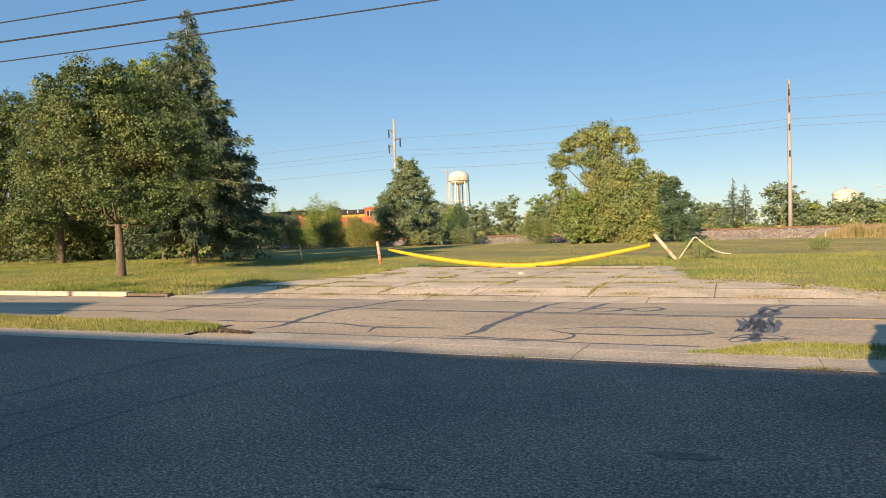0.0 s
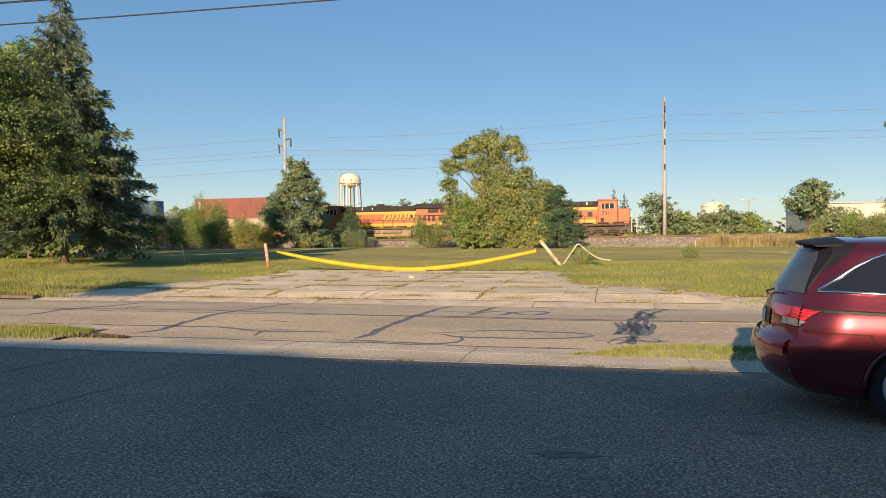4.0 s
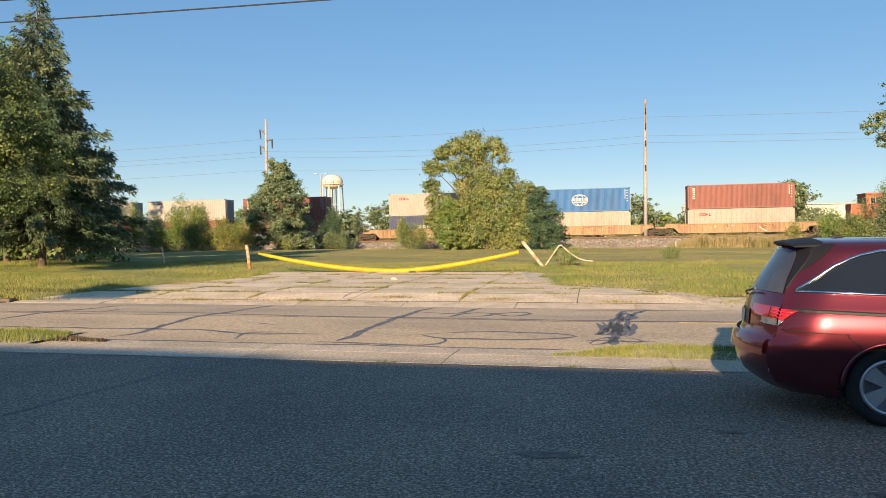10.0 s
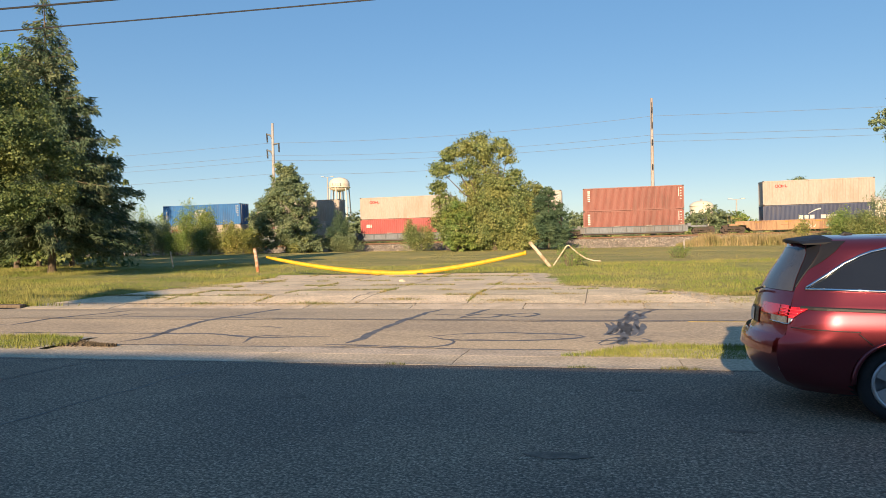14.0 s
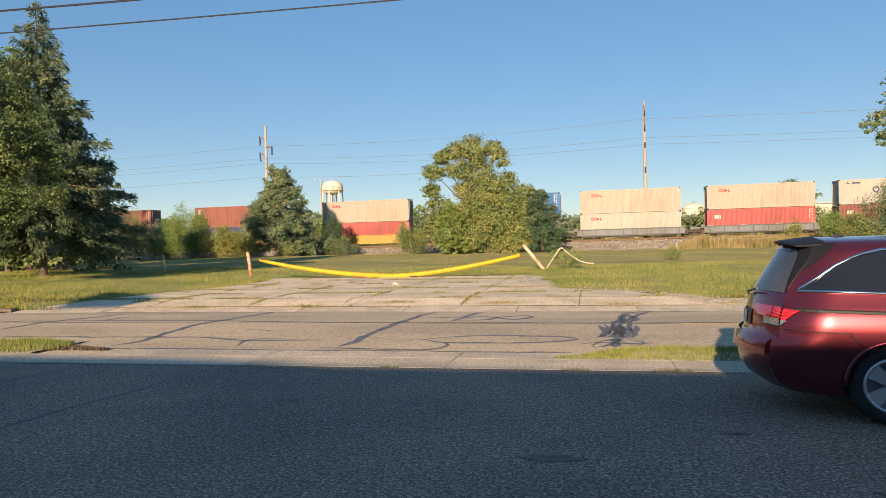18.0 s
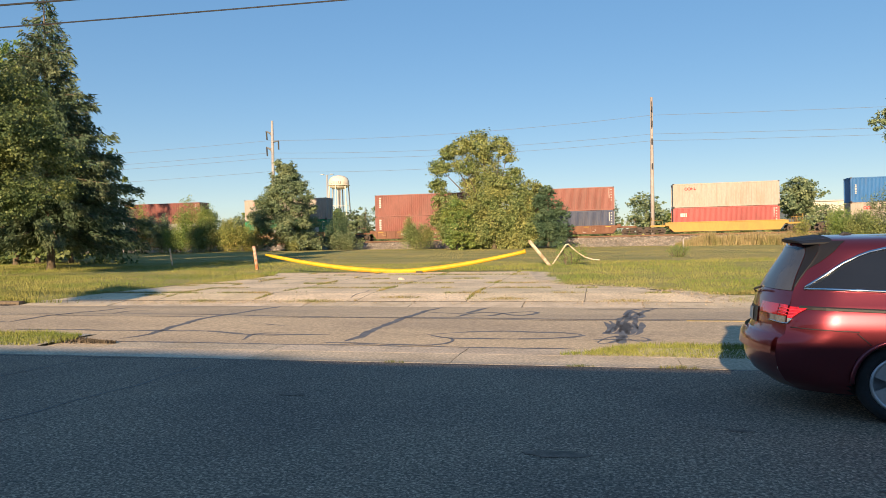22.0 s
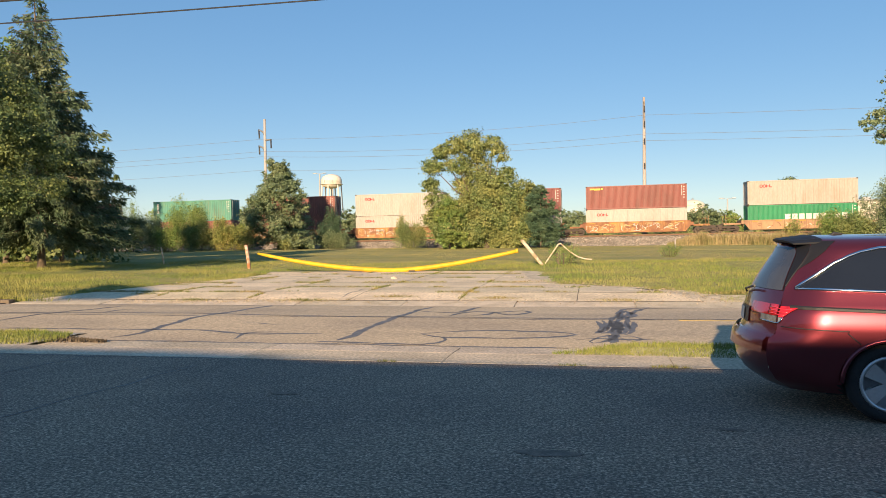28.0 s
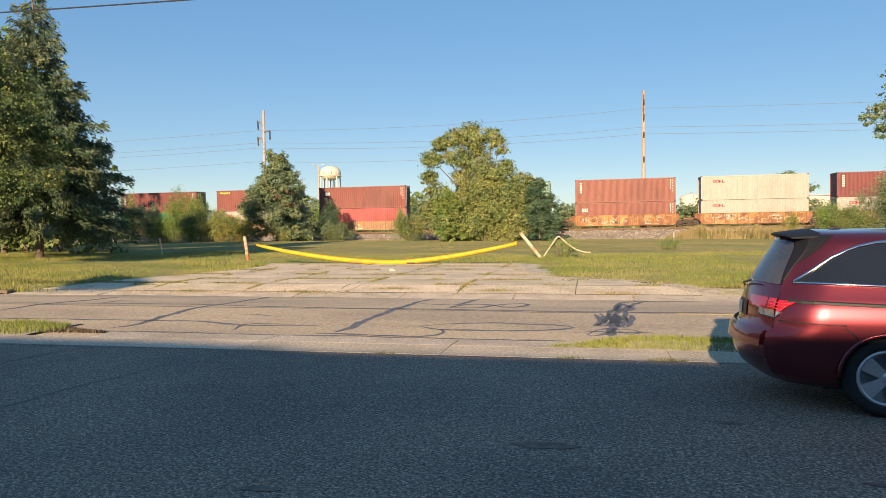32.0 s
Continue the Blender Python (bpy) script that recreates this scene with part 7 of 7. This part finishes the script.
part("spoiler", spoiler_mesh(), P["spoiler"], van)
part("brake_light", boxes((-0.79, -0.75, -0.2, 0.2, 1.632, 1.648), bevel=0.005), P["lamp_red"], van)
part("wiper", tubes(([(-1.08, 0.1, 1.13), (-1.10, 0.05, 1.16), (-1.055, -0.35, 1.22)], 0.012), sides=6), P["trim_black"], van)
part("plate_recess", rear_panel(0.84, 1.0, -0.34, 0.34, 0.01), P["trim_black"], van)
part("number_plate", rear_panel(0.855, 0.985, -0.17, 0.17, 0.02), P["logo_white"], van)
for side in (-1, 1):
    win = part("quarter_window", panel(lambda z: lerp_tab(WIN, z), lambda z: 0.78, 1.19, 1.61, 0.013, side, 14, 8), M["glass_dark"], van, "dark tinted quarter window", smooth=True)
    part("sliding_door_window", panel(lambda z: 0.83, lambda z: 1.80 - 0.1 * (z - 1.15), 1.19, 1.605, 0.013, side), M["glass_dark"], van, smooth=True)
    part("front_door_window", panel(lambda z: 1.86, lambda z: 2.75 - 1.5 * (z - 1.15), 1.19, 1.59, 0.013, side), M["glass_dark"], van, smooth=True)
    tr = [van_point(lerp_tab(WIN, 1.19 + 0.42 * k / 12) - 0.015, 1.19 + 0.42 * k / 12, side, 0.014) for k in range(13)] + [van_point(0.1 + 0.3 * k, 1.618, side, 0.014) for k in range(7)]
    part("window_trim", tube(bmesh.new(), tr, 0.017, 6), P["chrome"], van, smooth=True)
    part("belt_trim", tube(bmesh.new(), [van_point(-0.75 + 0.25 * k, 1.182, side, 0.014) for k in range(15)], 0.016, 6), P["chrome"], van, smooth=True)
    part("door_track", tube(bmesh.new(), [van_point(-0.80 + 0.1 * k, 1.062 - 0.004 * k, side, -0.006) for k in range(20)], 0.021, 6), P["trim_black"], van)
    LAMP = [(0.885, 0.0), (0.965, 0.035), (1.02, 0.085), (1.07, 0.15)]      # the lamp's forward edge
    edge = lambda z: lerp_tab(REAR, z) + TAIL + lerp_tab(LAMP, z)
    at = lambda a, b: (min(side * a, side * b), max(side * a, side * b))
    lp = part("tail_lamp", panel(lambda z: lerp_tab(REAR, z) + TAIL, edge, 0.965, 1.07, 0.012, side, 8, 6), P["lamp_red"], van, smooth=True)
    part("lamp_corner", rear_panel(0.965, 1.07, *at(0.86, 1.0), 0.012), P["lamp_red"], lp, smooth=True)
    part("reverse_lens", panel(lambda z: lerp_tab(REAR, z) + TAIL, edge, 0.895, 0.962, 0.011, side, 8, 4), P["lamp_clear"], lp, smooth=True)
    part("reverse_corner", rear_panel(0.90, 0.962, *at(0.70, 1.0), 0.011), P["lamp_clear"], lp, smooth=True)
    part("lamp_inner", rear_panel(0.965, 1.07, *at(0.42, 0.845), 0.011), P["lamp_deep"], lp, "dark red inner lens", smooth=True)
    for k in range(3):
        zz = 0.985 + 0.028 * k
        pts = [Vector((lerp_tab(REAR, zz) + TAIL * q * q - 0.016, side * q * van_half(lerp_tab(REAR, zz) + TAIL, zz), zz)) for q in (0.87, 0.92, 0.97)]
        pts += [van_point(lerp_tab(REAR, zz) + TAIL + lerp_tab(LAMP, zz) * q, zz, side, 0.015) for q in (0.1, 0.5, 0.85)]
        part("lamp_rib", tube(bmesh.new(), pts, 0.0045, 5), P["lamp_bright"], lp, smooth=True)
    rim_pts = [Vector((lerp_tab(REAR, 0.895) + TAIL * q * q - 0.014, side * q * van_half(lerp_tab(REAR, 0.895) + TAIL, 0.895), 0.895 + 0.03 * (1 - q))) for q in (0.70, 0.8, 0.9, 0.98)] + [van_point(edge(z), z, side, 0.013) for z in (0.90, 0.93, 0.965)]
    part("lens_rim", tube(bmesh.new(), rim_pts, 0.007, 5), P["chrome"], lp, smooth=True)
    seam = [van_point(lerp_tab(REAR, 0.86) + TAIL + 0.03 + 0.09 * k, 0.865 - 0.003 * k, side, 0.002) for k in range(7)] + [van_point(-0.36 + 0.055 * k, 0.83 - 0.052 * k, side, 0.002) for k in range(3)]
    part("bumper_seam", tube(bmesh.new(), seam, 0.005, 5), P["trim_black"], van, smooth=True)
    part("pillar_finisher", rear_panel(1.20, 1.685, *((lambda z: gate_edge(z) + 0.006, 0.998) if side > 0 else (-0.998, lambda z: -gate_edge(z) - 0.006)), 0.005, 4, 10), P["spoiler"], van, smooth=True)
    part("pillar_fin", panel(lambda z: lerp_tab(REAR, z) + TAIL - 0.01, lambda z: lerp_tab(REAR, z) + TAIL + 0.004 + 0.6 * max(0.0, z - 1.40), 1.20, 1.685, 0.005, side, 6, 10), P["spoiler"], van, smooth=True)
    part("sill_trim", panel(lambda z: 0.42, lambda z: 2.58, 0.25, 0.33, 0.006, side), P["trim_black"], van)
    for cx in (0.0, 3.0):
        arch = [Vector((cx + 0.405 * math.cos(a), side * (van_half(cx, 0.6) + 0.002), 0.37 + 0.405 * math.sin(a))) for a in [math.pi * (k / 18) - 0.0 for k in range(19)]]
        part("arch_lip", tube(bmesh.new(), arch, 0.022, 6), P["van_red"], van, smooth=True)
        wheel = part("wheel", mesh_of("wheel", lathe(bmesh.new(), [(0.235, -0.04), (0.24, -0.10), (0.33, -0.11), (0.362, -0.08), (0.366, 0.0), (0.362, 0.08), (0.33, 0.11), (0.262, 0.10), (0.235, 0.0)], 36), M["rubber"]), None, van, smooth=True)
        wheel.matrix_local = pose(cx, side * 0.845, 0.366, 90, 0, 0)
        rim = bmesh.new()
        lathe(rim, [(0.245, 0.02), (0.262, 0.05), (0.262, 0.102), (0.245, 0.112), (0.228, 0.10), (0.225, 0.03)], 36)
        part("rim", rim, P["alloy"], wheel, smooth=True)
        part("hub", lathe(bmesh.new(), [(0.06, 0.02), (0.06, 0.085), (0.03, 0.095)], 16), P["alloy"], wheel)
        part("brake_disc", lathe(bmesh.new(), [(0.2, -0.03), (0.2, 0.0), (0.05, 0.01)], 24), P["trim_black"], wheel)
        for k in range(5):
            for off in (-0.17, 0.17):
                a = 2 * math.pi * k / 5 + off
                sp = bmesh.new()
                for s0, s1, w0, w1 in ((0.04, 0.235, 0.030, 0.036),):
                    d, q = Vector((math.cos(a), math.sin(a), 0)), Vector((-math.sin(a), math.cos(a), 0))
                    vs = [sp.verts.new(v) for v in (d * s0 + q * w0 + Vector((0, 0, 0.085)), d * s0 - q * w0 + Vector((0, 0, 0.085)), d * s1 - q * w1 + Vector((0, 0, 0.10)), d * s1 + q * w1 + Vector((0, 0, 0.10)))]
                    lo = [sp.verts.new(v.co - Vector((0, 0, 0.04))) for v in vs]
                    sp.faces.new(vs), sp.faces.new(lo[::-1])
                    for m_ in range(4):
                        sp.faces.new((vs[m_], lo[m_], lo[(m_ + 1) % 4], vs[(m_ + 1) % 4]))
                bmesh.ops.recalc_face_normals(sp, faces=sp.faces)
                part("spoke", sp, P["alloy"], wheel)
        if side > 0:
            wheel.matrix_local = pose(cx, side * 0.845, 0.366, -90, 0, 0)
part("wheel_well", boxes((-0.45, 0.45, -0.72, 0.72, 0.36, 0.82), (2.55, 3.45, -0.72, 0.72, 0.36, 0.82)), P["trim_black"], van)
part("antenna_fin", tube(bmesh.new(), [(-0.30, 0.0, 1.72), (-0.27, 0.0, 1.742), (-0.20, 0.0, 1.738)], [0.02, 0.022, 0.008], 8), P["trim_black"], van)
part("interior", boxes((-0.5, 2.4, -0.72, 0.72, 0.45, 1.05), bevel=0.05), P["trim_black"], van)

# ---- building behind, whose shade lies over the lot ----
shop = thing("shop_building", "single-storey flat-roofed building behind the lot", "building", pose(0, -5.8, 0))
P["siding"] = mat("pale painted block wall", (0.55, 0.52, 0.47), 0.85, vary=0.1, scale=1.0, fine=12, bump=0.2)
part("wall", boxes((-45, 60, -10, 0, 0, 4.2)), P["siding"], shop)
part("roof", boxes((-45.2, 60.2, -10.2, 0.15, 4.2, 4.56), bevel=0.02), M["steel"], shop)

for i in range(9):
    x = -34 + 8.5 * i
    w = part("window", boxes((x, x + 2.4, 0.0, 0.06, 0.9, 2.4)), M["glass_dark"], shop)
    part("window_frame", boxes((x - 0.08, x + 2.48, 0.0, 0.09, 0.80, 0.9), (x - 0.08, x + 2.48, 0.0, 0.09, 2.4, 2.5), (x - 0.08, x, 0.0, 0.09, 0.9, 2.4), (x + 2.4, x + 2.48, 0.0, 0.09, 0.9, 2.4)), M["steel"], w)
# unseen boards, added only to cast shadows on the road and grass
sign = thing("shadow_boards", "two unseen boards on a steel post, added to cast shadows", "sign", pose(-22.3, -0.6, 0))


def plate(corners, t=0.12):
    """A flat board of the given outline (x, z)."""
    bm = bmesh.new()
    a, b = [bm.verts.new((x, -t, z)) for x, z in corners], [bm.verts.new((x, t, z)) for x, z in corners]
    bm.faces.new(a), bm.faces.new(b[::-1])
    for k in range(len(a)):
        bm.faces.new((a[k], b[k], b[(k + 1) % len(a)], a[(k + 1) % len(a)]))
    bmesh.ops.recalc_face_normals(bm, faces=bm.faces)
    return bm


# unseen raised roof edge, added and sloped to shape the lot's shade line
part("parapet", plate([(-45.2, 4.56), (-4.4, 4.56), (-5.6, 4.66), (-7.2, 4.72), (-45.2, 4.72)]), M["steel"], shop)
part("post", tube(bmesh.new(), [(0, 0, 0), (0, 0, 7.1)], 0.12, 10), M["steel"], sign)
part("beam", boxes((0, 4.4, -0.05, 0.05, 6.35, 6.45)), M["steel"], sign)
# board outlines shaped so that their shadows fit the camera's view
part("panel", plate([(-0.2, 4.0), (4.0, 3.95), (6.4, 3.94), (4.4, 4.76), (0.2, 4.6)]), M["cream"], sign)
part("panel", plate([(5.25, 5.79), (7.15, 5.83), (7.5, 6.38), (5.35, 7.07), (3.1, 7.4), (3.75, 6.72)]), M["cream"], sign)


# ---- the train's run ----
def run(t):
    """Distance travelled, zero at 16 s; the train slows slightly."""
    u = (t - 16) / 16
    return 181.69 * u - 2.81 * u ** 2 + 1.21 * u ** 3 - 0.54 * u ** 4


def motions():
    for ob, x, y, z in MOVERS:
        walk(ob, [(t, on_track(x + run(t), y, z)) for t in (0, 4, 8, 12, 16, 20, 24, 28, 32)])


motions()
